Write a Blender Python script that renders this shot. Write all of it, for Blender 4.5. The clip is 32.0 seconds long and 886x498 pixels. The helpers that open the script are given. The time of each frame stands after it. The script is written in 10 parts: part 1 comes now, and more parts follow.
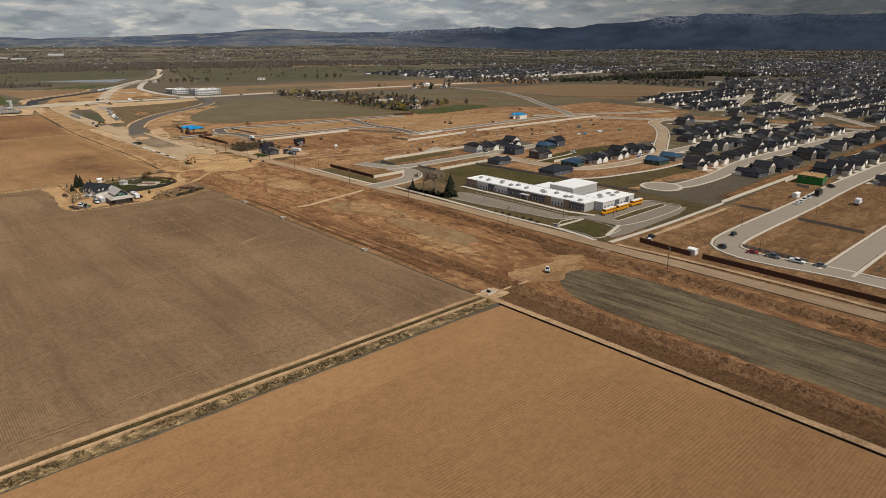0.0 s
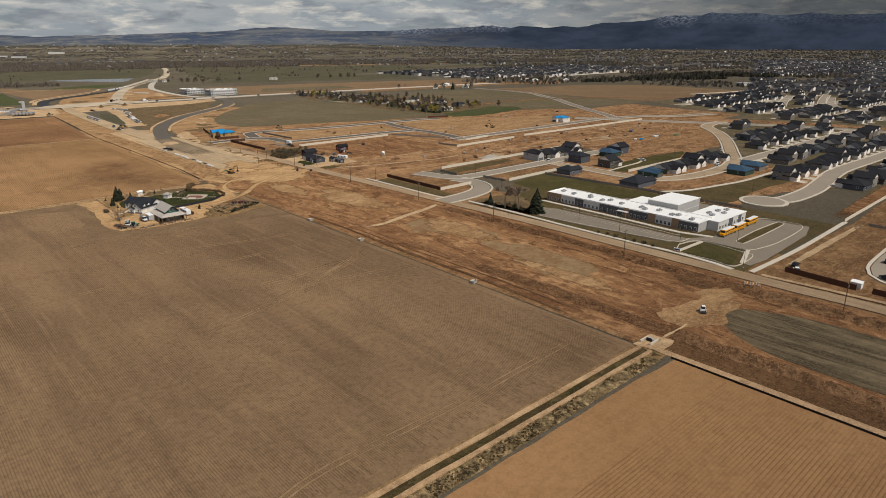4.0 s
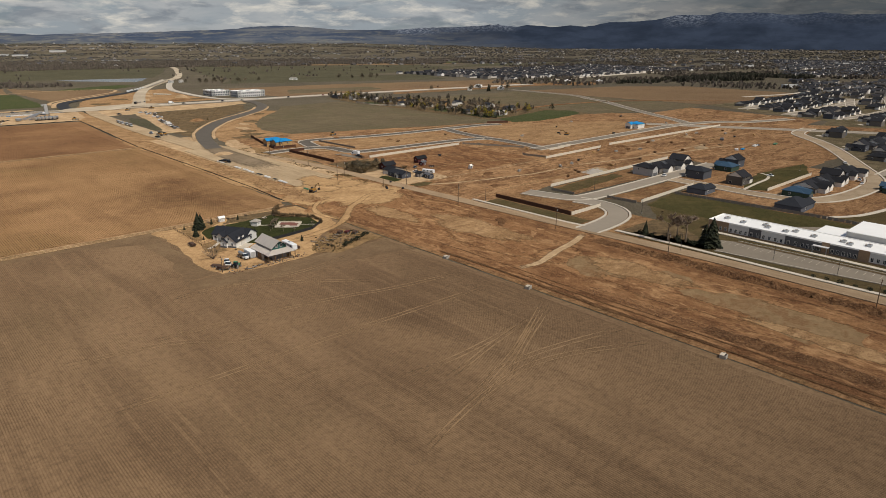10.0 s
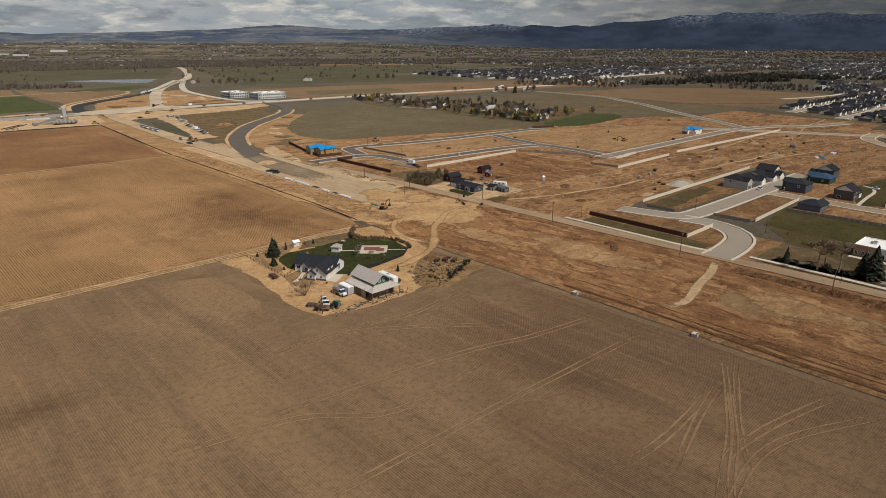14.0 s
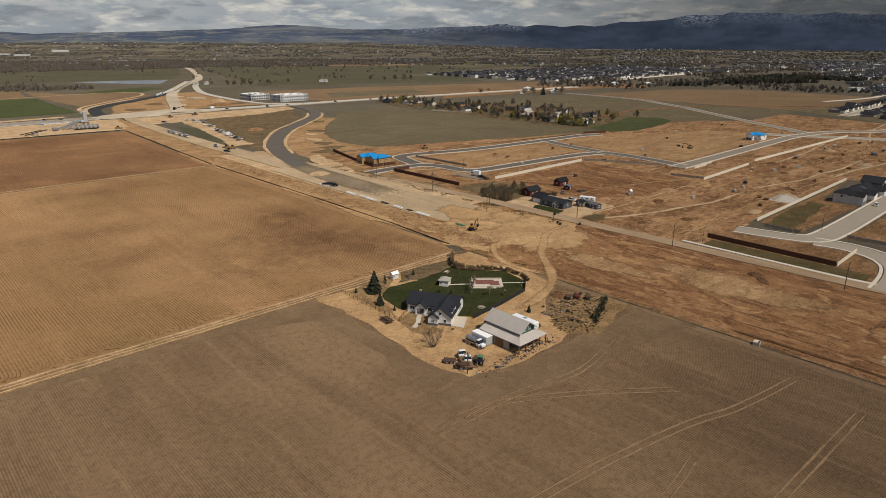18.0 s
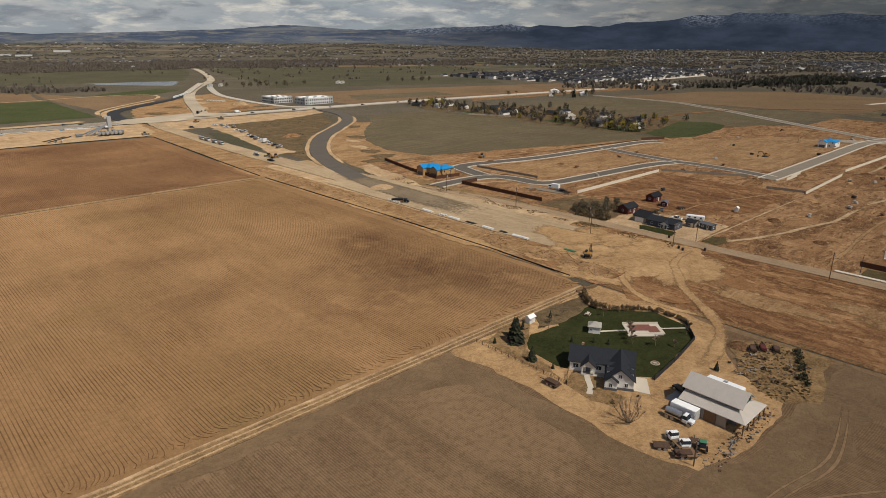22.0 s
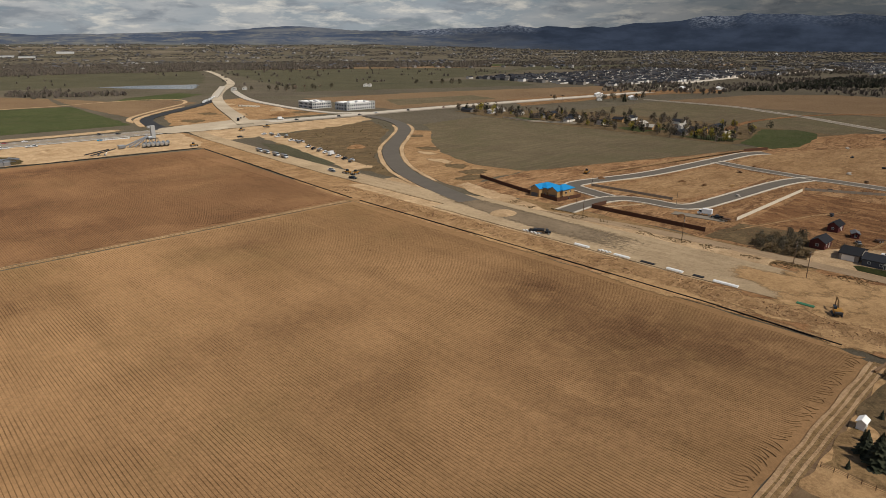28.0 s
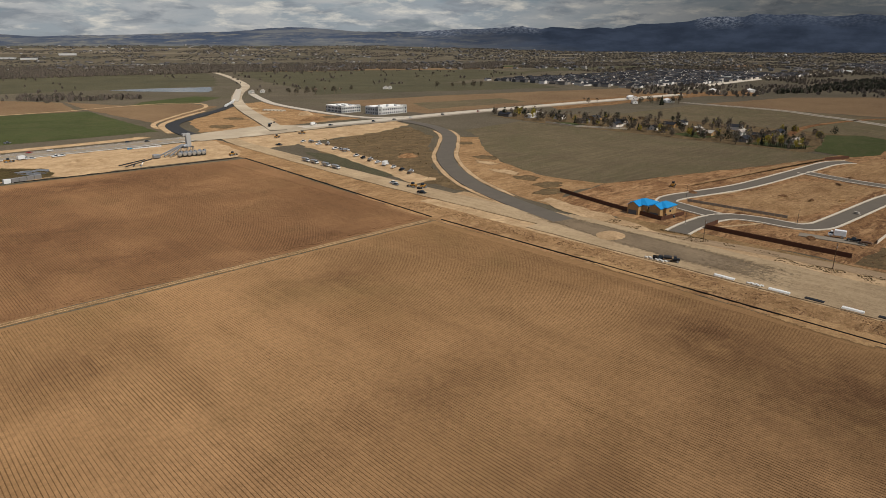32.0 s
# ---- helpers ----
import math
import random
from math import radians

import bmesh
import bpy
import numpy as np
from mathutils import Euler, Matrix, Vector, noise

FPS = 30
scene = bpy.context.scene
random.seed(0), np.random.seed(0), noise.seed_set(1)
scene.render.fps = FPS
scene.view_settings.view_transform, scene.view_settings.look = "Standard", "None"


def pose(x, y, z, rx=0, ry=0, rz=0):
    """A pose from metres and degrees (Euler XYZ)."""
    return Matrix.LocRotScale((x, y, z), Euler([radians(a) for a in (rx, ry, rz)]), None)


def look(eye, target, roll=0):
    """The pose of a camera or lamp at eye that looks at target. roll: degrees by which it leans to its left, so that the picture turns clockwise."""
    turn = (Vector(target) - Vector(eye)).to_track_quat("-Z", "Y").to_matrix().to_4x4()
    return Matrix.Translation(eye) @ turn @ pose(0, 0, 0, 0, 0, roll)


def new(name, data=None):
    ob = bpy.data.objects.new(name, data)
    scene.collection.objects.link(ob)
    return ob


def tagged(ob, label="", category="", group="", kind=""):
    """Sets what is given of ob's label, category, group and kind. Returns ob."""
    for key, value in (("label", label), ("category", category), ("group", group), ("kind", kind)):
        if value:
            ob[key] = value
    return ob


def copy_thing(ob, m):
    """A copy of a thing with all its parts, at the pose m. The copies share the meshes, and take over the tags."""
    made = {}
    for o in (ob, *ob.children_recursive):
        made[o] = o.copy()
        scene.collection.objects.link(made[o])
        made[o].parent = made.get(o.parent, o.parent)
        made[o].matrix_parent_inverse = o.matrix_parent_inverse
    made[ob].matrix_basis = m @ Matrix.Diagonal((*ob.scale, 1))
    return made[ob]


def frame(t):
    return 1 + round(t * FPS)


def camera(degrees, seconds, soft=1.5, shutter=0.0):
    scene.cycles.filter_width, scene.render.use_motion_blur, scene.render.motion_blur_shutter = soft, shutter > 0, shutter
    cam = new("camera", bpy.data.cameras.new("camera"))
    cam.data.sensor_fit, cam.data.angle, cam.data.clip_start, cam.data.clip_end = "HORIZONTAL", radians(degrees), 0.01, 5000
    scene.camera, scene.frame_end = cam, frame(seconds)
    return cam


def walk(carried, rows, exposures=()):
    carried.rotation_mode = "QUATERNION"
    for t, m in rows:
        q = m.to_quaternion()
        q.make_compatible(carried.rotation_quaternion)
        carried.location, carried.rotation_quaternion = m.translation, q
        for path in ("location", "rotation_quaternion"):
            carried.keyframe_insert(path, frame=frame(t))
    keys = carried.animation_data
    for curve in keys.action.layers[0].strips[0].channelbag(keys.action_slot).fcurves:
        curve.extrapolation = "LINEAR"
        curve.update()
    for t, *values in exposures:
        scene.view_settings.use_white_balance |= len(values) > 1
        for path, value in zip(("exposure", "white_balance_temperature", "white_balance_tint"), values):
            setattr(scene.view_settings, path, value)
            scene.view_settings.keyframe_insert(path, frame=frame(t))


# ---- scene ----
cam = camera(69.67, 32.0, soft=0.75)
PATH = [
    (0, look((-0.00, 0.00, 84.35), (63.46, 70.82, 53.40), -0.20)),
    (2, look((-3.83, 29.75, 84.35), (59.78, 100.40, 53.33), -0.13)),
    (4, look((-7.66, 59.51, 84.35), (56.11, 129.99, 53.27), -0.07)),
    (6, look((-11.49, 89.26, 84.35), (52.43, 159.59, 53.22), -0.01)),
    (8, look((-15.32, 119.02, 84.35), (48.75, 189.18, 53.18), 0.04)),
    (10, look((-19.15, 148.77, 84.35), (45.07, 218.79, 53.15), 0.08)),
    (12, look((-22.98, 178.53, 84.35), (41.39, 248.39, 53.13), 0.11)),
    (14, look((-26.81, 208.28, 84.35), (37.71, 278.01, 53.12), 0.14)),
    (16, look((-30.64, 238.04, 84.35), (34.02, 307.63, 53.11), 0.17)),
    (18, look((-34.47, 267.79, 84.35), (30.34, 337.25, 53.12), 0.18)),
    (20, look((-38.30, 297.54, 84.35), (26.65, 366.88, 53.14), 0.19)),
    (22, look((-42.13, 327.30, 84.35), (22.97, 396.51, 53.17), 0.20)),
    (24, look((-45.96, 357.05, 84.35), (19.28, 426.15, 53.21), 0.19)),
    (26, look((-49.79, 386.81, 84.35), (15.59, 455.79, 53.26), 0.18)),
    (28, look((-53.62, 416.56, 84.35), (11.90, 485.44, 53.31), 0.17)),
    (30, look((-57.45, 446.32, 84.35), (8.20, 515.09, 53.38), 0.15)),
    (32, look((-61.28, 476.07, 84.35), (4.51, 544.75, 53.46), 0.12)),
]
walk(cam, PATH)

# ---- light ----
SUN_DIR = Vector((0.08, -1.0, 1.30)).normalized()      # towards the sun
SUN_EL, SUN_AZ = math.asin(SUN_DIR.z), math.atan2(SUN_DIR.x, SUN_DIR.y)

sun = new("sun", bpy.data.lights.new("sun", "SUN"))
sun.data.energy, sun.data.angle, sun.data.color = 4.4, radians(0.6), (1.0, 0.935, 0.83)
sun.rotation_euler = SUN_DIR.to_track_quat("Z", "Y").to_euler()
scene.view_settings.exposure = -0.38

world = bpy.data.worlds.new("world")
scene.world = world
world.use_nodes = True
wt = world.node_tree
wn, wl = wt.nodes, wt.links
wn.clear()
w_out = wn.new("ShaderNodeOutputWorld")
w_bg = wn.new("ShaderNodeBackground")
w_bg.inputs["Strength"].default_value = 1.0
w_sky = wn.new("ShaderNodeTexSky")
w_sky.sky_type, w_sky.sun_disc, w_sky.sun_elevation, w_sky.sun_rotation = "NISHITA", False, SUN_EL, SUN_AZ
w_skys = wn.new("ShaderNodeMix")
w_skys.data_type, w_skys.blend_type = "RGBA", "MULTIPLY"
w_skys.inputs["Factor"].default_value = 1.0
w_skys.inputs["B"].default_value = (0.05, 0.06, 0.08, 1)
wl.new(w_sky.outputs["Color"], w_skys.inputs["A"])
w_tc = wn.new("ShaderNodeTexCoord")
w_map = wn.new("ShaderNodeMapping")
w_map.inputs["Scale"].default_value = (1, 1, 4.2)
wl.new(w_tc.outputs["Generated"], w_map.inputs["Vector"])
w_sep = wn.new("ShaderNodeSeparateXYZ")
wl.new(w_tc.outputs["Generated"], w_sep.inputs[0])


def w_noise(scale, detail, rough, lo, hi, warp=0.0):
    n = wn.new("ShaderNodeTexNoise")
    n.inputs["Scale"].default_value, n.inputs["Detail"].default_value, n.inputs["Roughness"].default_value = scale, detail, rough
    n.inputs["Distortion"].default_value = warp
    wl.new(w_map.outputs["Vector"], n.inputs["Vector"])
    return w_range(n.outputs["Fac"], lo, hi, 0.0, 1.0)


def w_range(v, lo, hi, a, b):
    m = wn.new("ShaderNodeMapRange")
    m.inputs["From Min"].default_value, m.inputs["From Max"].default_value = lo, hi
    m.inputs["To Min"].default_value, m.inputs["To Max"].default_value = a, b
    wl.new(v, m.inputs["Value"])
    return m.outputs["Result"]


def w_mix(a, b, fac, blend="MIX"):
    m = wn.new("ShaderNodeMix")
    m.data_type, m.blend_type = "RGBA", blend
    for key, v in (("A", a), ("B", b), ("Factor", fac)):
        if isinstance(v, (tuple, float)):
            m.inputs[key].default_value = v
        else:
            wl.new(v, m.inputs[key])
    return m.outputs["Result"]


# broken cloud: soft grey decks, pale sunlit tops, darker undersides, a little blue between
w_col = w_mix((0.38, 0.425, 0.46, 1), (0.54, 0.55, 0.55, 1), w_noise(8.0, 7.0, 0.58, 0.38, 0.62, 0.3))
w_col = w_mix(w_col, (0.30, 0.33, 0.365, 1), w_noise(13.0, 6.0, 0.6, 0.50, 0.66, 0.2))
w_col = w_mix(w_col, (0.80, 0.765, 0.69, 1), w_noise(19.0, 9.0, 0.6, 0.51, 0.69, 0.2))
w_blue = wn.new("ShaderNodeMath")
w_blue.operation = "MULTIPLY"
wl.new(w_noise(8.5, 6.0, 0.55, 0.56, 0.64), w_blue.inputs[0])
wl.new(w_range(w_sep.outputs["Z"], 0.2, 0.65, 0.45, 0.9), w_blue.inputs[1])
w_col = w_mix(w_col, w_skys.outputs["Result"], w_blue.outputs[0])
w_high = w_mix(w_col, w_skys.outputs["Result"], w_range(w_sep.outputs["Z"], 0.2, 0.65, 0.0, 0.85))
w_col = w_mix(w_high, w_range(w_sep.outputs["X"], 0.70, 0.95, 1.0, 0.27), 1.0, "MULTIPLY")
wl.new(w_col, w_bg.inputs["Color"])
wl.new(w_bg.outputs["Background"], w_out.inputs["Surface"])


# ---- materials ----
def rgb(r, g, b):
    """A linear colour from 0-255 sRGB values."""
    f = lambda v: (v / 255 / 12.92) if v <= 10 else ((v / 255 + 0.055) / 1.055) ** 2.4
    return (f(r), f(g), f(b), 1.0)


class Nodes:
    """A small wrapper to build a node material."""

    def __init__(self, name, rough=0.9, metal=0.0):
        self.mat = bpy.data.materials.new(name)
        self.mat.use_nodes = True
        self.t = self.mat.node_tree
        self.b = self.t.nodes["Principled BSDF"]
        self.b.inputs["Roughness"].default_value = rough
        self.b.inputs["Metallic"].default_value = metal
        self.b.inputs["Specular IOR Level"].default_value = 0.25
        self.tc = self.t.nodes.new("ShaderNodeTexCoord")

    def node(self, kind):
        return self.t.nodes.new(kind)

    def link(self, a, b):
        self.t.links.new(a, b)

    def coord(self, scale=(1, 1, 1), turn=0.0):
        m = self.node("ShaderNodeMapping")
        m.inputs["Scale"].default_value = scale
        m.inputs["Rotation"].default_value = (0, 0, turn)
        self.link(self.tc.outputs["Object"], m.inputs["Vector"])
        return m.outputs["Vector"]

    def noise(self, scale, detail=4.0, rough=0.55, lo=0.35, hi=0.65, vec=None, stretch=(1, 1, 1), turn=0.0, warp=0.0):
        n = self.node("ShaderNodeTexNoise")
        n.inputs["Scale"].default_value, n.inputs["Detail"].default_value, n.inputs["Roughness"].default_value = scale, detail, rough
        n.inputs["Distortion"].default_value = warp
        self.link(vec or self.coord(stretch, turn), n.inputs["Vector"])
        m = self.node("ShaderNodeMapRange")
        m.inputs["From Min"].default_value, m.inputs["From Max"].default_value = lo, hi
        self.link(n.outputs["Fac"], m.inputs["Value"])
        return m.outputs["Result"]

    def scale(self, v, k):
        m = self.node("ShaderNodeMath")
        m.operation = "MULTIPLY"
        m.inputs[1].default_value = k
        self.link(v, m.inputs[0])
        return m.outputs[0]

    def times(self, v, w):
        m = self.node("ShaderNodeMath")
        m.operation = "MULTIPLY"
        self.link(v, m.inputs[0])
        self.link(w, m.inputs[1])
        return m.outputs[0]

    def mix(self, a, b, fac, blend="MIX"):
        m = self.node("ShaderNodeMix")
        m.data_type, m.blend_type = "RGBA", blend
        for key, v in (("A", a), ("B", b), ("Factor", fac)):
            if isinstance(v, (tuple, float, int)):
                m.inputs[key].default_value = v
            else:
                self.link(v, m.inputs[key])
        return m.outputs["Result"]

    def random_tint(self, col, amount):
        """Vary value and hue a little from object to object."""
        o = self.node("ShaderNodeObjectInfo")
        h = self.node("ShaderNodeHueSaturation")
        m = self.node("ShaderNodeMapRange")
        m.inputs["To Min"].default_value, m.inputs["To Max"].default_value = 1 - amount, 1 + amount
        self.link(o.outputs["Random"], m.inputs["Value"])
        self.link(m.outputs["Result"], h.inputs["Value"])
        if isinstance(col, tuple):
            h.inputs["Color"].default_value = col
        else:
            self.link(col, h.inputs["Color"])
        return h.outputs["Color"]

    def island_ramp(self, cols):
        g = self.node("ShaderNodeNewGeometry")
        r = self.node("ShaderNodeValToRGB")
        r.color_ramp.interpolation = "CONSTANT"
        els = r.color_ramp.elements
        while len(els) < len(cols):
            els.new(0.5)
        for i, c in enumerate(cols):
            els[i].position, els[i].color = i / len(cols), c
        self.link(g.outputs["Random Per Island"], r.inputs["Fac"])
        return r.outputs["Color"]

    def color(self, c):
        if isinstance(c, tuple):
            self.b.inputs["Base Color"].default_value = c
        else:
            self.link(c, self.b.inputs["Base Color"])
        return self

    def bump(self, h, strength=0.3, dist=0.1):
        b = self.node("ShaderNodeBump")
        b.inputs["Strength"].default_value, b.inputs["Distance"].default_value = strength, dist
        self.link(h, b.inputs["Height"])
        self.link(b.outputs["Normal"], self.b.inputs["Normal"])
        return self


SOILS = {}


def faded(material):
    """The same earth with a ragged, thinning edge, driven by the mesh's "fade" attribute."""
    key = material.name + "_ragged"
    if key not in SOILS:
        SOILS[key] = soil(key, fade=True, **SOILS[material.name])
    return SOILS[key]


def soil(name, dark, mid, light, patch=40.0, streak=None, streak_amt=0.4, blot=6.0, bump=0.5, stain=None, stain_amt=0.5, stain_size=18.0, fade=False, grit=0.5, smear=0.0, smear_dark=None, smear_pale=None):
    """Bare earth: large tone patches, medium blotches, fine clods; streak is the direction (degrees from x) of vehicle tracks or rows."""
    if not fade:
        SOILS[name] = dict(dark=dark, mid=mid, light=light, patch=patch, streak=streak, streak_amt=streak_amt, blot=blot, bump=bump, stain=stain, stain_amt=stain_amt, stain_size=stain_size, grit=grit, smear=smear, smear_dark=smear_dark, smear_pale=smear_pale)
    n = Nodes(name, 0.95)
    n.b.inputs["Diffuse Roughness"].default_value = 1.0
    n.b.inputs["Specular IOR Level"].default_value = 0.05
    c = n.mix(dark, light, n.noise(1 / patch, 3.0, 0.5, 0.36, 0.66, warp=0.6))
    c = n.mix(c, mid, n.scale(n.noise(1 / blot, 6.0, 0.62, 0.4, 0.62), 0.6))
    if streak is not None:
        along = lambda a, b: (b, a, 1) if streak == 90 else (a, b, 1)
        s = n.noise(1.0, 4.0, 0.6, 0.38, 0.62, stretch=along(0.014, 0.8), warp=0.3)
        s2 = n.noise(1.0, 3.0, 0.6, 0.45, 0.65, stretch=along(0.03, 0.24), warp=0.5)
        c = n.mix(c, dark, n.scale(s, streak_amt))
        c = n.mix(c, light, n.scale(s2, streak_amt * 0.8))
    if stain:
        c = n.mix(c, light, n.scale(n.noise(0.6 / stain_size, 6.0, 0.68, 0.50, 0.60, warp=1.2), stain_amt * 0.5))
        c = n.mix(c, stain, n.scale(n.noise(1 / stain_size, 7.0, 0.7, 0.48, 0.58, warp=1.0), stain_amt))
    if smear:
        # scraped and dragged earth: ragged dark and pale smears along the way the machines went, and thin ruts
        for tint, sx, sy, lo, hi, amt in ((smear_pale, 0.06, 0.022, 0.52, 0.60, 0.8), (smear_dark, 0.075, 0.026, 0.52, 0.59, 0.85), (smear_dark, 0.20, 0.09, 0.53, 0.59, 0.9), (smear_pale, 0.24, 0.10, 0.55, 0.61, 0.95), (smear_dark, 1.1, 0.04, 0.54, 0.64, 0.45)):
            st = (sx, sy, 1) if streak == 90 else (sy, sx, 1)
            c = n.mix(c, tint, n.scale(n.noise(1.0, 8.0, 0.68, lo, hi, stretch=st, warp=1.2), amt * smear))
    clod = n.noise(0.34, 8.0, 0.8, 0.45, 0.60)
    c = n.mix(c, tuple(v * 0.62 for v in dark[:3]) + (1,), n.scale(clod, grit))
    fine = n.noise(1.2, 7.0, 0.8, 0.45, 0.60)
    c = n.mix(c, tuple(min(1, v * 1.18) for v in light[:3]) + (1,), n.scale(fine, grit * 0.9))
    n.color(c).bump(clod, bump, 0.5)
    if fade:
        at = n.node("ShaderNodeAttribute")
        at.attribute_name = "fade"
        add = n.node("ShaderNodeMath")
        add.operation = "MULTIPLY_ADD"
        n.link(at.outputs["Fac"], add.inputs[0])
        add.inputs[1].default_value = 1.7
        n.link(n.scale(n.noise(0.5, 8.0, 0.75, 0.3, 0.7), -1.0), add.inputs[2])
        r = n.node("ShaderNodeMapRange")
        r.inputs["From Min"].default_value, r.inputs["From Max"].default_value = -0.2, 0.6
        n.link(add.outputs[0], r.inputs["Value"])
        n.link(r.outputs["Result"], n.b.inputs["Alpha"])
    return n.mat


def row_soil(name, pale, mid, dark, tinge, red, blotchy=(), groove=0.0, grove_k=0.6, patch=60.0, band=0.3, fleck=0.3):
    """Worked field soil: broad soft tone changes, bands along the rows (y), red-brown spots (x, y, rx, ry, amount);
    groove darkens a furrow's bottom, its shade and moister soil in one colour.
    """
    n = Nodes(name, 0.95)
    n.b.inputs["Diffuse Roughness"].default_value = 1.0
    n.b.inputs["Specular IOR Level"].default_value = 0.05
    c = n.mix(mid, pale, n.noise(1 / patch, 3.0, 0.5, 0.40, 0.62, warp=0.8))
    c = n.mix(c, dark, n.scale(n.noise(0.72 / patch, 4.0, 0.5, 0.50, 0.70, warp=0.6), 0.55))
    c = n.mix(c, tinge, n.scale(n.noise(1.5 / patch, 4.0, 0.55, 0.54, 0.70, warp=0.5), 0.45))
    c = n.mix(c, dark, n.scale(n.noise(1.0, 4.0, 0.6, 0.46, 0.66, stretch=(0.085, 0.011, 1), warp=0.4), band))
    c = n.mix(c, pale, n.scale(n.noise(1.0, 4.0, 0.6, 0.52, 0.68, stretch=(0.5, 0.022, 1), warp=0.3), band))
    # soft-edged red-brown spots at set places, broken up by noise
    for x, y, rx, ry, amt in blotchy:
        v = n.node("ShaderNodeVectorMath")
        v.operation = "MULTIPLY_ADD"
        n.link(n.tc.outputs["Object"], v.inputs[0])
        v.inputs[1].default_value, v.inputs[2].default_value = (1 / rx, 1 / ry, 0), (-x / rx, -y / ry, 0)
        d = n.node("ShaderNodeVectorMath")
        d.operation = "LENGTH"
        n.link(v.outputs[0], d.inputs[0])
        m = n.node("ShaderNodeMapRange")
        m.inputs["From Min"].default_value, m.inputs["From Max"].default_value = 1.15, 0.2
        n.link(d.outputs["Value"], m.inputs["Value"])
        c = n.mix(c, red, n.scale(n.times(m.outputs["Result"], n.noise(0.11, 5.0, 0.6, 0.30, 0.58, warp=0.8)), amt))
    clod = n.noise(0.55, 7.0, 0.75, 0.46, 0.62)
    c = n.mix(c, tuple(v * 0.62 for v in dark[:3]) + (1,), n.scale(clod, fleck))
    c = n.mix(c, tuple(v * 1.2 for v in pale[:3]) + (1,), n.scale(n.noise(1.7, 6.0, 0.8, 0.48, 0.62), fleck * 0.8))
    # groove shade painted into the colour, along with moister soil at the bottom
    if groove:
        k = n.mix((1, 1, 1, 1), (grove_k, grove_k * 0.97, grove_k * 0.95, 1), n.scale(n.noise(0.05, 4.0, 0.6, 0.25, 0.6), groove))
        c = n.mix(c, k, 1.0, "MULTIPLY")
    n.color(c).bump(clod, 0.3, 0.3)
    return n.mat


def plain(name, col, rough=0.7, metal=0.0, var=0.12, size=1.5, tint=0.0, dirt=None):
    """Paint, concrete, metal and the like with mottling and grime at two scales."""
    n = Nodes(name, rough, metal)
    d = dirt or tuple(v * (1 - 2.2 * var) for v in col[:3]) + (1,)
    c = n.mix(col, d, n.scale(n.noise(1 / size, 5.0, 0.6, 0.4, 0.75), 0.8))
    c = n.mix(c, d, n.scale(n.noise(6 / size, 4.0, 0.6, 0.45, 0.8), 0.4))
    if tint:
        c = n.random_tint(c, tint)
    return n.color(c).mat


# earth
M_GROUND = soil("open_country", rgb(82, 75, 63), rgb(94, 86, 72), rgb(108, 98, 82), patch=160, blot=35, stain=rgb(84, 80, 62), stain_amt=0.6, stain_size=120)
M_FIELD_B = soil("smooth_sandy_field", rgb(136, 102, 69), rgb(148, 113, 77), rgb(160, 124, 86), patch=60, blot=14, streak=0, streak_amt=0.25, bump=0.2, grit=0.35)
M_DIRT = soil("graded_orange_dirt", rgb(98, 66, 44), rgb(130, 92, 62), rgb(158, 119, 82), patch=26, blot=4, streak=90, streak_amt=0.35, grit=0.35, smear=0.75, smear_dark=rgb(78, 51, 35), smear_pale=rgb(168, 129, 91))
M_DIRT_D = soil("churned_brown_dirt", rgb(90, 62, 43), rgb(118, 85, 58), rgb(148, 112, 79), patch=12, blot=2.0, streak=90, streak_amt=0.3, bump=1.0, grit=0.7)
M_VERGE = soil("dry_weed_verge", rgb(112, 88, 60), rgb(132, 106, 74), rgb(160, 130, 92), patch=12, blot=3, streak=90, streak_amt=0.3, stain=rgb(88, 74, 48), stain_amt=0.6, stain_size=6)
M_DIRT_FREE = soil("churned_construction_dirt", rgb(110, 78, 53), rgb(143, 106, 73), rgb(176, 138, 98), patch=30, blot=3.5, streak=0, streak_amt=0.35, grit=0.45, smear=0.85, smear_dark=rgb(76, 50, 35), smear_pale=rgb(184, 147, 107))
M_TRENCH = soil("dark_moist_trench_soil", rgb(74, 54, 37), rgb(92, 68, 46), rgb(116, 87, 60), patch=20, blot=2.5, streak=90, streak_amt=0.5, grit=0.7)
M_TAN = soil("pale_packed_dirt", rgb(151, 124, 92), rgb(171, 143, 109), rgb(197, 169, 132), patch=14, blot=3, stain=rgb(122, 94, 66), stain_amt=0.35, stain_size=7, bump=0.25, grit=0.4)
M_TRACK = soil("dirt_track", rgb(140, 112, 82), rgb(168, 138, 104), rgb(190, 160, 124), patch=12, blot=2, bump=0.3)
M_GRAYSTRIP = soil("dark_compacted_subgrade", rgb(66, 57, 44), rgb(96, 84, 65), rgb(124, 109, 84), patch=30, blot=8, streak=90, streak_amt=1.0, bump=0.2, grit=0.3)
M_GRAYCLAY = soil("grey_green_clay", rgb(122, 98, 69), rgb(136, 111, 80), rgb(150, 126, 94), patch=9, blot=3, bump=0.2, stain=rgb(116, 84, 56), stain_amt=0.8, stain_size=9, grit=0.3)
M_GRAVEL = soil("gravel_road_base", rgb(144, 123, 96), rgb(162, 140, 111), rgb(182, 160, 128), patch=30, blot=4, streak=90, streak_amt=0.55, bump=0.2, grit=0.35)
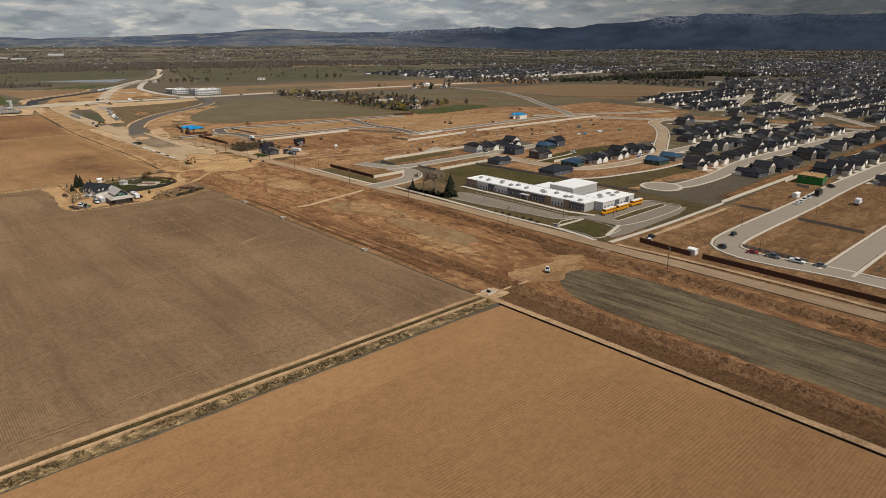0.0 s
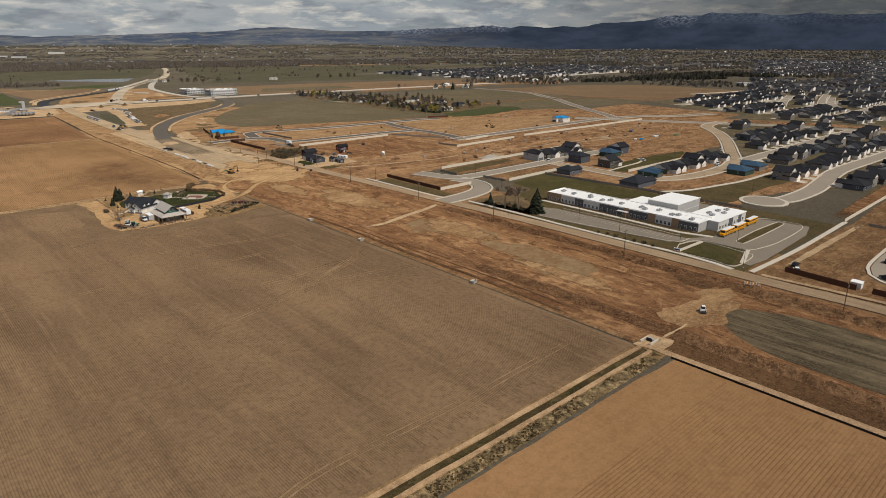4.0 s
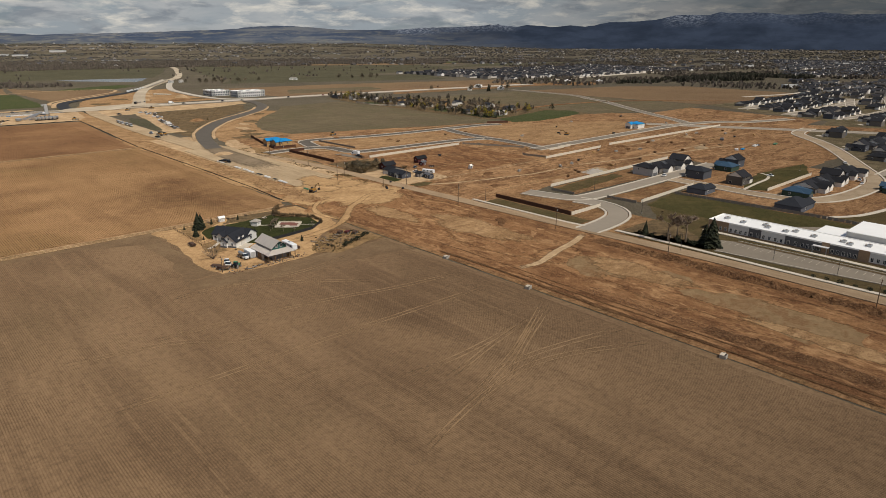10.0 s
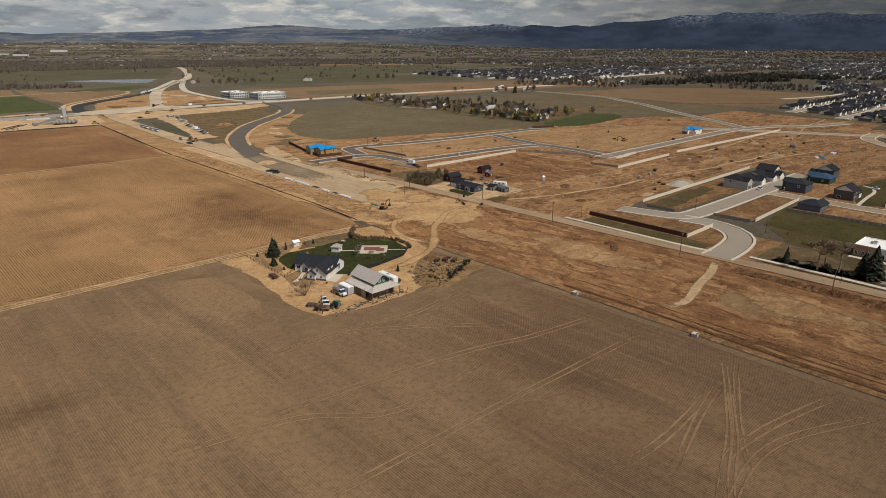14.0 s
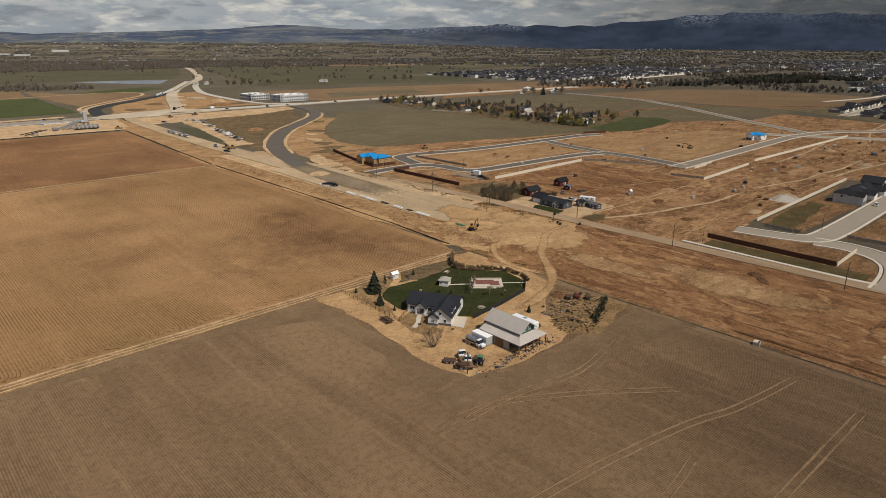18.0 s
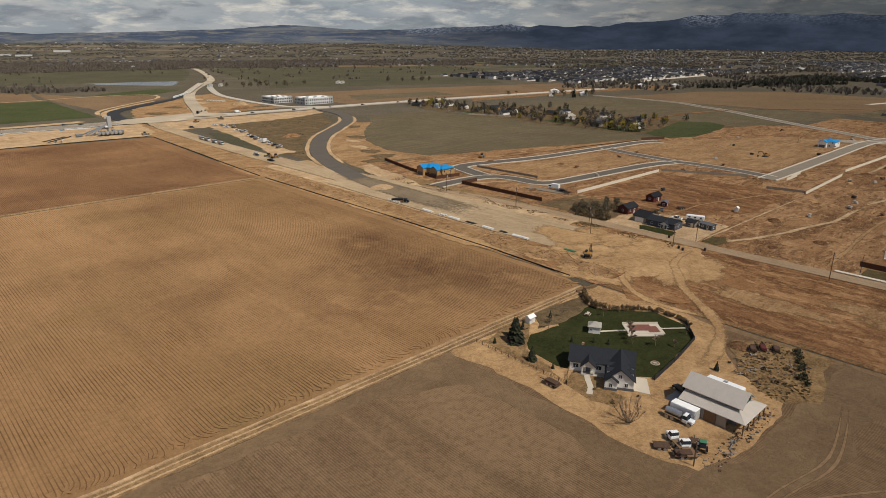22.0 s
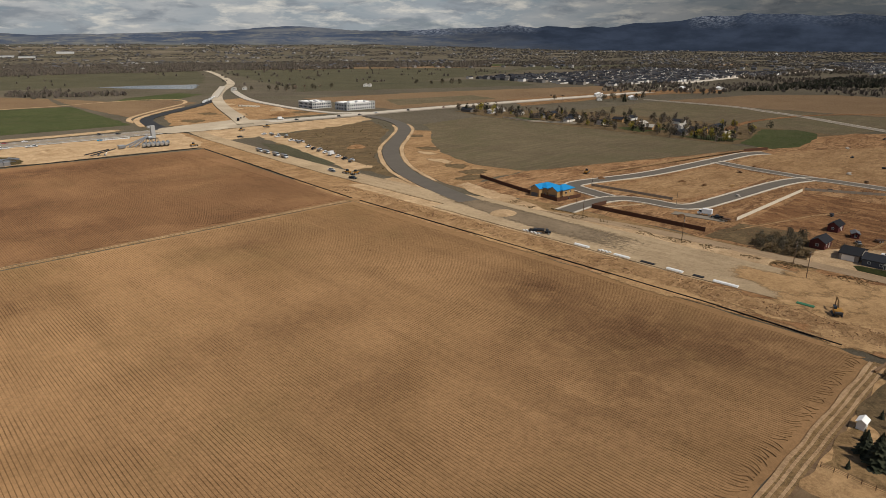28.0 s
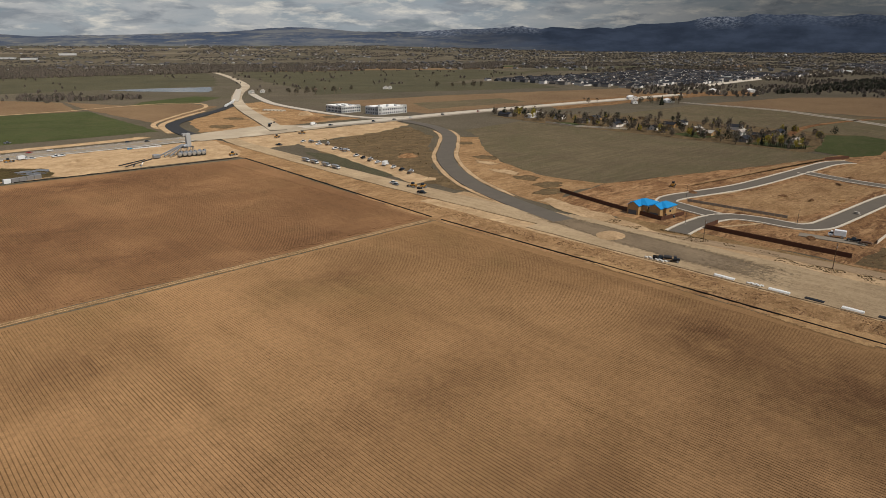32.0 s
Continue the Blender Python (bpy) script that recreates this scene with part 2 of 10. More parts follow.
M_SPOIL = soil("loose_spoil_heap", rgb(92, 66, 46), rgb(119, 88, 62), rgb(148, 115, 83), patch=7, blot=1.6, bump=0.7, grit=0.6)
M_YARD = soil("warm_yard_dirt", rgb(146, 115, 80), rgb(166, 133, 94), rgb(188, 154, 111), patch=14, blot=3, stain=rgb(120, 91, 62), stain_amt=0.4, stain_size=7, bump=0.25, grit=0.45)
M_DRYGRASS = soil("dry_weedy_verge", rgb(88, 73, 54), rgb(104, 87, 64), rgb(124, 104, 76), patch=10, blot=2.5, stain=rgb(74, 65, 47), stain_amt=0.6, stain_size=8)
M_LOT = soil("bare_house_lot", rgb(102, 73, 49), rgb(130, 96, 65), rgb(156, 121, 85), patch=14, blot=4, streak=0, streak_amt=0.3, stain=rgb(84, 72, 47), stain_amt=0.5, stain_size=9, grit=0.5, smear=0.6, smear_dark=rgb(80, 56, 39), smear_pale=rgb(168, 134, 96))
M_BROWNFIELD = soil("distant_ploughed_field", rgb(108, 87, 66), rgb(122, 99, 74), rgb(136, 112, 84), patch=90, blot=40, streak=0, streak_amt=0.3)
M_GREENGREY = soil("sparse_winter_crop", rgb(92, 81, 64), rgb(104, 92, 72), rgb(118, 105, 81), patch=60, blot=14, streak=0, streak_amt=0.8, stain=rgb(88, 85, 60), stain_amt=0.5, stain_size=50, grit=0.4)
M_GREEN = soil("green_crop", rgb(60, 66, 39), rgb(69, 75, 45), rgb(82, 86, 54), patch=50, blot=18, streak=0, streak_amt=0.3, stain=rgb(92, 86, 62), stain_amt=0.35, stain_size=40)
M_PASTURE = soil("dull_pasture", rgb(70, 68, 53), rgb(80, 77, 60), rgb(93, 88, 68), patch=80, blot=25, stain=rgb(86, 79, 60), stain_amt=0.5, stain_size=60)
M_LAWN = soil("mown_lawn", rgb(42, 46, 24), rgb(49, 54, 28), rgb(62, 62, 36), patch=9, blot=2.5, bump=0.3)
M_ROUGHGRASS = soil("thin_young_grass", rgb(76, 66, 44), rgb(89, 77, 52), rgb(105, 89, 61), patch=14, blot=4, stain=rgb(72, 70, 42), stain_amt=0.6, stain_size=10)
M_DITCH = soil("ditch_grass_and_mud", rgb(64, 54, 36), rgb(78, 68, 44), rgb(100, 84, 57), patch=9, blot=2, stain=rgb(66, 68, 36), stain_amt=0.6, stain_size=8, bump=0.8)
M_RIPRAP = soil("rubble_bank", rgb(108, 90, 66), rgb(146, 122, 88), rgb(182, 156, 114), patch=3, blot=1.0, stain=rgb(62, 58, 40), stain_amt=0.9, stain_size=4, bump=1.0)
M_LAWN2 = soil("new_grass", rgb(62, 60, 35), rgb(72, 68, 39), rgb(90, 79, 50), patch=16, blot=5, bump=0.3, stain=rgb(58, 62, 33), stain_amt=0.5, stain_size=12)
M_SUBURB = soil("suburban_yards", rgb(80, 70, 52), rgb(100, 88, 67), rgb(130, 115, 90), patch=12, blot=5, stain=rgb(66, 68, 42), stain_amt=0.6, stain_size=14)
M_LOT2 = soil("tan_graded_lot", rgb(132, 101, 69), rgb(152, 119, 83), rgb(173, 140, 101), patch=18, blot=6, streak=0, streak_amt=0.3, grit=0.5, smear=0.6, smear_dark=rgb(108, 78, 53), smear_pale=rgb(186, 152, 112))
M_GRAVEL2 = soil("dusty_street", rgb(146, 126, 100), rgb(160, 140, 114), rgb(174, 154, 128), patch=18, blot=4, bump=0.15, grit=0.3)
M_SEEDROW = soil("shallow_seed_row", rgb(124, 92, 62), rgb(137, 103, 70), rgb(149, 114, 78), patch=30, blot=8, grit=0.3)
M_WHEELTRACK = soil("wheel_track_soil", rgb(122, 98, 72), rgb(132, 107, 80), rgb(143, 117, 88), patch=12, blot=3, bump=0.3)
M_WORNROAD = soil("worn_dusty_asphalt", rgb(108, 94, 76), rgb(124, 108, 88), rgb(142, 124, 101), patch=20, blot=5, streak=90, streak_amt=0.5, bump=0.15, grit=0.3)
M_DIRT_PALE = soil("pale_graded_dirt", rgb(112, 77, 51), rgb(141, 102, 69), rgb(166, 127, 88), patch=30, blot=5, streak=90, streak_amt=0.3, grit=0.35, smear=0.8, smear_dark=rgb(90, 59, 40), smear_pale=rgb(182, 144, 103))
TAN_SOIL = (rgb(160, 125, 88), rgb(141, 109, 75), rgb(114, 87, 60), rgb(116, 96, 62), rgb(92, 65, 46))
TAN_BLOTCHES = ((116, 545, 20, 26, 0.85), (112, 502, 26, 24, 0.8), (124, 474, 20, 22, 0.75), (90, 520, 34, 22, 0.45), (30, 582, 48, 16, 0.4), (64, 668, 26, 14, 0.5), (-25, 656, 26, 20, 0.45), (34, 536, 26, 16, 0.35), (75, 488, 40, 22, 0.45))
M_FIELD_C = row_soil("furrowed_field", *TAN_SOIL, blotchy=TAN_BLOTCHES, patch=85)
M_FURROW = row_soil("shaded_furrow_bottom", *TAN_SOIL, blotchy=TAN_BLOTCHES, patch=85, groove=1.0, grove_k=0.56)
BROWN_SOIL = (rgb(142, 107, 75), rgb(124, 92, 64), rgb(102, 75, 53), rgb(108, 86, 58), rgb(84, 57, 41))
BROWN_BLOTCHES = ((40, 905, 60, 20, 0.7), (-10, 800, 50, 40, 0.6), (90, 715, 36, 12, 0.5), (10, 742, 50, 18, 0.5))
M_FIELD_D = row_soil("brown_furrowed_field", *BROWN_SOIL, blotchy=BROWN_BLOTCHES)
M_FURROW_D = row_soil("shaded_brown_furrow", *BROWN_SOIL, blotchy=BROWN_BLOTCHES, groove=1.0, grove_k=0.6)
GREY_SOIL = (rgb(135, 110, 83), rgb(120, 97, 73), rgb(98, 78, 59), rgb(114, 95, 70), rgb(84, 66, 50))
GREY_BLOTCHES = ((-8, 371, 14, 7, 0.8), (100, 300, 40, 26, 0.3), (30, 200, 30, 40, 0.35))
M_FIELD_A = row_soil("harrowed_field", *GREY_SOIL, blotchy=GREY_BLOTCHES, band=0.65, fleck=0.42, patch=70)
M_FIELD_A2 = row_soil("shaded_drill_row", *GREY_SOIL, blotchy=GREY_BLOTCHES, band=0.65, fleck=0.42, patch=70, groove=1.0, grove_k=0.74)
# far fields and slopes with distance haze mixed into their colours
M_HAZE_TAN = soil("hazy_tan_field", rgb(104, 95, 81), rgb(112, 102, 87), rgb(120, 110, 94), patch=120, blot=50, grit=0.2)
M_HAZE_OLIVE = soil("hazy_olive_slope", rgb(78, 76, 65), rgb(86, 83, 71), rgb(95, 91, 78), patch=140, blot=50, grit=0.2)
M_HEADLAND = soil("grey_bare_headland", rgb(104, 84, 63), rgb(117, 95, 72), rgb(128, 106, 80), patch=20, blot=5, grit=0.3)
# hard surfaces
M_ASPHALT = plain("asphalt", rgb(102, 94, 83), 0.9, var=0.08, size=9)
M_ASPHALT2 = plain("grey_asphalt", rgb(132, 121, 105), 0.9, var=0.08, size=9)
M_WHITEPANEL = plain("white_wall_panel", rgb(206, 204, 200), 0.65, var=0.04)
M_GREENDK = plain("dark_green_sheathing", rgb(62, 78, 66), 0.8, var=0.08)
M_ASPHALT_DARK = plain("fresh_asphalt", rgb(58, 58, 58), 0.85, var=0.08, size=12)
M_STREET = plain("grey_street", rgb(150, 138, 121), 0.9, var=0.06, size=12)
M_OLDROAD = soil("dusty_old_road", rgb(138, 116, 90), rgb(150, 127, 100), rgb(164, 141, 113), patch=24, blot=5, streak=90, streak_amt=0.7, bump=0.1, grit=0.25)
M_LANE_YELLOW = plain("yellow_lane_paint", rgb(196, 160, 84), 0.7, var=0.1, size=2)
M_PALEROAD = soil("dusty_pale_road", rgb(146, 132, 112), rgb(168, 153, 131), rgb(190, 175, 152), patch=60, blot=9, bump=0.1, grit=0.2)
M_CONC = plain("pale_concrete", rgb(198, 186, 167), 0.85, var=0.07, size=4)
M_CONC_GREY = plain("grey_concrete", rgb(168, 160, 148), 0.85, var=0.1, size=3)
M_BLACK = plain("black_sheeting", rgb(34, 30, 28), 0.6, var=0.1)
M_WATER = Nodes("pond_water", 0.12).color(rgb(66, 72, 76)).mat
# building
M_WHITE = plain("white_siding", rgb(228, 224, 216), 0.7, var=0.04, size=3)
M_ROOFWHITE = plain("white_membrane_roof", rgb(242, 240, 234), 0.6, var=0.03, size=8)
M_SHINGLE = plain("charcoal_shingles", rgb(36, 36, 39), 0.9, var=0.14, size=1.5, tint=0.3)
M_SHINGLE_DK = plain("dark_slate_shingles", rgb(42, 44, 49), 0.85, var=0.12, size=1.2)
M_SIDING = plain("house_siding", rgb(126, 119, 111), 0.8, var=0.06, tint=0.55)
M_SIDING_LT = plain("pale_house_siding", rgb(226, 219, 208), 0.8, var=0.05, tint=0.12)
M_SIDING_DK = plain("dark_house_siding", rgb(88, 90, 96), 0.8, var=0.06, tint=0.3)
M_BRICK = plain("tan_brickwork", rgb(158, 132, 106), 0.85, var=0.12, size=0.6)
M_GREYPANEL = plain("grey_wall_panel", rgb(176, 174, 170), 0.7, var=0.05)
M_DARKPANEL = plain("charcoal_wall_panel", rgb(96, 96, 98), 0.7, var=0.06)
M_GLASS = Nodes("window_glass", 0.12).color(rgb(44, 52, 60)).mat
M_BLUEWRAP = plain("blue_roof_underlay", rgb(28, 132, 190), 0.6, var=0.06, size=3)
M_BLUEDARK = plain("slate_blue_underlay", rgb(52, 76, 96), 0.7, var=0.08, size=3)
M_OSB = plain("bare_sheathing", rgb(178, 142, 96), 0.8, var=0.1)
M_GREENSHEATH = plain("green_sheathing", rgb(52, 112, 56), 0.8, var=0.08)
M_TEAL = plain("dark_teal_boards", rgb(52, 92, 88), 0.75, var=0.08)
M_TINROOF = plain("pale_ribbed_metal_roof", rgb(196, 186, 174), 0.5, 0.2, var=0.06, size=2)
M_TINWALL = plain("grey_ribbed_metal_wall", rgb(150, 146, 142), 0.5, 0.3, var=0.06, size=2)
M_WOOD = plain("weathered_wood", rgb(126, 100, 74), 0.85, var=0.15, size=0.8)
M_FENCE_BROWN = plain("brown_stained_fence", rgb(92, 62, 46), 0.8, var=0.12, size=2)
M_FENCE_GREY = plain("grey_vinyl_fence", rgb(146, 136, 122), 0.7, var=0.06)
M_FENCE_WHITE = plain("white_vinyl_fence", rgb(216, 204, 184), 0.7, var=0.04)
M_RED = plain("barn_red_paint", rgb(92, 50, 44), 0.7, var=0.12)
M_MAROON = plain("dark_red_siding", rgb(92, 46, 44), 0.75, var=0.1)
M_RUST = plain("rusty_steel", rgb(98, 76, 62), 0.8, 0.3, var=0.2, size=0.7)
M_STEEL = plain("galvanised_steel", rgb(176, 178, 180), 0.4, 0.7, var=0.08)
M_DARKSTEEL = plain("dark_steel", rgb(62, 62, 64), 0.6, 0.4, var=0.1)
M_YELLOW = plain("machine_yellow", rgb(160, 116, 52), 0.6, var=0.15)
M_YELLOW_WORN = plain("dirty_boom_yellow", rgb(104, 78, 44), 0.7, var=0.25, size=0.6)
M_BUS = plain("school_bus_yellow", rgb(230, 158, 22), 0.4, var=0.04)
M_PAINT_WHITE = plain("white_vehicle_paint", rgb(232, 232, 230), 0.35, var=0.03)
M_PAINT_BLACK = plain("black_vehicle_paint", rgb(30, 30, 32), 0.3, var=0.05)
M_PAINT_RED = plain("red_vehicle_paint", rgb(150, 30, 30), 0.35, var=0.05)
M_PAINT_GREY = plain("grey_vehicle_paint", rgb(120, 122, 126), 0.35, 0.3, var=0.05)
M_TYRE = plain("tyre_rubber", rgb(28, 28, 28), 0.9, var=0.1)
M_POLE = plain("weathered_pole_wood", rgb(104, 84, 66), 0.9, var=0.12)
M_PVC = plain("white_pipe", rgb(236, 234, 228), 0.5, var=0.03)
M_GREENPIPE = plain("green_pipe", rgb(70, 122, 92), 0.5, var=0.06)
M_REDDECK = plain("red_brick_paving", rgb(130, 84, 72), 0.8, var=0.15, size=0.6)
# plants
M_BARK = plain("grey_brown_bark", rgb(134, 117, 99), 0.9, var=0.15, size=0.5)
M_TWIG = plain("bare_twigs", rgb(150, 131, 112), 0.9, var=0.15, size=0.6)


def leafy(name, cols):
    n = Nodes(name, 0.8)
    return n.color(n.mix(n.island_ramp(cols), cols[0], n.scale(n.noise(1.2, 3.0), 0.4))).mat


M_CONIFER = leafy("dark_conifer_needles", [rgb(40, 44, 29), rgb(48, 51, 33), rgb(58, 59, 40), rgb(34, 37, 26)])
M_BUD = leafy("yellow_green_buds", [rgb(150, 132, 44), rgb(130, 124, 52), rgb(168, 146, 50), rgb(112, 108, 48)])
M_HEDGE_TAN = leafy("dry_clipped_hedge", [rgb(112, 92, 66), rgb(124, 103, 75), rgb(101, 84, 60), rgb(134, 112, 83)])
M_BROWNLEAF = leafy("grey_brown_brush", [rgb(84, 77, 62), rgb(97, 88, 70), rgb(72, 67, 53), rgb(108, 98, 78)])
M_HEDGE = leafy("olive_hedge", [rgb(98, 82, 58), rgb(114, 96, 68), rgb(86, 74, 50), rgb(126, 107, 78)])
M_TUFT = leafy("dry_weed_tufts", [rgb(96, 78, 52), rgb(118, 98, 68), rgb(84, 74, 46), rgb(136, 114, 80)])
M_LITTER = leafy("mixed_scrap_litter", [rgb(86, 76, 66), rgb(66, 53, 43), rgb(122, 112, 100), rgb(104, 66, 52), rgb(56, 52, 48), rgb(146, 134, 118)])
M_CLOD = leafy("loose_clods", [rgb(112, 82, 56), rgb(136, 102, 71), rgb(96, 69, 48), rgb(156, 121, 86)])
M_BELT = leafy("bare_tree_crowns", [rgb(104, 93, 80), rgb(90, 80, 69), rgb(118, 106, 91), rgb(82, 76, 61)])
M_GROVE = leafy("dark_mixed_grove", [rgb(58, 58, 46), rgb(72, 66, 56), rgb(52, 54, 40), rgb(78, 71, 60)])
# valley trees: close greys carry the haze of distance
M_WOODS_FAR = leafy("haze_paled_trees", [rgb(92, 86, 79), rgb(86, 81, 76), rgb(98, 91, 83), rgb(86, 84, 73), rgb(90, 84, 78)])
M_WOODS = leafy("far_bare_woodland", [rgb(106, 96, 86), rgb(94, 86, 78), rgb(116, 105, 93), rgb(90, 86, 71), rgb(102, 92, 82)])
M_FAR_WALL = Nodes("far_house_walls", 0.8)
M_FAR_WALL = M_FAR_WALL.color(M_FAR_WALL.island_ramp([rgb(228, 222, 214), rgb(120, 116, 112), rgb(206, 198, 188), rgb(90, 88, 86), rgb(150, 142, 132)])).mat
M_FAR_ROOF = Nodes("far_house_roofs", 0.85)
M_FAR_ROOF = M_FAR_ROOF.color(M_FAR_ROOF.island_ramp([rgb(42, 43, 47), rgb(54, 54, 57), rgb(36, 37, 41), rgb(68, 63, 60), rgb(48, 46, 48)])).mat


# walls and roofs of the far towns, flattened in colour to paint haze
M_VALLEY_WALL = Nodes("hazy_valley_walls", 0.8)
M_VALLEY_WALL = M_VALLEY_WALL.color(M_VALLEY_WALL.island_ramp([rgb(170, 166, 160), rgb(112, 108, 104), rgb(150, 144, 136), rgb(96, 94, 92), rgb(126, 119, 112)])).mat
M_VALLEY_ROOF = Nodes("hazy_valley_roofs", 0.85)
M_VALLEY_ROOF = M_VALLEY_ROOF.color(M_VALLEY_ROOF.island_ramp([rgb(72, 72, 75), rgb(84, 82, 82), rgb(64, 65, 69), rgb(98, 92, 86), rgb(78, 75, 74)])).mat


# ---- mesh helpers ----
def part(name, bm, material, parent=None, label="", smooth=False):
    """Link a bmesh as one mesh object."""
    me = bpy.data.meshes.new(name)
    bm.normal_update()
    bm.to_mesh(me)
    bm.free()
    if smooth:
        for p in me.polygons:
            p.use_smooth = True
    me.materials.append(material)
    ob = new(name, me)
    if parent is not None:
        ob.parent = parent
    if label:
        ob["label"] = label
    return ob


def mesh(name, verts, faces, material, parent=None, label="", smooth=False):
    me = bpy.data.meshes.new(name)
    me.from_pydata(verts, [], faces)
    me.update()
    if smooth:
        for p in me.polygons:
            p.use_smooth = True
    me.materials.append(material)
    ob = new(name, me)
    if parent is not None:
        ob.parent = parent
    if label:
        ob["label"] = label
    return ob


def thing(name, x, y, z=0.0, turn=0.0, label="", category="", group=""):
    ob = new(name)
    ob.empty_display_size = 0.5
    ob.matrix_basis = pose(x, y, z, 0, 0, turn)
    return tagged(ob, label, category, group)


def box(bm, x0, y0, z0, x1, y1, z1, bevel=0.0):
    m = Matrix.LocRotScale(((x0 + x1) / 2, (y0 + y1) / 2, (z0 + z1) / 2), None, (abs(x1 - x0), abs(y1 - y0), abs(z1 - z0)))
    r = bmesh.ops.create_cube(bm, size=1.0, matrix=m)
    if bevel:
        es = list({e for v in r["verts"] for e in v.link_edges})
        bmesh.ops.bevel(bm, geom=es, offset=bevel, segments=1, affect="EDGES")
    return bm


def cyl(bm, x, y, z, r, h, n=10, axis="z", r2=None):
    rot = {"z": Matrix(), "x": Matrix.Rotation(radians(90), 4, "Y"), "y": Matrix.Rotation(radians(-90), 4, "X")}[axis]
    m = Matrix.Translation((x, y, z)) @ rot @ Matrix.Translation((0, 0, h / 2))
    bmesh.ops.create_cone(bm, cap_ends=True, segments=n, radius1=r, radius2=r if r2 is None else r2, depth=h, matrix=m)
    return bm


def beam(bm, a, b, r, n=6, r2=None):
    a, b = Vector(a), Vector(b)
    d = b - a
    m = Matrix.Translation((a + b) / 2) @ d.to_track_quat("Z", "Y").to_matrix().to_4x4()
    bmesh.ops.create_cone(bm, cap_ends=True, segments=n, radius1=r, radius2=r if r2 is None else r2, depth=d.length, matrix=m)
    return bm


def solid(bm, verts, faces):
    vs = [bm.verts.new(v) for v in verts]
    for f in faces:
        bm.faces.new([vs[i] for i in f])
    return bm


def gable(bm, x0, y0, x1, y1, z, rise, over=0.4, axis="x", thick=0.18):
    """A gabled roof slab pair over the rectangle, ridge along axis."""
    if axis == "x":
        m = (y0 + y1) / 2
        prof = [(y0 - over, z - over * rise / (m - y0)), (m, z + rise), (y1 + over, z - over * rise / (m - y0))]
        pts = [(x, p[0], p[1] + dz) for x in (x0 - over, x1 + over) for dz in (0, thick) for p in prof]
    else:
        m = (x0 + x1) / 2
        prof = [(x0 - over, z - over * rise / (m - x0)), (m, z + rise), (x1 + over, z - over * rise / (m - x0))]
        pts = [(p[0], y, p[1] + dz) for y in (y0 - over, y1 + over) for dz in (0, thick) for p in prof]
    f = [(0, 1, 7, 6), (1, 2, 8, 7), (3, 9, 10, 4), (4, 10, 11, 5), (0, 3, 4, 1), (1, 4, 5, 2), (6, 7, 10, 9), (7, 8, 11, 10), (0, 6, 9, 3), (2, 5, 11, 8)]
    solid(bm, pts, f)
    return bm


def gable_walls(bm, x0, y0, x1, y1, z0, z1, rise, axis="x"):
    """Walls of a gabled house, with their two pointed ends."""
    if axis == "x":
        m = (y0 + y1) / 2
        p = [(x, y, z) for x in (x0, x1) for (y, z) in ((y0, z0), (y1, z0), (y1, z1), (m, z1 + rise), (y0, z1))]
    else:
        m = (x0 + x1) / 2
        p = [(x, y, z) for y in (y0, y1) for (x, z) in ((x0, z0), (x1, z0), (x1, z1), (m, z1 + rise), (x0, z1))]
    solid(bm, p, [(0, 1, 2, 3, 4), (5, 9, 8, 7, 6), (0, 5, 6, 1), (1, 6, 7, 2), (2, 7, 8, 3), (3, 8, 9, 4), (4, 9, 5, 0)])
    return bm


def hip(bm, x0, y0, x1, y1, z, rise, over=0.5, thick=0.18):
    x0, y0, x1, y1 = x0 - over, y0 - over, x1 + over, y1 + over
    w, d = x1 - x0, y1 - y0
    if w >= d:
        r0, r1 = (x0 + d / 2 * 0.95, (y0 + y1) / 2), (x1 - d / 2 * 0.95, (y0 + y1) / 2)
        f = [(4, 5, 9, 8), (5, 6, 9), (6, 7, 8, 9), (7, 4, 8)]
    else:
        r0, r1 = ((x0 + x1) / 2, y0 + w / 2 * 0.95), ((x0 + x1) / 2, y1 - w / 2 * 0.95)
        f = [(4, 5, 8), (5, 6, 9, 8), (6, 7, 9), (7, 4, 8, 9)]
    v = [(x, y, z + dz) for dz in (0, thick) for (x, y) in ((x0, y0), (x1, y0), (x1, y1), (x0, y1))]
    v += [(*r0, z + rise), (*r1, z + rise)]
    solid(bm, v, f + [(0, 1, 5, 4), (1, 2, 6, 5), (2, 3, 7, 6), (3, 0, 4, 7), (3, 2, 1, 0)])
    return bm


def roughen(pts, step=4.0, amp=0.5, seed=0.0):
    """Subdivide a polygon's outline and shake it a little, as ground edges are uneven."""
    out = []
    for i, a in enumerate(pts):
        b = pts[(i + 1) % len(pts)]
        a2, b2 = Vector(a), Vector(b)
        n = max(1, min(60, int((b2 - a2).length / step)))
        side = Vector((-(b2 - a2).y, (b2 - a2).x)).normalized() if (b2 - a2).length > 0 else Vector((0, 0))
        for k in range(n):
            p = a2.lerp(b2, k / n)
            if 0 < k:
                p = p + side * amp * noise.noise(Vector((p.x * 0.11 + seed, p.y * 0.11, seed))) * 2
            out.append((p.x, p.y))
    return out


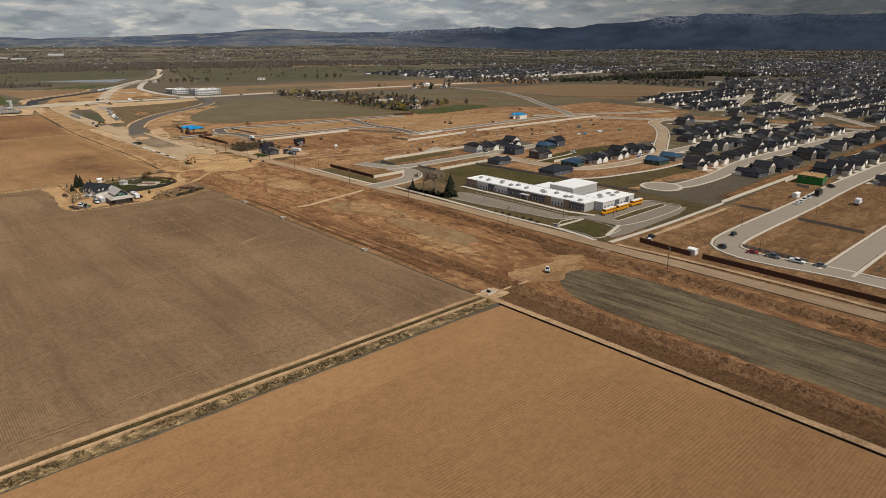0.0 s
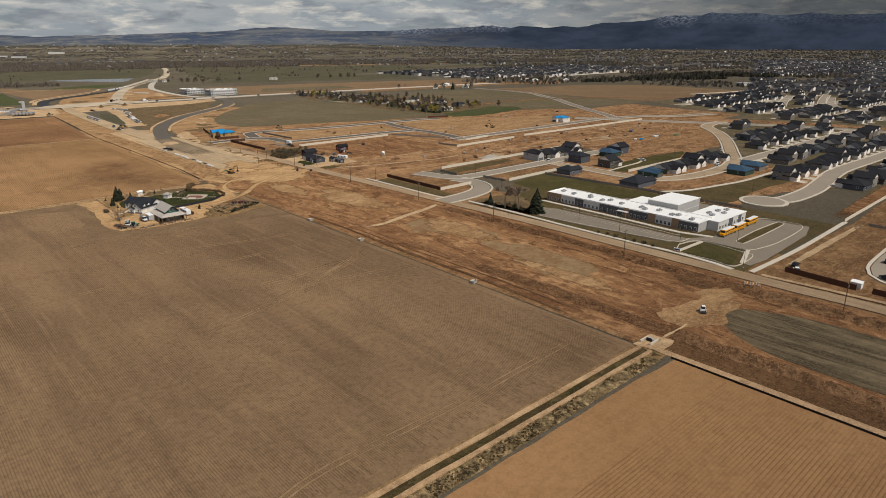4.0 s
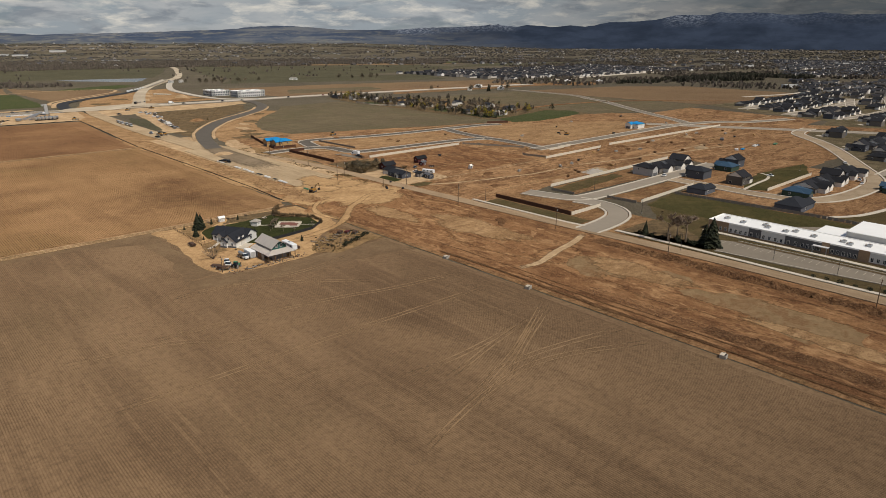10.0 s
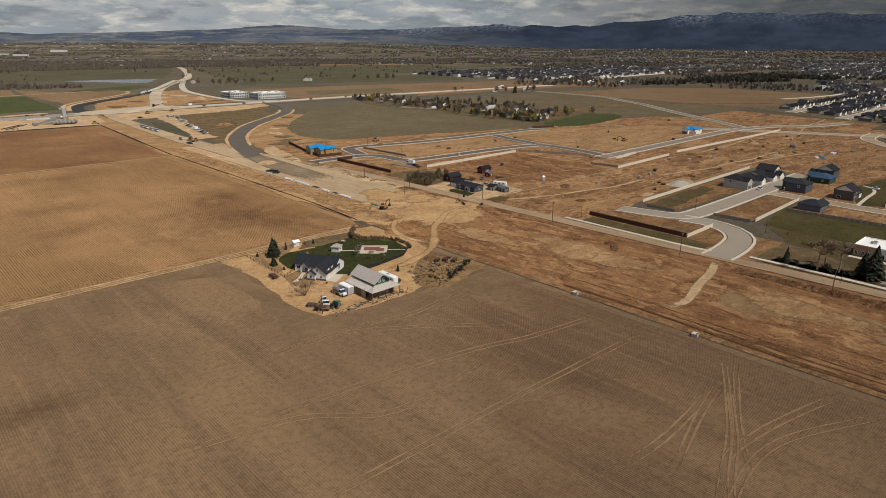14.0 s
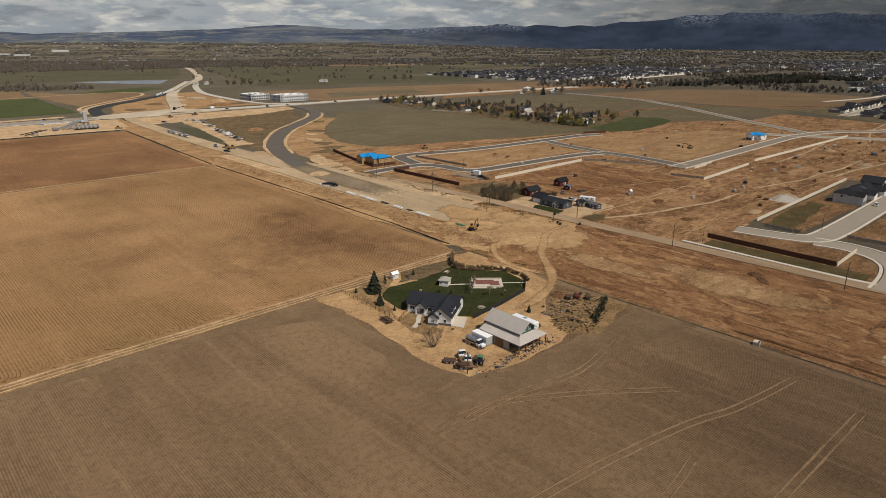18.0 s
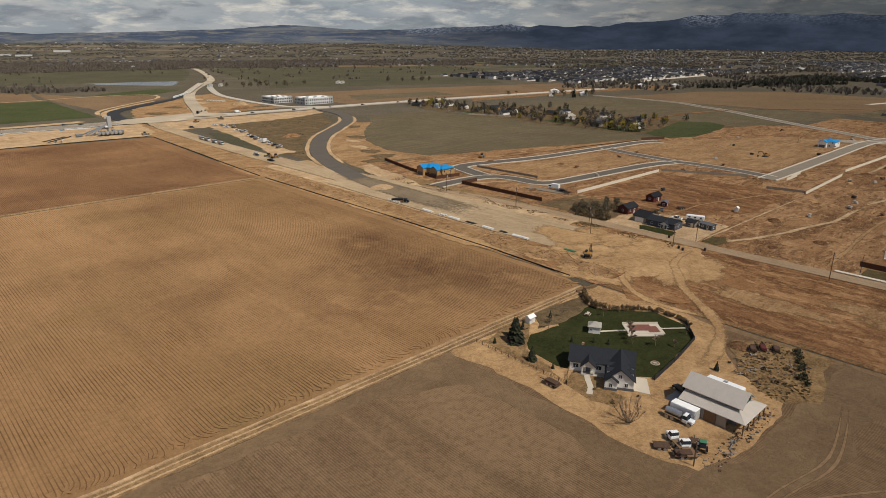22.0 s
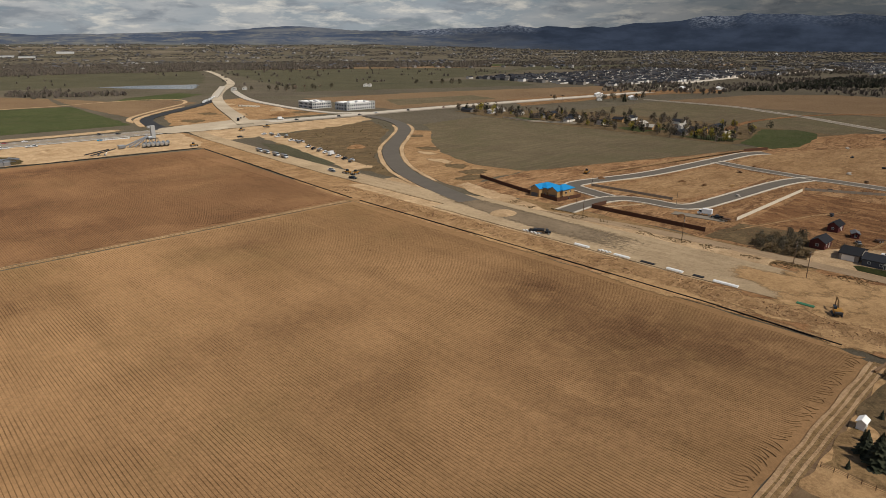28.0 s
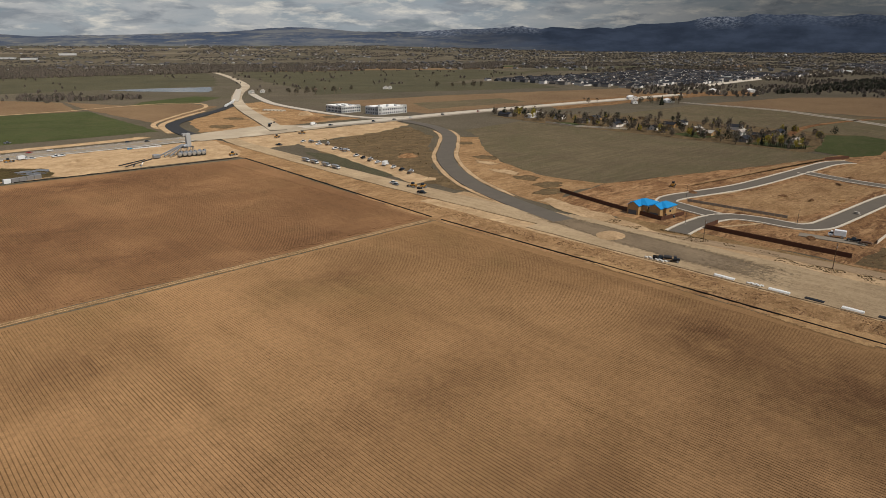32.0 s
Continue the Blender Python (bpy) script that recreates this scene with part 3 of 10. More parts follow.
def patch(name, pts, z, material, label="", amp=0.5, step=4.0, category="ground", depth=0.25, feather=0.0):
    """A flat piece of ground with an uneven outline and a shallow skirt."""
    ol = roughen(pts, step, amp, z * 91.7 + pts[0][0] * 0.37) if amp else [tuple(p) for p in pts]
    bm = bmesh.new()
    top = [bm.verts.new((x, y, z)) for x, y in ol]
    f = bm.faces.new(top)
    f.normal_update()
    if f.normal.z < 0:
        f.normal_flip()
        f.normal_update()
    if feather:
        bmesh.ops.inset_region(bm, faces=[f], thickness=feather, use_even_offset=False)
        rim = set(top)
        bmesh.ops.triangulate(bm, faces=bm.faces[:])
        bm.verts.index_update()
        inner = [1.0 if v in rim else 0.0 for v in bm.verts]
        ob = part(name, bm, faded(material), None, label)
        ob.data.attributes.new("fade", "FLOAT", "POINT").data.foreach_set("value", inner)
        return tagged(ob, label, category, "", "structure")
    low = [bm.verts.new((x, y, z - depth)) for x, y in ol]
    for i in range(len(ol)):
        j = (i + 1) % len(ol)
        bm.faces.new((top[i], low[i], low[j], top[j]))
    bmesh.ops.triangulate(bm, faces=[f])
    ob = part(name, bm, material, None, label)
    return tagged(ob, label, category, "", "structure")


def spread(name, cx, cy, rx, ry, z, material, label, category="ground"):
    """A thin scatter of earth with a ragged round outline that fades outwards from its middle."""
    rnd = random.Random(int(cx * 13 + cy * 7))
    n = 48
    ph = [rnd.uniform(0, 6.28) for _ in range(5)]
    v, f, fade = [(cx, cy, z)], [], [1.0]
    for k, e in ((0.45, 1.0), (0.75, 0.6), (1.0, 0.0)):
        for i in range(n):
            a = 2 * math.pi * i / n
            r = k * (1 + 0.10 * math.sin(3 * a + ph[0]) + 0.09 * math.sin(5 * a + ph[1]) + 0.06 * math.sin(9 * a + ph[2]) + 0.05 * math.sin(14 * a + ph[3]))
            v.append((cx + rx * r * math.cos(a), cy + ry * r * math.sin(a), z))
            fade.append(e)
    for i in range(n):
        j = (i + 1) % n
        f.append((0, 1 + i, 1 + j))
        for q in (1, 1 + n):
            f.append((q + i, q + n + i, q + n + j, q + j))
    ob = mesh(name, v, f, faded(material))
    ob.data.attributes.new("fade", "FLOAT", "POINT").data.foreach_set("value", fade)
    return tagged(ob, label, category, "", "structure")


def smooth_line(pts, step=6.0):
    """A Catmull-Rom curve through plan points."""
    out = []
    n = len(pts)
    for i in range(n - 1):
        p0, p1, p2, p3 = (Vector(pts[max(0, min(n - 1, k))]) for k in (i - 1, i, i + 1, i + 2))
        m = max(1, int((p2 - p1).length / step))
        for k in range(m):
            t = k / m
            out.append(0.5 * ((2 * p1) + (p2 - p0) * t + (2 * p0 - 5 * p1 + 4 * p2 - p3) * t * t + (3 * p1 - p0 - 3 * p2 + p3) * t ** 3))
    out.append(Vector(pts[-1]))
    return out


def strip_rows(pts, w0, w1=None, z=0.0, step=6.0, amp=0.0, zs=None):
    """Left and right edge points along a smooth centre line; pts are (x, y)."""
    c = smooth_line(pts, step)
    L, R = [], []
    for i, p in enumerate(c):
        d = (c[min(i + 1, len(c) - 1)] - c[max(i - 1, 0)]).normalized()
        s = Vector((-d.y, d.x))
        k = i / max(1, len(c) - 1)
        w = (w0 + (w1 - w0) * k if w1 is not None else w0) / 2
        zz = z if zs is None else zs(k)
        a = amp * noise.noise(Vector((p.x * 0.09, p.y * 0.09, 3.3)))
        b = amp * noise.noise(Vector((p.x * 0.09, p.y * 0.09, 9.1)))
        L.append((p.x + s.x * (w + a), p.y + s.y * (w + a), zz))
        R.append((p.x - s.x * (w + b), p.y - s.y * (w + b), zz))
    return L, R


def ribbon(name, pts, w0, z, material, label="", w1=None, step=6.0, amp=0.0, category="road", depth=0.3, zs=None, feather=0.0):
    """A road or track along a curve, with side faces."""
    L, R = strip_rows(pts, w0, w1, z, step, amp, zs)
    v, f = [], []
    if feather:
        fade = []
        for i, (a, b) in enumerate(zip(L, R)):
            k = min(0.45, feather / max(0.1, math.hypot(a[0] - b[0], a[1] - b[1])))
            A, B = Vector(a), Vector(b)
            v += [A, A.lerp(B, k), A.lerp(B, 1 - k), B]
            e = min(1.0, i / 4, (len(L) - 1 - i) / 4)
            fade += [0.0, e, e, 0.0]
        for i in range(len(L) - 1):
            p, q = 4 * i, 4 * i + 4
            f += [(p + j, p + j + 1, q + j + 1, q + j) for j in range(3)]
        ob = mesh(name, v, f, faded(material))
        ob.data.attributes.new("fade", "FLOAT", "POINT").data.foreach_set("value", fade)
        return tagged(ob, label, category, "", "structure")
    for a, b in zip(L, R):
        v += [a, b, (a[0], a[1], a[2] - depth), (b[0], b[1], b[2] - depth)]
    for i in range(len(L) - 1):
        a, b = 4 * i, 4 * i + 4
        f += [(a, a + 1, b + 1, b), (a, b, b + 2, a + 2), (a + 1, a + 3, b + 3, b + 1)]
    ob = mesh(name, v, f, material)
    return tagged(ob, label, category, "", "structure")


def relief(name, x0, x1, y0, y1, step, height, material, label="", category="ground", ystep=None):
    """A height field over a rectangle; height(x, y) in metres."""
    nx, ny = int((x1 - x0) / step) + 1, int((y1 - y0) / (ystep or step)) + 1
    xs = [x0 + (x1 - x0) * i / (nx - 1) for i in range(nx)]
    ys = [y0 + (y1 - y0) * j / (ny - 1) for j in range(ny)]
    v = [(x, y, height(x, y)) for y in ys for x in xs]
    f = [(j * nx + i, j * nx + i + 1, (j + 1) * nx + i + 1, (j + 1) * nx + i) for j in range(ny - 1) for i in range(nx - 1)]
    return tagged(mesh(name, v, f, material, smooth=True), label, category, "", "structure")


def N(x, y, s, seed=0.0):
    return noise.noise(Vector((x * s, y * s, seed)))


def fbm(x, y, s, seed=0.0):
    return N(x, y, s, seed) + 0.5 * N(x, y, s * 2.1, seed + 7) + 0.25 * N(x, y, s * 4.3, seed + 13)


# ---- ground to the horizon ----
def far_rise(x, y):
    """The valley floor climbs to foothill benches in the north and less so in the east."""
    d = math.hypot(x, y - 200)
    b = math.degrees(math.atan2(x, y - 200))
    top = 64.0 - 30.0 * max(0.0, min(1.0, (b - 36) / 16)) if b > -90 else 64.0
    return top * max(0.0, min(1.0, (d - 3200) / 1250)) ** 1.15


def build_ground():
    v, f = [(200.0, 500.0, 0.0)], []
    rings = [150, 400, 800, 1300, 1900, 2600, 3000, 3200, 3400, 3600, 3800, 4000, 4200, 4400, 4600, 4800, 5000, 5200]
    n = 180
    for r in rings:
        for k in range(n):
            a = 2 * math.pi * k / n
            x, y = 200 + r * math.cos(a), 500 + r * math.sin(a)
            v.append((x, y, far_rise(x, y)))
    f += [(0, 1 + k, 1 + (k + 1) % n) for k in range(n)]
    for i in range(len(rings) - 1):
        a, b = 1 + i * n, 1 + (i + 1) * n
        f += [(a + k, b + k, b + (k + 1) % n, a + (k + 1) % n) for k in range(n)]
    tagged(mesh("ground", v, f, M_GROUND, smooth=True), "open brown and olive valley floor of fields and scrub", "ground", "", "structure")


build_ground()


# ---- the near fields ----
def furrows(name, x0, x1, y0, y1, pitch, depth, groove, axis, z, mat_bed, mat_groove, label, wander=0.15, ragged=0.0, seg=14.0, seed=1, hook=0.0):
    """Ridged soil: flat beds between narrow grooves, each groove wandering a little; hook bends the ends as the plough turned."""
    rnd = random.Random(seed)
    v, f, mi = [], [], []
    across0, across1, along0, along1 = (x0, x1, y0, y1) if axis == "y" else (y0, y1, x0, x1)
    n = int((across1 - across0) / pitch)
    for i in range(n):
        c = across0 + i * pitch
        a0, a1 = along0 + rnd.random() * ragged, along1 - rnd.random() * min(4.0, ragged)
        m = max(1, int((a1 - a0) / seg))
        stops = [a0 + (a1 - a0) * j / m for j in range(m + 1)]
        bend = hook * math.copysign(rnd.uniform(0.3, 1.0), N(c, 0, 0.06, seed) + rnd.uniform(-0.2, 0.2)) if hook else 0.0
        if hook:
            stops = [a0 + d for d in (0.0, 0.4, 0.9, 1.5, 2.2, 3.2)] + [max(q, a0 + 4.0) for q in stops[1:]]
        base = len(v)
        for s in stops:
            w = wander * (noise.noise(Vector((c * 0.02, s * 0.03, 1.7))) + 0.3 * noise.noise(Vector((c * 0.3, s * 0.08, 4.1))))
            w += bend * max(0.0, 1 - (s - a0) / 3.2) ** 2
            g = groove * (0.75 + 0.5 * noise.noise(Vector((c * 0.05, s * 0.06, 8.8))))
            for o, dz in ((0.0, 0.0), (g * 0.5, -depth), (g, 0.0), (pitch * 0.55, 0.04), (pitch, 0.0)):
                p = c + o + w
                v.append((p, s, z + dz) if axis == "y" else (s, p, z + dz))
        for j in range(len(stops) - 1):
            for k in range(4):
                a = base + j * 5 + k
                q = (a, a + 1, a + 6, a + 5)
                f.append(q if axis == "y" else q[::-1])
                # groove faces get the darker material, shade and moisture in its colour
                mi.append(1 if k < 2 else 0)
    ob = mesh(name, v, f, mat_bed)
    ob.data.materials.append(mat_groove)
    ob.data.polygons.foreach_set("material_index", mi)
    return tagged(ob, label, "field", "", "structure")


patch("field_smooth", [(-420, -400), (146.6, -400), (146.6, 134), (120, 135), (40, 135.5), (-420, 137)], 0.06, M_FIELD_B, "smooth orange-tan tilled field of bare soil", 0.4, 8)
furrows("field_ridged", -150, 145, -120, 120, 0.9, 0.035, 0.3, "x", 0.13, M_FIELD_B, M_SEEDROW, "tan field corner with close shallow seed rows", ragged=6.0, seg=20.0, seed=4)
patch("field_brown_margin", [(-420, 146.5), (146.5, 146.5), (146.5, 446), (-420, 446)], 0.06, M_FIELD_A, "harrowed grey-brown field margin", 0.5, 8)
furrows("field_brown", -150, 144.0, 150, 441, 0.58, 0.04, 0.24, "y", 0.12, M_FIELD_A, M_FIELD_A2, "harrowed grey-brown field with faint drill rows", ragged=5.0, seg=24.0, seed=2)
patch("field_furrow_margin", [(-420, 449.4), (141, 449.4), (146, 462), (147.5, 600), (147, 699.5), (-420, 699.5)], 0.05, M_FIELD_C, "bare tan headland of a furrowed field", 0.4, 8)
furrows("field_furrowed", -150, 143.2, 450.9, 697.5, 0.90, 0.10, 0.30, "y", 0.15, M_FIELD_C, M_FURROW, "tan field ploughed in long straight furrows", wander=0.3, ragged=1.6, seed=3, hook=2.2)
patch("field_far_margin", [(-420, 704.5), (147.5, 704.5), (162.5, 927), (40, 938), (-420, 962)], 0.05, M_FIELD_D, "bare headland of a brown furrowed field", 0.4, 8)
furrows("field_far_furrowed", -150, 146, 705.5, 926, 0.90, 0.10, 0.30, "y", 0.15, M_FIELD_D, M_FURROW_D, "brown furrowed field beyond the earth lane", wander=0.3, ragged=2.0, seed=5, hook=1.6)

# earth lanes between the fields
ribbon("lane_track", [(-420, 446.0), (60, 446.8), (142, 446.8)], 4.0, 0.17, M_VERGE, "rutted earth lane beside a farmyard", step=5, amp=0.5)
for o in (-1.1, 0.7):
    ribbon("lane_rut", [(-420, 446.0 + o), (60, 446.8 + o), (142, 446.8 + o)], 0.95, 0.185, M_TRACK, "pale wheel rut of an earth lane", step=3, amp=0.3, feather=0.25)
ribbon("lane_ridge", [(-420, 449.2), (60, 449.0), (141, 449.0)], 0.9, 0.38, M_TRACK, "low earth bank along the lane", step=3, amp=0.6, depth=0.4, category="bank")
ribbon("lane_headland", [(-420, 442.2), (-40, 442.6), (66, 443.0)], 4.6, 0.165, M_HEADLAND, "bare grey headland beside an earth lane", step=4, amp=1.2, feather=1.4)
ribbon("lane_far", [(-420, 702.0), (40, 702.2), (147, 702.0)], 3.4, 0.16, M_VERGE, "narrow earth lane between furrowed fields", step=5, amp=0.6)
for o in (-0.9, 0.8):
    ribbon("lane_rut", [(-420, 702.0 + o), (40, 702.2 + o), (147, 702.0 + o)], 0.8, 0.176, M_TRACK, "pale wheel rut of an earth lane", step=3, amp=0.4, feather=0.25)

# irrigation ditch between the tan field and the brown field
patch("ditch_verge", [(-420, 137), (151, 137), (151, 146.6), (-420, 146.6)], 0.05, M_VERGE, "weedy verge of an irrigation ditch", 0.5, 4)
relief("rubble_bank", -160, 143, 136.2, 140.3, 0.8, lambda x, y: 0.12 + 0.45 * max(0, fbm(x, y, 0.35, 2.0)) * math.sin(math.pi * (y - 136.2) / 4.1), M_RIPRAP, "bank of pale rubble and dark weeds")
ribbon("ditch_track_south", [(-420, 141.0), (40, 141.1), (146, 141.2)], 1.1, 0.42, M_TRACK, "pale earth bank along the ditch", step=5, amp=0.35, depth=0.4, category="bank")
ribbon("ditch_bed", [(-420, 142.7), (40, 142.8), (146, 142.8)], 2.2, 0.10, M_DITCH, "wet grassy irrigation ditch", step=5, amp=0.4, category="ditch")
ribbon("ditch_track_north", [(-420, 144.6), (40, 144.7), (146, 144.7)], 1.2, 0.40, M_TRACK, "pale earth bank along the brown field", step=5, amp=0.3, depth=0.4, category="bank")


# ---- the road works ----
def edge(x, seed, amp=1.2):
    return lambda y: x + amp * (noise.noise(Vector((x * 0.1, y * 0.05, seed))) + 0.5 * noise.noise(Vector((x * 0.1, y * 0.17, seed))))


def works_height(x, y):
    h = 0.12 + 0.10 * fbm(x, y, 0.25, 5.0)
    if y < 142:
        h += 1.15 * lump(x, y, 161.5, 4.0) + 1.4 * lump(x, y, 213.0, 4.8) - 0.25 * bell(x, 154.5, 3.0)
    elif y < 300:
        k = max(0.0, min(1.0, (222 - y) / 10)) * max(0.0, min(1.0, (y - 150) / 10))
        k2 = max(0.0, min(1.0, (298 - y) / 15)) * max(0.25, min(1.0, (y - 160) / 20))
        h += k * 0.8 * lump(x, y, 162.0, 3.2) + k2 * 1.3 * lump(x, y, 212.5, 4.8) - 0.35 * bell(x, 152.0, 1.4)
    elif y < 446:
        h += 0.15 * max(0, fbm(x, y, 0.2, 9.0)) - 0.2 * bell(x, 153.0, 2.5)
    else:
        h += 0.9 * lump(x, y, 160.0, 5.0) + 0.3 * max(0, fbm(x, y, 0.3, 3.0)) * bell(x, 157, 8)
    return max(0.02, h)


def bell(x, c, w):
    return math.exp(-((x - c) / w) ** 2)


def lump(x, y, c, w):
    """A row of tipped heaps along y."""
    q = 0.62 + 0.42 * noise.noise(Vector((y * 0.36, c, 0.5))) + 0.5 * noise.noise(Vector((x * 0.6, y * 0.6, c))) + 0.38 * noise.noise(Vector((x * 1.5, y * 1.5, c)))
    return 1.5 * bell(x + 1.2 * noise.noise(Vector((y * 0.14, c, 4.0))), c, w * 0.75) * max(0.03, q)


def works(name, e0, e1, y0, y1, material, label, nx=None, ystep=1.2):
    w = e1((y0 + y1) / 2) - e0((y0 + y1) / 2)
    nx = nx or max(2, int(w / 1.2))
    ny = int((y1 - y0) / ystep)
    v = []
    for j in range(ny + 1):
        y = y0 + (y1 - y0) * j / ny
        a, b = e0(y), e1(y)
        for i in range(nx + 1):
            x = a + (b - a) * i / nx
            v.append((x, y, works_height(x, y)))
    m = nx + 1
    f = [(j * m + i, j * m + i + 1, (j + 1) * m + i + 1, (j + 1) * m + i) for j in range(ny) for i in range(nx)]
    return tagged(mesh(name, v, f, material, smooth=True), label, "ground", "", "structure")


E = {k: edge(k, 0.3 * k) for k in (151, 158, 165, 168, 204, 209, 217)}
E[147] = lambda y: 147.2
E[150] = edge(150, 7.0, 0.4)
E[222] = lambda y: 222.0
nose = lambda y: max(0.0, min(1.0, (y - 104) / 37)) ** 2.2 if y < 142 else 0.0
E[168] = lambda y, e=E[168]: e(y) + 15 * nose(y)
E[204] = lambda y, e=E[204]: e(y) - 11 * nose(y)
works("works_track", E[147], E[150], -120, 141, M_TRACK, "pale levelled track beside a sheeted trench")
works("works_trench", E[150], E[158], -120, 141, M_TRENCH, "dark moist earth of a backfilled trench")
works("works_spoil_row", E[158], E[165], -120, 141, M_SPOIL, "row of loose brown spoil heaps", ystep=0.42, nx=20)
works("works_shoulder", E[165], E[168], -120, 141, M_DIRT, "brown earth shoulder")
works("works_subgrade", E[168], E[204], -120, 141, M_GRAYSTRIP, "dark grey compacted road subgrade with wheel streaks", ystep=3, nx=12)
works("works_shoulder", E[204], E[209], -120, 141, M_DIRT, "orange earth shoulder")
works("works_spoil_row", E[209], E[217], -120, 141, M_SPOIL, "row of brown spoil heaps beside the road", ystep=0.42, nx=20)
works("works_verge", E[217], E[222], -120, 141, M_DIRT, "orange dirt road verge")
works("works_edge", E[147], E[150], 141, 446, M_LOT, "tan earth edge of the graded strip")
works("works_trench", E[150], E[158], 141, 446, M_DIRT, "brown rutted earth over a filled trench")
works("works_spoil_row", E[158], E[165], 141, 226, M_DIRT_D, "row of brown spoil heaps", ystep=0.42, nx=20)
works("works_graded", E[158], E[165], 226, 446, M_DIRT, "brown graded earth beside a filled trench", ystep=1.2)
works("works_graded", E[165], E[209], 141, 308, M_DIRT, "orange graded earth strip with vehicle tracks", ystep=2)
works("works_graded", E[165], E[209], 308, 446, M_DIRT_PALE, "pale orange graded earth with churned patches", ystep=1.5)
works("works_spoil_row", E[209], E[217], 141, 302, M_DIRT_D, "high bank of churned brown earth", ystep=0.42, nx=20)
works("works_graded", E[209], E[217], 302, 446, M_DIRT, "orange earth beside the old road", ystep=1.5)
works("works_verge", E[217], E[222], 141, 446, M_DIRT, "orange dirt road verge")
works("works_bank", E[147], E[168], 446, 735, M_LOT2, "bank of churned tan earth beside a furrowed field", ystep=1.0, nx=22)
works("works_middle", E[168], E[204], 446, 735, M_TAN, "pale packed dirt of the works", ystep=4, nx=6)
works("works_verge", E[204], E[222], 446, 640, M_VERGE, "dry weedy verge along the old road", ystep=2)
patch("works_earth_north", [(148, 733), (178, 733), (178, 800), (184, 900), (190, 1036), (166, 1036), (163, 932), (157, 800)], 0.10, M_LOT2, "churned tan earth between a field and a haul road", 1.5, 6)
patch("verge_east", [(221, -400), (264, -400), (264, 384), (221, 384)], 0.03, M_LOT, "bare tan earth verge behind the old road", 0, 8)
patch("site_earth_east", [(430, 300), (720, 300), (720, 400), (430, 400)], 0.035, M_DIRT_FREE, "churned orange earth at the edge of a building site", 2, 8)
# clay stains and crossing tracks in the graded strip
patch("sand_band", [(170, 168), (184, 160), (200, 170), (203, 230), (201, 290), (186, 300), (172, 292), (166, 250), (166, 205)], 0.19, M_DIRT_PALE, "pale orange sand graded smooth", 3.0, 4, feather=8)
patch("clay_patch", [(183, 250), (192, 236), (197, 224), (198, 205), (193, 190), (180, 186), (172, 200), (178, 226)], 0.22, M_GRAYCLAY, "patch of grey-green clay in orange dirt", 3.0, 3, feather=6)
patch("clay_patch", [(178, 303), (188, 294), (197, 281), (190, 268), (180, 266), (172, 277)], 0.22, M_GRAYCLAY, "patch of grey-green clay in orange dirt", 3.0, 3, feather=6)
patch("clay_patch", [(188, 262), (197, 262), (199, 250), (191, 246)], 0.22, M_GRAYCLAY, "small patch of grey-green clay in orange dirt", 2.0, 3, feather=3)
for pts, w in (([(149.5, 172), (151.5, 210), (151.0, 250), (152.2, 300), (151.5, 340)], 1.7), ([(154.6, 168), (155.8, 215), (154.8, 262), (155.4, 300)], 0.9), ([(158.5, 230), (158.0, 270), (159.4, 310), (158.6, 350)], 0.7)):
    ribbon("trench_line", pts, w, 0.24, M_TRENCH, "dark moist line of a filled trench", step=3, amp=0.7, feather=0.5)
patch("dark_spill", [(203, 152), (211, 152), (213, 164), (207, 168), (202, 160)], 0.25, M_TRENCH, "dark damp soil at the edge of a pad", 1.5, 2.5, feather=3)
patch("dark_spill", [(205, 128), (216, 130), (214, 142), (206, 140)], 0.25, M_TRENCH, "dark damp soil beside a pad", 1.5, 2.5, feather=3)
ribbon("crossing_track", [(158, 300), (170, 299), (190, 304), (207, 307), (218, 312)], 4.5, 0.30, M_TAN, "pale wheel track across the graded strip", step=3, amp=1.0, feather=1.4)
patch("turning_pad", [(204, 153), (211, 148), (206, 143), (199.8, 143), (196, 138), (186, 138), (176, 136.5), (169, 141), (168.5, 151), (174, 153.5), (189, 151.5), (198, 155)], 0.26, M_LOT2, "pale packed dirt turning pad", 2.2, 2, feather=3)
ribbon("haul_track", [(151, 143), (158, 143.2), (167, 143), (176, 144)], 1.5, 0.29, M_TAN, "narrow pale track", step=2, amp=0.6, feather=0.5)
patch("pale_spread", [(150, 420), (160, 408), (180, 420), (206, 418), (222, 432), (220, 470), (206, 500), (172, 505), (150, 480), (146, 448)], 0.27, M_DIRT_PALE, "pale scraped earth round a works pad", 5.0, 3, feather=10)
patch("works_pad", [(163, 440), (176, 436), (190, 437), (206, 434), (214, 440), (212, 462), (206, 484), (196, 494), (176, 492), (166, 478)], 0.30, M_YARD, "wide pale dirt pad at the end of a road under construction", 2.0, 3, feather=6)
for k, (cx, cy, rx, ry) in enumerate(((176, 246, 7, 34), (190, 268, 9, 26), (172, 330, 6, 30), (188, 352, 12, 34), (200, 205, 6, 30), (178, 196, 5, 26), (204, 392, 8, 30), (174, 398, 8, 22), (184, 300, 14, 9))):
    spread("graded_earth", cx, cy, rx, ry, 0.275 + 0.002 * k, M_LOT2 if k % 2 else M_DIRT_PALE, "paler scraped earth on a graded strip")
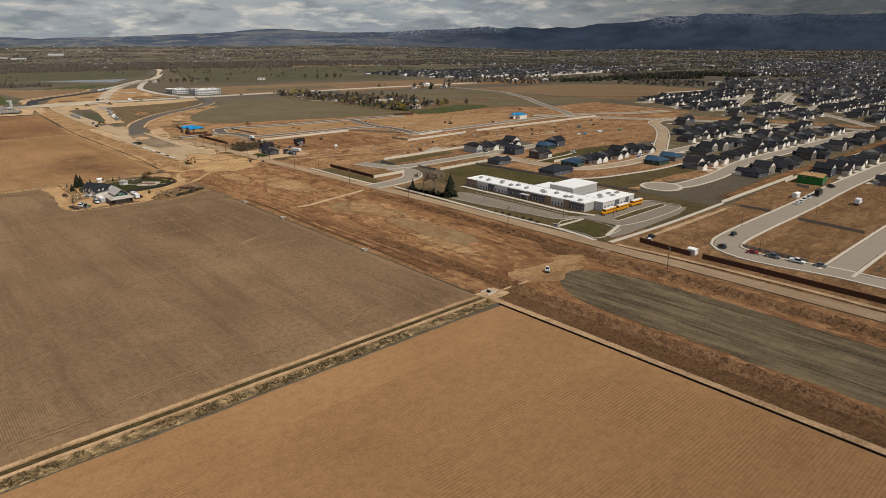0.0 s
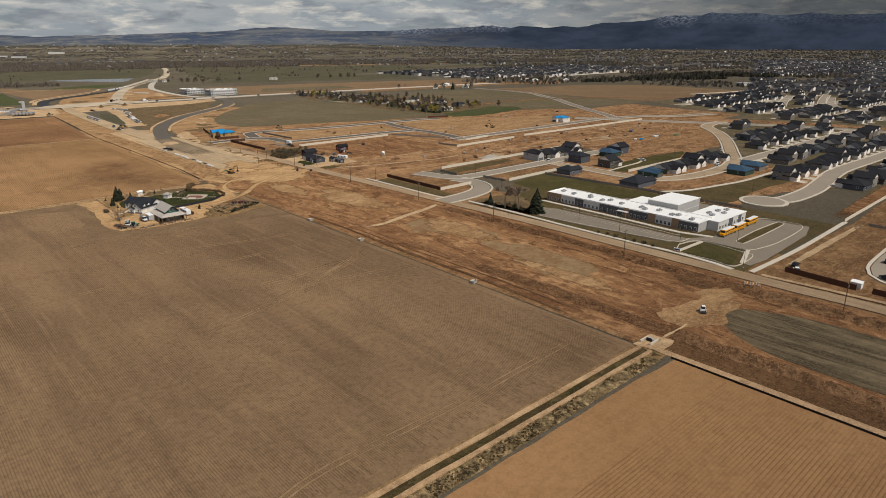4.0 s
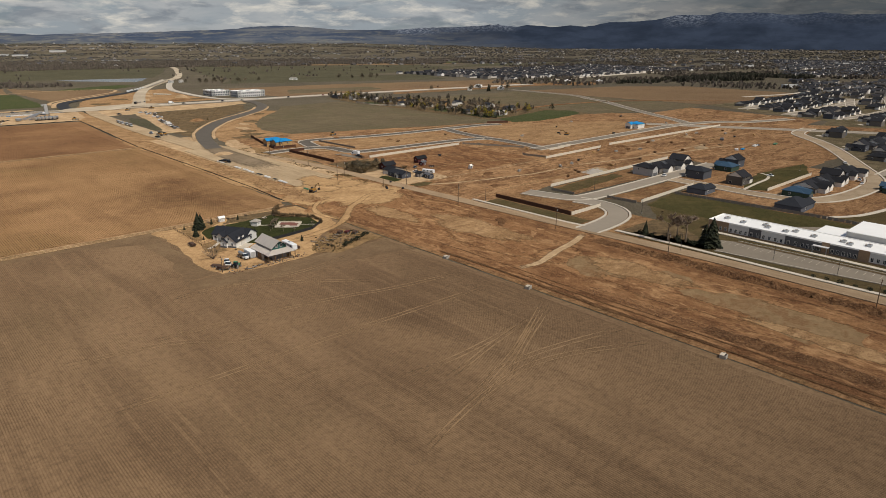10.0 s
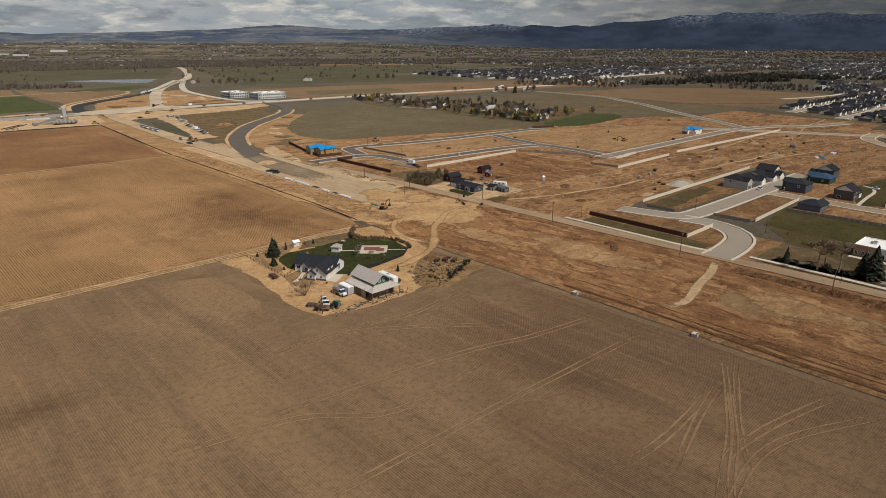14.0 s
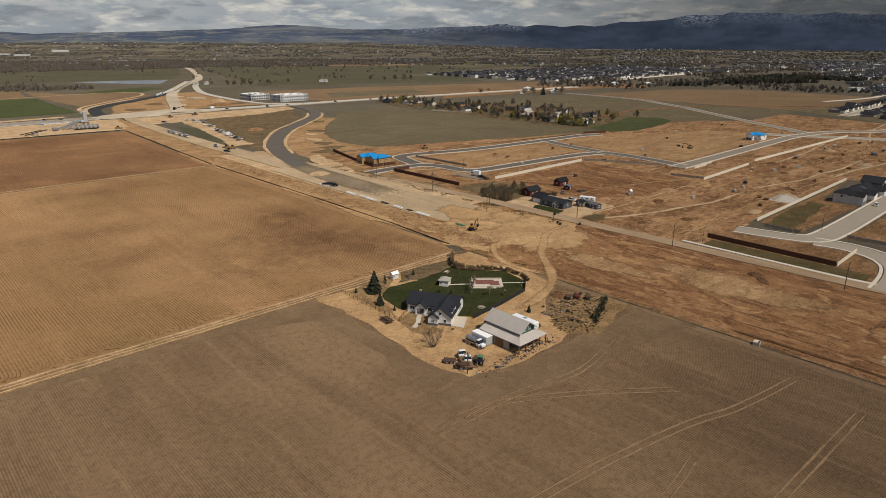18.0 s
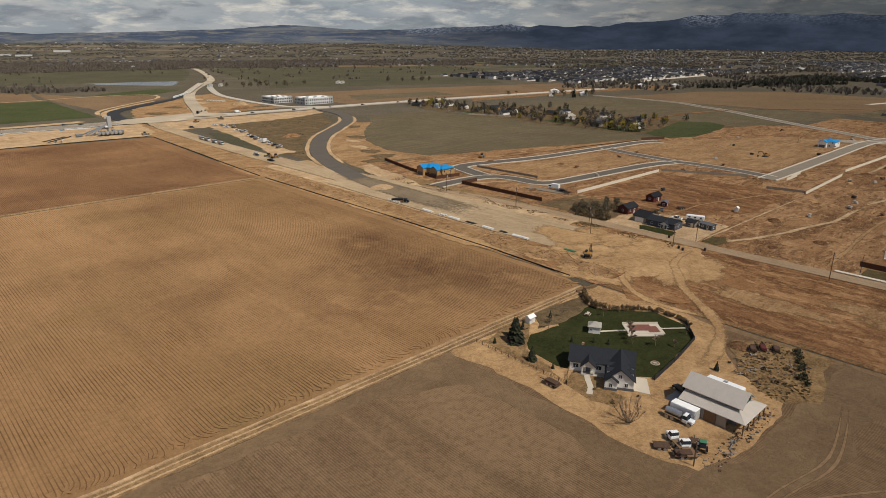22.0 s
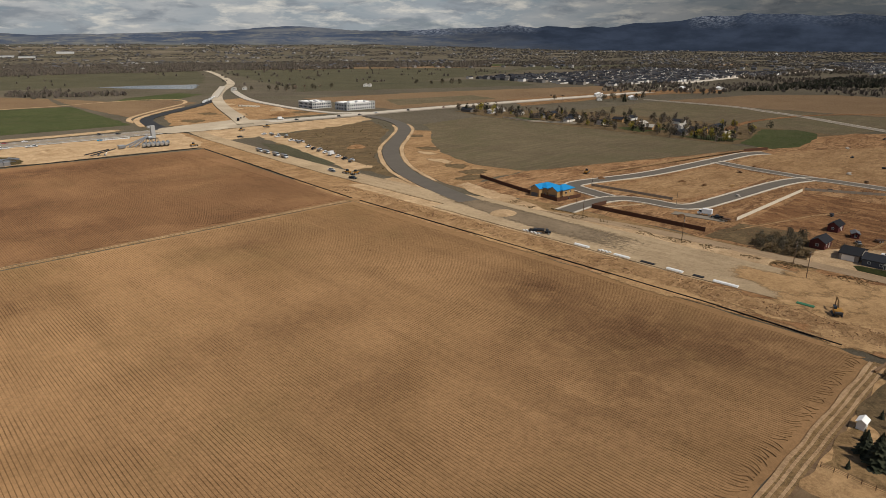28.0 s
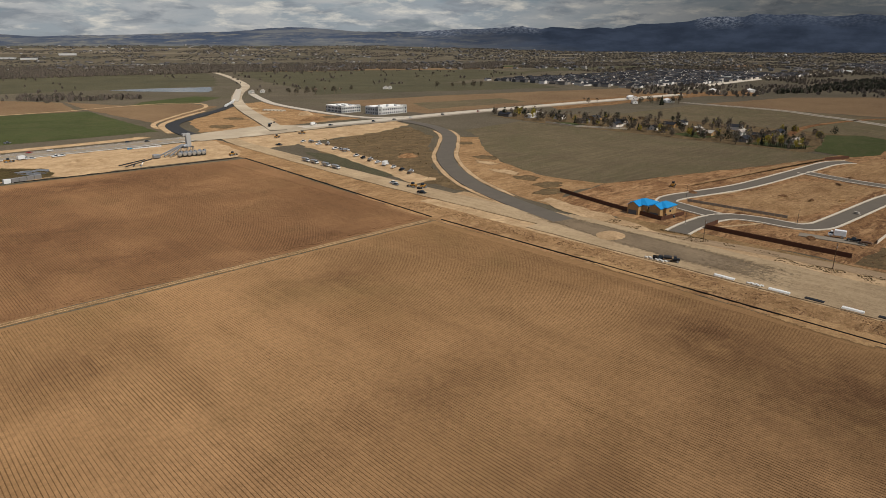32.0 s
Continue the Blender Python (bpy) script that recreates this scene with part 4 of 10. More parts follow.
for k, (cx, cy, rx, ry) in enumerate(((256, 712, 12, 9), (268, 758, 7, 14), (300, 806, 9, 12), (240, 700, 12, 8), (284, 790, 6, 12), (340, 868, 10, 9), (262, 735, 9, 10))):
    spread("weedy_earth", cx, cy, rx, ry, 0.11 + 0.003 * k, M_TAN if k % 3 == 1 else M_DRYGRASS, "weedy and pale mottled earth beside a new road")
for k, (cx, cy, rx, ry) in enumerate(((236, 1120, 14, 18), (300, 1150, 16, 22), (280, 1180, 12, 16), (330, 1220, 14, 26), (372, 1120, 14, 14), (350, 1280, 12, 24))):
    spread("interchange_fill", cx, cy, rx, ry, 0.16 + 0.003 * k, M_TAN if k % 2 else M_DRYGRASS, "mottled fill earth between new ramps")
for cx, cy, rx, ry in ((157, 455, 13, 18), (160, 486, 9, 22), (186, 430, 24, 12), (150, 520, 7, 26), (152, 590, 6, 30)):
    spread("dust_spread", cx, cy, rx, ry, 0.27 + 0.0013 * cx % 0.02, M_YARD, "thin pale dust spread over churned earth")
patch("road_edge_dust", [(203, 500), (214, 500), (212, 560), (206, 590), (216, 640), (228, 690), (216, 690), (204, 650), (201, 580)], 0.30, M_TAN, "pale dust along a gravel road", 2.0, 4, feather=3)
ribbon("farm_drive", [(212, 441), (200, 441), (188, 438), (178, 431), (168, 424), (160, 416), (153, 409), (147, 402), (138, 397), (126, 393), (112, 392)], 5.2, 0.33, M_YARD, "pale winding dirt drive", step=3, amp=1.8, feather=2.4)
ribbon("farm_drive_loop", [(150, 404), (146, 420), (150, 434), (160, 444), (172, 452)], 5.0, 0.31, M_YARD, "pale dirt track along a hedge", step=3, amp=1.6, feather=2.2)

# ---- roads ----
ribbon("road_gravel", [(186, 470), (186, 540), (187, 600), (188, 660)], 33.0, 0.42, M_GRAVEL, "wide road of grey gravel base under construction", w1=36, step=10, amp=0.8)
for k, (cx, cy, rx, ry) in enumerate(((180, 474, 17, 15), (196, 478, 15, 18), (188, 490, 12, 20))):
    spread("pad_dust", cx, cy, rx, ry, 0.445 + 0.006 * k, M_YARD, "pale dirt tracked onto the end of a gravel road")
ribbon("road_gravel_north", [(188, 655), (187, 720), (186.5, 800), (190, 900), (196, 1000), (203, 1040)], 19.0, 0.40, M_GRAVEL, "gravel haul road", w1=13, step=10, amp=0.8)
ribbon("road_old", [(228.5, -400), (228.5, 60), (227, 140), (226, 250), (222.5, 330), (219, 430), (217, 500), (214, 560), (207, 600), (197, 632)], 7.8, 0.34, M_OLDROAD, "dusty straight country road", step=10, amp=0.2)
ribbon("road_curve", [(193, 655), (205, 700), (222, 745), (246, 786), (278, 828), (322, 870), (362, 910), (388, 950), (402, 990), (410, 1040)], 13.0, 0.47, M_ASPHALT, "curved road of dark new asphalt", step=6)
for sgn in (-1, 1):
    ribbon("road_curve_shoulder", [(x + sgn * dx, y - sgn * dy) for (x, y), dx, dy in zip([(205, 700), (222, 745), (246, 786), (278, 828), (322, 870), (362, 910), (388, 950)], (8, 8, 7, 6.5, 6, 7.5, 8), (2, 3.5, 5, 6, 6, 4, 2.5))], 4.5, 0.44, M_TAN, "pale dirt shoulder of a curved road", step=6, amp=0.8, feather=1.5)
ribbon("highway", [(-900, 1056), (0, 1054), (150, 1056), (270, 1056), (400, 1049), (520, 1046), (700, 1030), (1000, 1000)], 30.0, 0.5, M_STREET, "wide grey highway of several lanes", w1=26, step=20)
patch("junction_dust", [(176, 1034), (230, 1030), (300, 1036), (330, 1050), (296, 1076), (270, 1096), (214, 1086), (188, 1080), (168, 1060)], 0.62, M_PALEROAD, "pale dust tracked over a road junction", 2, 6, feather=12)
for lane, (oy, wd) in enumerate(((-14.2, 0.35), (-7.2, 0.25), (-0.6, 0.3), (0.6, 0.3), (7.2, 0.25), (14.2, 0.35))):
    ribbon("lane_line", [(-900, 1056 + oy), (0, 1054 + oy), (150, 1056 + oy), (186, 1056 + oy)], wd, 0.52, M_LANE_YELLOW if abs(oy) < 1 else M_WHITE, "painted highway lane line", step=30, category="lane line")
ribbon("highway_verge", [(-900, 1088), (0, 1086), (160, 1096)], 20.0, 0.2, M_TAN, "pale dirt highway verge", step=20, amp=2, feather=5)
ribbon("highway_concrete", [(292, 1057), (340, 1056), (398, 1052), (520, 1050), (700, 1034), (1000, 1004)], 18.0, 0.7, M_CONC, "fresh pale concrete carriageway", step=20)
ribbon("ramp_asphalt", [(184, 1068), (190, 1120), (206, 1172), (250, 1222), (312, 1284), (352, 1336), (392, 1404), (440, 1490)], 15.0, 0.6, M_ASPHALT_DARK, "curved ramp of black fresh asphalt", w1=9, step=8)
ribbon("ramp_shoulder", [(174, 1090), (182, 1130), (198, 1180), (240, 1232), (300, 1292)], 9.0, 0.35, M_TAN, "pale dirt ramp shoulder", step=8, amp=1, feather=2.5)
ribbon("north_road", [(262, 1050), (284, 1112), (338, 1270), (400, 1415), (471, 1546), (563, 1703), (667, 1972), (762, 2266), (829, 2587)], 17.0, 1.2, M_PALEROAD, "long pale road climbing to the north", w1=14, step=15, depth=2.5)
ribbon("concrete_ramp", [(470, 1500), (432, 1400), (404, 1310), (392, 1220), (388, 1140), (396, 1080), (430, 1056)], 11.0, 1.0, M_CONC, "curved pale concrete ramp", step=8, depth=1.5)
patch("interchange_earth", [(200, 1090), (290, 1085), (392, 1085), (392, 1250), (420, 1360), (370, 1345), (300, 1260), (230, 1190)], 0.12, M_LOT2, "bare tan earth of a road interchange", 3, 10, feather=8)
patch("works_yard_north", [(200, 960), (330, 975), (390, 1000), (400, 1034), (210, 1034), (196, 1000)], 0.13, M_TAN, "pale dirt works yard beside the highway", 3, 8, feather=8)
patch("scrub_triangle", [(206, 735), (240, 800), (300, 868), (352, 925), (380, 990), (330, 978), (262, 962), (212, 900), (200, 820)], 0.11, M_DRYGRASS, "dark weedy ground between two roads", 2.5, 8, feather=6)
patch("haul_strip", [(196, 770), (214, 770), (236, 880), (250, 960), (232, 985), (222, 900)], 0.18, M_TAN, "dirt strip with parked vehicles", 2.5, 6, feather=4)
patch("green_verge", [(195, 800), (204, 800), (222, 900), (212, 925), (200, 880)], 0.2, M_PASTURE, "green grass verge of a haul road", 1, 6, feather=2.5)

ribbon("road_transition", [(187, 540), (188, 600), (191, 640), (196, 672), (206, 706)], 29.0, 0.455, M_WORNROAD, "dusty worn start of a curved asphalt road", w1=15, step=14, amp=1.5, feather=6)
# ---- far fields ----
patch("crop_field", [(284, 690), (276, 730), (292, 780), (330, 836), (376, 884), (404, 930), (502, 940), (505, 622), (420, 645)], 0.10, M_GREENGREY, "large grey-green field of sparse winter crop", 1.5, 8, category="field")
patch("raw_earth_curve", [(214, 680), (250, 690), (284, 690), (276, 730), (292, 780), (330, 836), (376, 884), (364, 900), (300, 842), (250, 782), (222, 728)], 0.085, M_LOT2, "churned tan earth along a new road", 2, 8, feather=4)
patch("construction_site", [(222, 384), (430, 384), (436, 346), (470, 330), (640, 380), (780, 395), (800, 560), (700, 560), (640, 612), (505, 622), (420, 646), (284, 690), (214, 682), (222, 620)], 0.07, M_DIRT_FREE, "wide building site of churned orange earth", 2, 10, feather=5)
patch("green_paddock", [(507, 612), (536, 599), (600, 606), (636, 617), (652, 640), (629, 667), (570, 652), (519, 642)], 0.16, M_GREEN, "bright green grass paddock", 1.5, 8, category="field")
patch("dark_crop", [(640, 600), (780, 560), (850, 560), (840, 900), (660, 905), (560, 985), (520, 960), (640, 880)], 0.09, M_GREENGREY, "dark green-grey field behind scattered trees", 3, 15, category="field")
patch("brown_field", [(856, 560), (1160, 530), (1180, 760), (1080, 850), (850, 900)], 0.09, M_BROWNFIELD, "wide brown ploughed field", 3, 15, category="field")
patch("green_crop_west", [(-380, 1136), (40, 1128), (174, 1128), (182, 1382), (88, 1394), (-380, 1430)], 0.10, M_GREEN, "rich green crop field beside the highway", 1, 10, category="field")
patch("brown_field_west", [(-380, 1436), (90, 1402), (174, 1388), (190, 1540), (130, 1630), (-380, 1720)], 0.10, M_BROWNFIELD, "brown ploughed field beyond the green crop", 2, 12, category="field")
patch("brown_field_ramp", [(186, 1390), (196, 1200), (220, 1215), (330, 1330), (318, 1400), (240, 1430), (196, 1540)], 0.10, M_BROWNFIELD, "brown field inside a curving ramp", 2, 10, category="field")
ribbon("loop_track", [(180, 1130), (192, 1190), (250, 1262), (312, 1330), (330, 1390), (300, 1420), (234, 1420), (90, 1398), (-380, 1432)], 7.0, 0.22, M_TAN, "pale farm track round the fields", step=10, amp=1, feather=1.5)
patch("green_island", [(250, 1428), (330, 1400), (400, 1470), (380, 1520), (280, 1470)], 0.12, M_GREEN, "small bright green field", 1.5, 8, category="field")
patch("pond", [(322, 1755), (400, 1745), (498, 1715), (470, 1650), (436, 1590), (390, 1640), (345, 1700)], 0.16, M_WATER, "still grey-blue pond among fields", 4, 10, category="pond")
patch("meadow_north", [(-600, 1800), (310, 1770), (520, 1740), (640, 2000), (760, 2330), (-600, 2330)], 0.08, M_PASTURE, "flat green meadow before bare woods", 6, 30, category="field")
patch("meadow_north_east", [(600, 1560), (900, 1500), (1500, 1700), (1500, 2100), (900, 2330), (760, 2150)], 0.08, M_PASTURE, "wide dull green meadow", 6, 30, category="field")
patch("meadow_mid", [(540, 1420), (1000, 1250), (1100, 1450), (640, 1560)], 0.09, M_PASTURE, "dull green pasture", 5, 25, category="field")
patch("bare_strip", [(480, 1070), (1000, 1030), (1080, 1150), (700, 1260), (480, 1290)], 0.09, M_BROWNFIELD, "bare tan building land", 4, 20, feather=12)
patch("bare_strip_east", [(640, 990), (1000, 960), (1080, 900), (1180, 960), (1000, 1040), (700, 1070)], 0.10, M_LOT, "bare orange earth strip", 4, 20, feather=12)
patch("dark_plot", [(520, 1110), (700, 1090), (720, 1160), (560, 1190)], 0.14, M_GREENGREY, "dark plot of turned soil", 2, 12, feather=6)


# ---- mountains ----
def table(rows, b, default):
    return next((h0 + (h1 - h0) * (b - b0) / (b1 - b0) for (b0, h0), (b1, h1) in zip(rows, rows[1:]) if b0 <= b <= b1), default)


def build_mountains(sky, r0, r1, base, name, material, label, rough=0.10, snow=()):
    """Ranges round the valley: skyline heights by bearing (degrees from +y towards +x); snow: amounts by bearing near the crest."""
    v, f, white = [], [], []
    n, rows = 900, 16
    for k in range(n):
        b = -60 + 360 * k / n
        h = table(sky, b, 70)
        a = radians(b)
        for j in range(rows):
            u = j / (rows - 1)
            r = r0 + (r1 - r0) * u + 18 * noise.noise(Vector((b * 0.6, u * 4, 2.2)))
            crest = base + (h - base) * u ** 0.9
            ridge = rough * (h - 20) * u * (1 - 0.75 * u) * (noise.noise(Vector((b * 0.35, u * 2.2, 0.0))) + 0.6 * noise.noise(Vector((b * 1.1, u * 5, 5.0))) + 0.5 * noise.noise(Vector((b * 3.0, u * 9, 5.0))))
            v.append((r * math.sin(a), 120 + r * math.cos(a), crest + ridge + (2.5 * noise.noise(Vector((b * 2.6, 1.0, 0))) if j == rows - 1 else 0)))
            white.append(max(0.0, table(snow, b, 0.0) * (u - 0.6) / 0.4) if snow else 0.0)
    for k in range(n):
        for j in range(rows - 1):
            a, b = k * rows + j, ((k + 1) % n) * rows + j
            f.append((a, b, b + 1, a + 1))
    ob = tagged(mesh(name, v, f, material, smooth=True), label, "mountains", "", "structure")
    ob.data.attributes.new("snow", "FLOAT", "POINT").data.foreach_set("value", white)


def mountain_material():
    n = Nodes("haze_tinted_mountains", 1.0)
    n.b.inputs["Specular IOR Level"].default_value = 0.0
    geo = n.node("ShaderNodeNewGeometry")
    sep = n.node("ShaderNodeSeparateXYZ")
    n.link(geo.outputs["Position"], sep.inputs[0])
    # bare foothills to the west, forest to the east, haze tinting both colours
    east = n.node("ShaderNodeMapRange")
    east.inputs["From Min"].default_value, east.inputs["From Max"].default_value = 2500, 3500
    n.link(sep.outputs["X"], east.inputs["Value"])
    # dark blue bands paint cloud shade across the hazy grey slopes
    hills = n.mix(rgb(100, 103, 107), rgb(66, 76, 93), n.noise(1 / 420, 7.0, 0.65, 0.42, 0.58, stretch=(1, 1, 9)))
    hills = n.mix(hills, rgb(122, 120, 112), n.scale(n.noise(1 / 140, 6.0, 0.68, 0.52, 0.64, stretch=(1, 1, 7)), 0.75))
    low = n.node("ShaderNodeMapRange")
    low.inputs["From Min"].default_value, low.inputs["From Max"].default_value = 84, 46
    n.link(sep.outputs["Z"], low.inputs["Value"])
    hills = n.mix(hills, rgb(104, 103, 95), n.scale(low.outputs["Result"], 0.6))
    # eastern slopes: blue of haze and dark of cloud shade in the colour
    hazed_forest = n.mix(rgb(42, 50, 63), rgb(54, 63, 78), n.noise(1 / 300, 6.0, 0.65, 0.4, 0.6, stretch=(1, 1, 3)))
    c = n.mix(hills, hazed_forest, east.outputs["Result"])
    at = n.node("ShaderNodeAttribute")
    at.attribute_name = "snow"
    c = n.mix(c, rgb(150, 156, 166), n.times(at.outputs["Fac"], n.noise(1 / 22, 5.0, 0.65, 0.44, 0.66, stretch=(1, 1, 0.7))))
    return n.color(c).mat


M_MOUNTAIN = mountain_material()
SKYLINE = [(-60, 70), (0, 104), (5, 116), (8.6, 124), (11, 112), (15.6, 124), (19.5, 134), (23.7, 150), (25.8, 166), (28.3, 180), (30.3, 171), (32.6, 157), (34.9, 150), (37.2, 152), (39.6, 164), (42.0, 172), (44.3, 180), (46.7, 194), (48.3, 175), (49.2, 187), (51.4, 174),
           (52.7, 186), (54.1, 177), (55.9, 202), (58.1, 211), (60.2, 228), (61.3, 250), (62.3, 249), (63.4, 240), (64.3, 259), (66.3, 257), (67.5, 260), (69.0, 244), (71.2, 252), (73.0, 238), (76, 244), (84, 250), (100, 240), (140, 150), (200, 90), (300, 70)]
SNOW = [(11, 0.0), (14, 0.35), (18, 0.3), (22, 0.0), (37.4, 0.0), (38.6, 1.0), (40.6, 1.0), (42, 0.3), (45.5, 0.7), (47.5, 0.7), (48.6, 0.0), (60.0, 0.0), (60.8, 0.75), (62.5, 0.7), (63.6, 0.2), (68, 0.25), (72, 0.15), (76, 0.15), (90, 0.0)]
FOOTHILLS = [(-60, 70), (-10, 98), (2, 106), (8, 97), (14, 104), (20, 99), (27, 114), (31, 104), (36, 112), (40, 100), (44, 74), (48, -30), (75, -30), (120, -30), (300, 50)]
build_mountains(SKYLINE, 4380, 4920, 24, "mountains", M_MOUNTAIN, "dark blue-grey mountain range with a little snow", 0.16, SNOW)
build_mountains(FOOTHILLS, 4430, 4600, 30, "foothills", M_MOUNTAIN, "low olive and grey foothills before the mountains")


# ---- streets and lots ----
def street(name, pts, w, material, label, curb=True, z=0.36, step=5):
    road = ribbon(name, pts, w, z, material, label, step=step)
    if curb:
        L, R = strip_rows(pts, w + 0.9, None, z + 0.12, step)
        L2, R2 = strip_rows(pts, w + 3.3, None, z + 0.12, step)
        for a, b in ((L, L2), (R2, R)):
            v, f = [], []
            for p, q in zip(a, b):
                v += [p, q, (p[0], p[1], p[2] - 0.4), (q[0], q[1], q[2] - 0.4)]
            for i in range(len(a) - 1):
                k, m = 4 * i, 4 * i + 4
                f += [(k, m, m + 1, k + 1), (k, k + 2, m + 2, m), (k + 1, m + 1, m + 3, k + 3)]
            tagged(mesh("sidewalk", v, f, M_CONC), "pale concrete kerb and sidewalk", "sidewalk", "", "structure")
    return road


patch("school_grounds", [(231.5, 300), (231.5, 152), (262, 152), (330, 150), (330, 200), (326, 325), (290, 322), (272, 306), (262, 300)], 0.10, M_ROUGHGRASS, "thin dull grass round a school", 0.8, 6, feather=3)
patch("school_meadow", [(286, 320), (323, 323), (326, 250), (320, 226), (308, 240), (284, 262), (284, 284)], 0.15, M_LAWN2, "green playing field behind a school", 1.0, 6, feather=3)
patch("roadside_lot", [(232, 386), (232, 322), (266, 322), (268, 345), (262, 384)], 0.10, M_LOT, "bare brown roadside lot", 0.6, 5, feather=1.5)
patch("lot_strip", [(228.5, 384), (228.5, 322), (238, 322), (238, 384)], 0.14, M_ROUGHGRASS, "dry grass strip by the sidewalk", 0.4, 5, feather=1)
patch("lot_north", [(277, 361), (356, 359), (362, 378), (424, 383), (284, 382)], 0.13, M_LOT, "bare brown house lot inside kerbs", 0.5, 5, feather=1.5)
patch("lot_north_grass", [(283, 379), (345, 381), (345, 371), (300, 366), (280, 368)], 0.17, M_ROUGHGRASS, "thin grass on a house lot", 1.2, 4, feather=3)
patch("lot_south", [(283, 344), (354, 343), (351, 327), (289, 326)], 0.13, M_LOT, "bare brown house lot inside kerbs", 0.5, 5, feather=1.5)
patch("houses_dirt", [(326, 322), (326, 196), (356, 205), (420, 180), (460, 190), (470, 330), (440, 350), (356, 344), (352, 326)], 0.11, M_DIRT_FREE, "orange dirt round new houses", 1.5, 6, feather=4)
patch("park_green", [(386, 310), (418, 316), (480, 308), (440, 291), (370, 291), (364, 300)], 0.16, M_LAWN2, "small green park behind new houses", 1.2, 5, feather=3)
patch("olive_lot", [(330, 246), (352, 234), (400, 225), (440, 222), (420, 205), (372, 208), (352, 205), (330, 205)], 0.15, M_ROUGHGRASS, "dull olive grass lot", 1.2, 5, feather=4)
patch("suburb_ground", [(418, 60), (1160, 60), (1160, 530), (850, 560), (800, 470), (770, 385), (690, 372), (640, 362), (520, 296), (468, 262), (418, 252)], 0.09, M_SUBURB, "yards and verges of a new suburb", 1.0, 12, feather=4)
patch("works_lots", [(244, 150), (338, 146), (452, 152), (452, 98), (410, 60), (244, 60)], 0.12, M_LOT, "bare brown lots awaiting houses", 0.6, 6, feather=2)
patch("works_lots_south", [(244, 60), (410, 60), (440, -120), (244, -120)], 0.12, M_LOT, "bare brown lots awaiting houses", 0.6, 6, feather=2)
patch("verge_school", [(230.6, 298), (230.6, 160), (233.5, 160), (233.5, 298)], 0.20, M_ROUGHGRASS, "narrow grass verge", 0.2, 5)

ribbon("sidewalk_road", [(226.5, 392), (227, 326), (228, 318)], 2.0, 0.42, M_CONC, "pale concrete sidewalk by the road", step=5, category="sidewalk")
ribbon("sidewalk_school", [(232.5, 304), (232.8, 270), (232.2, 235), (232.5, 200), (233.5, 182), (232.0, 163), (230.5, 156)], 2.2, 0.42, M_CONC, "pale winding sidewalk before a school", step=4, category="sidewalk")
ribbon("sidewalk_south", [(232.5, 146), (235, 112), (236, 76), (235.5, 45), (235, -20), (235, -140)], 2.4, 0.42, M_TAN, "pale dusty sidewalk along the road", step=5, amp=0.3, category="sidewalk")
street("street_entry", [(222, 313), (240, 314), (256, 318), (266, 327), (270, 340), (268, 352)], 10.0, M_STREET, "grey street entering new lots")
street("street_lots", [(262, 384), (266, 366), (272, 354), (290, 351), (340, 350.5), (430, 351)], 9.0, M_STREET, "straight grey street between new lots", z=0.38)
street("street_houses", [(358, 345), (357, 310), (356, 290), (360, 268), (380, 256), (420, 252), (456, 258), (508, 284), (560, 312), (600, 338), (642, 370), (690, 376)], 9.0, M_GRAVEL2, "dusty curved street of new houses", z=0.37)
street("street_main", [(600, 506), (627, 455), (672, 370), (708, 298), (727, 206), (738, 110)], 11.0, M_STREET, "wide pale collector street along a suburb", z=0.40)
street("street_diagonal", [(1115, 404), (1000, 368), (938, 337), (860, 275), (800, 225), (762, 196)], 9.0, M_STREET, "pale street slanting through a suburb", z=0.46)
patch("street_verge_dirt", [(628, 480), (664, 420), (690, 372), (726, 298), (746, 206), (754, 130), (778, 130), (772, 210), (752, 300), (728, 372), (690, 440), (650, 500)], 0.14, M_DIRT_FREE, "bare orange earth beside a collector street", 1.5, 8, feather=4)
street("street_cul", [(352, 194), (366, 187), (400, 186), (432, 190), (480, 196), (560, 194), (716, 191)], 9.0, M_STREET, "grey suburban street", z=0.38)
tagged(part("cul_de_sac", cyl(bmesh.new(), 352, 194, 0.1, 12.5, 0.42, 32), M_CONC), "round concrete-edged end of a street", "sidewalk", "", "structure")
tagged(part("cul_de_sac_paving", cyl(bmesh.new(), 352, 194, 0.1, 10.5, 0.47, 32), M_STREET), "round grey turning circle", "road", "", "structure")
street("street_trench", [(259, 103), (259, 95), (260.5, 84), (263, 70), (263, 40), (262, -40), (261, -120)], 9.0, M_STREET, "grey street behind a brown fence", z=0.37)
street("street_lot_a", [(259.5, 100), (262.5, 110), (272, 115.5), (300, 117.3), (366, 118.3), (442, 121), (560, 121), (900, 121)], 10.0, M_STREET, "grey street past empty lots", z=0.38)
street("street_lot_b", [(262, 69.5), (300, 70), (360, 70.5), (440, 71)], 9.5, M_STREET, "grey side street past empty lots", z=0.39)
street("street_suburb", [(470, 256), (560, 256), (714, 256)], 9.0, M_STREET, "grey suburban street", z=0.39)
street("street_suburb", [(800, 440), (900, 438), (1150, 436)], 9.0, M_STREET, "grey suburban street", z=0.39)
street("street_suburb", [(800, 382), (900, 372), (1150, 372)], 9.0, M_STREET, "grey suburban street", z=0.43)
street("street_suburb", [(830, 504), (950, 502), (1150, 500)], 9.0, M_STREET, "grey suburban street", z=0.39)
street("street_suburb", [(880, 310), (1150, 310)], 9.0, M_STREET, "grey suburban street", z=0.39)
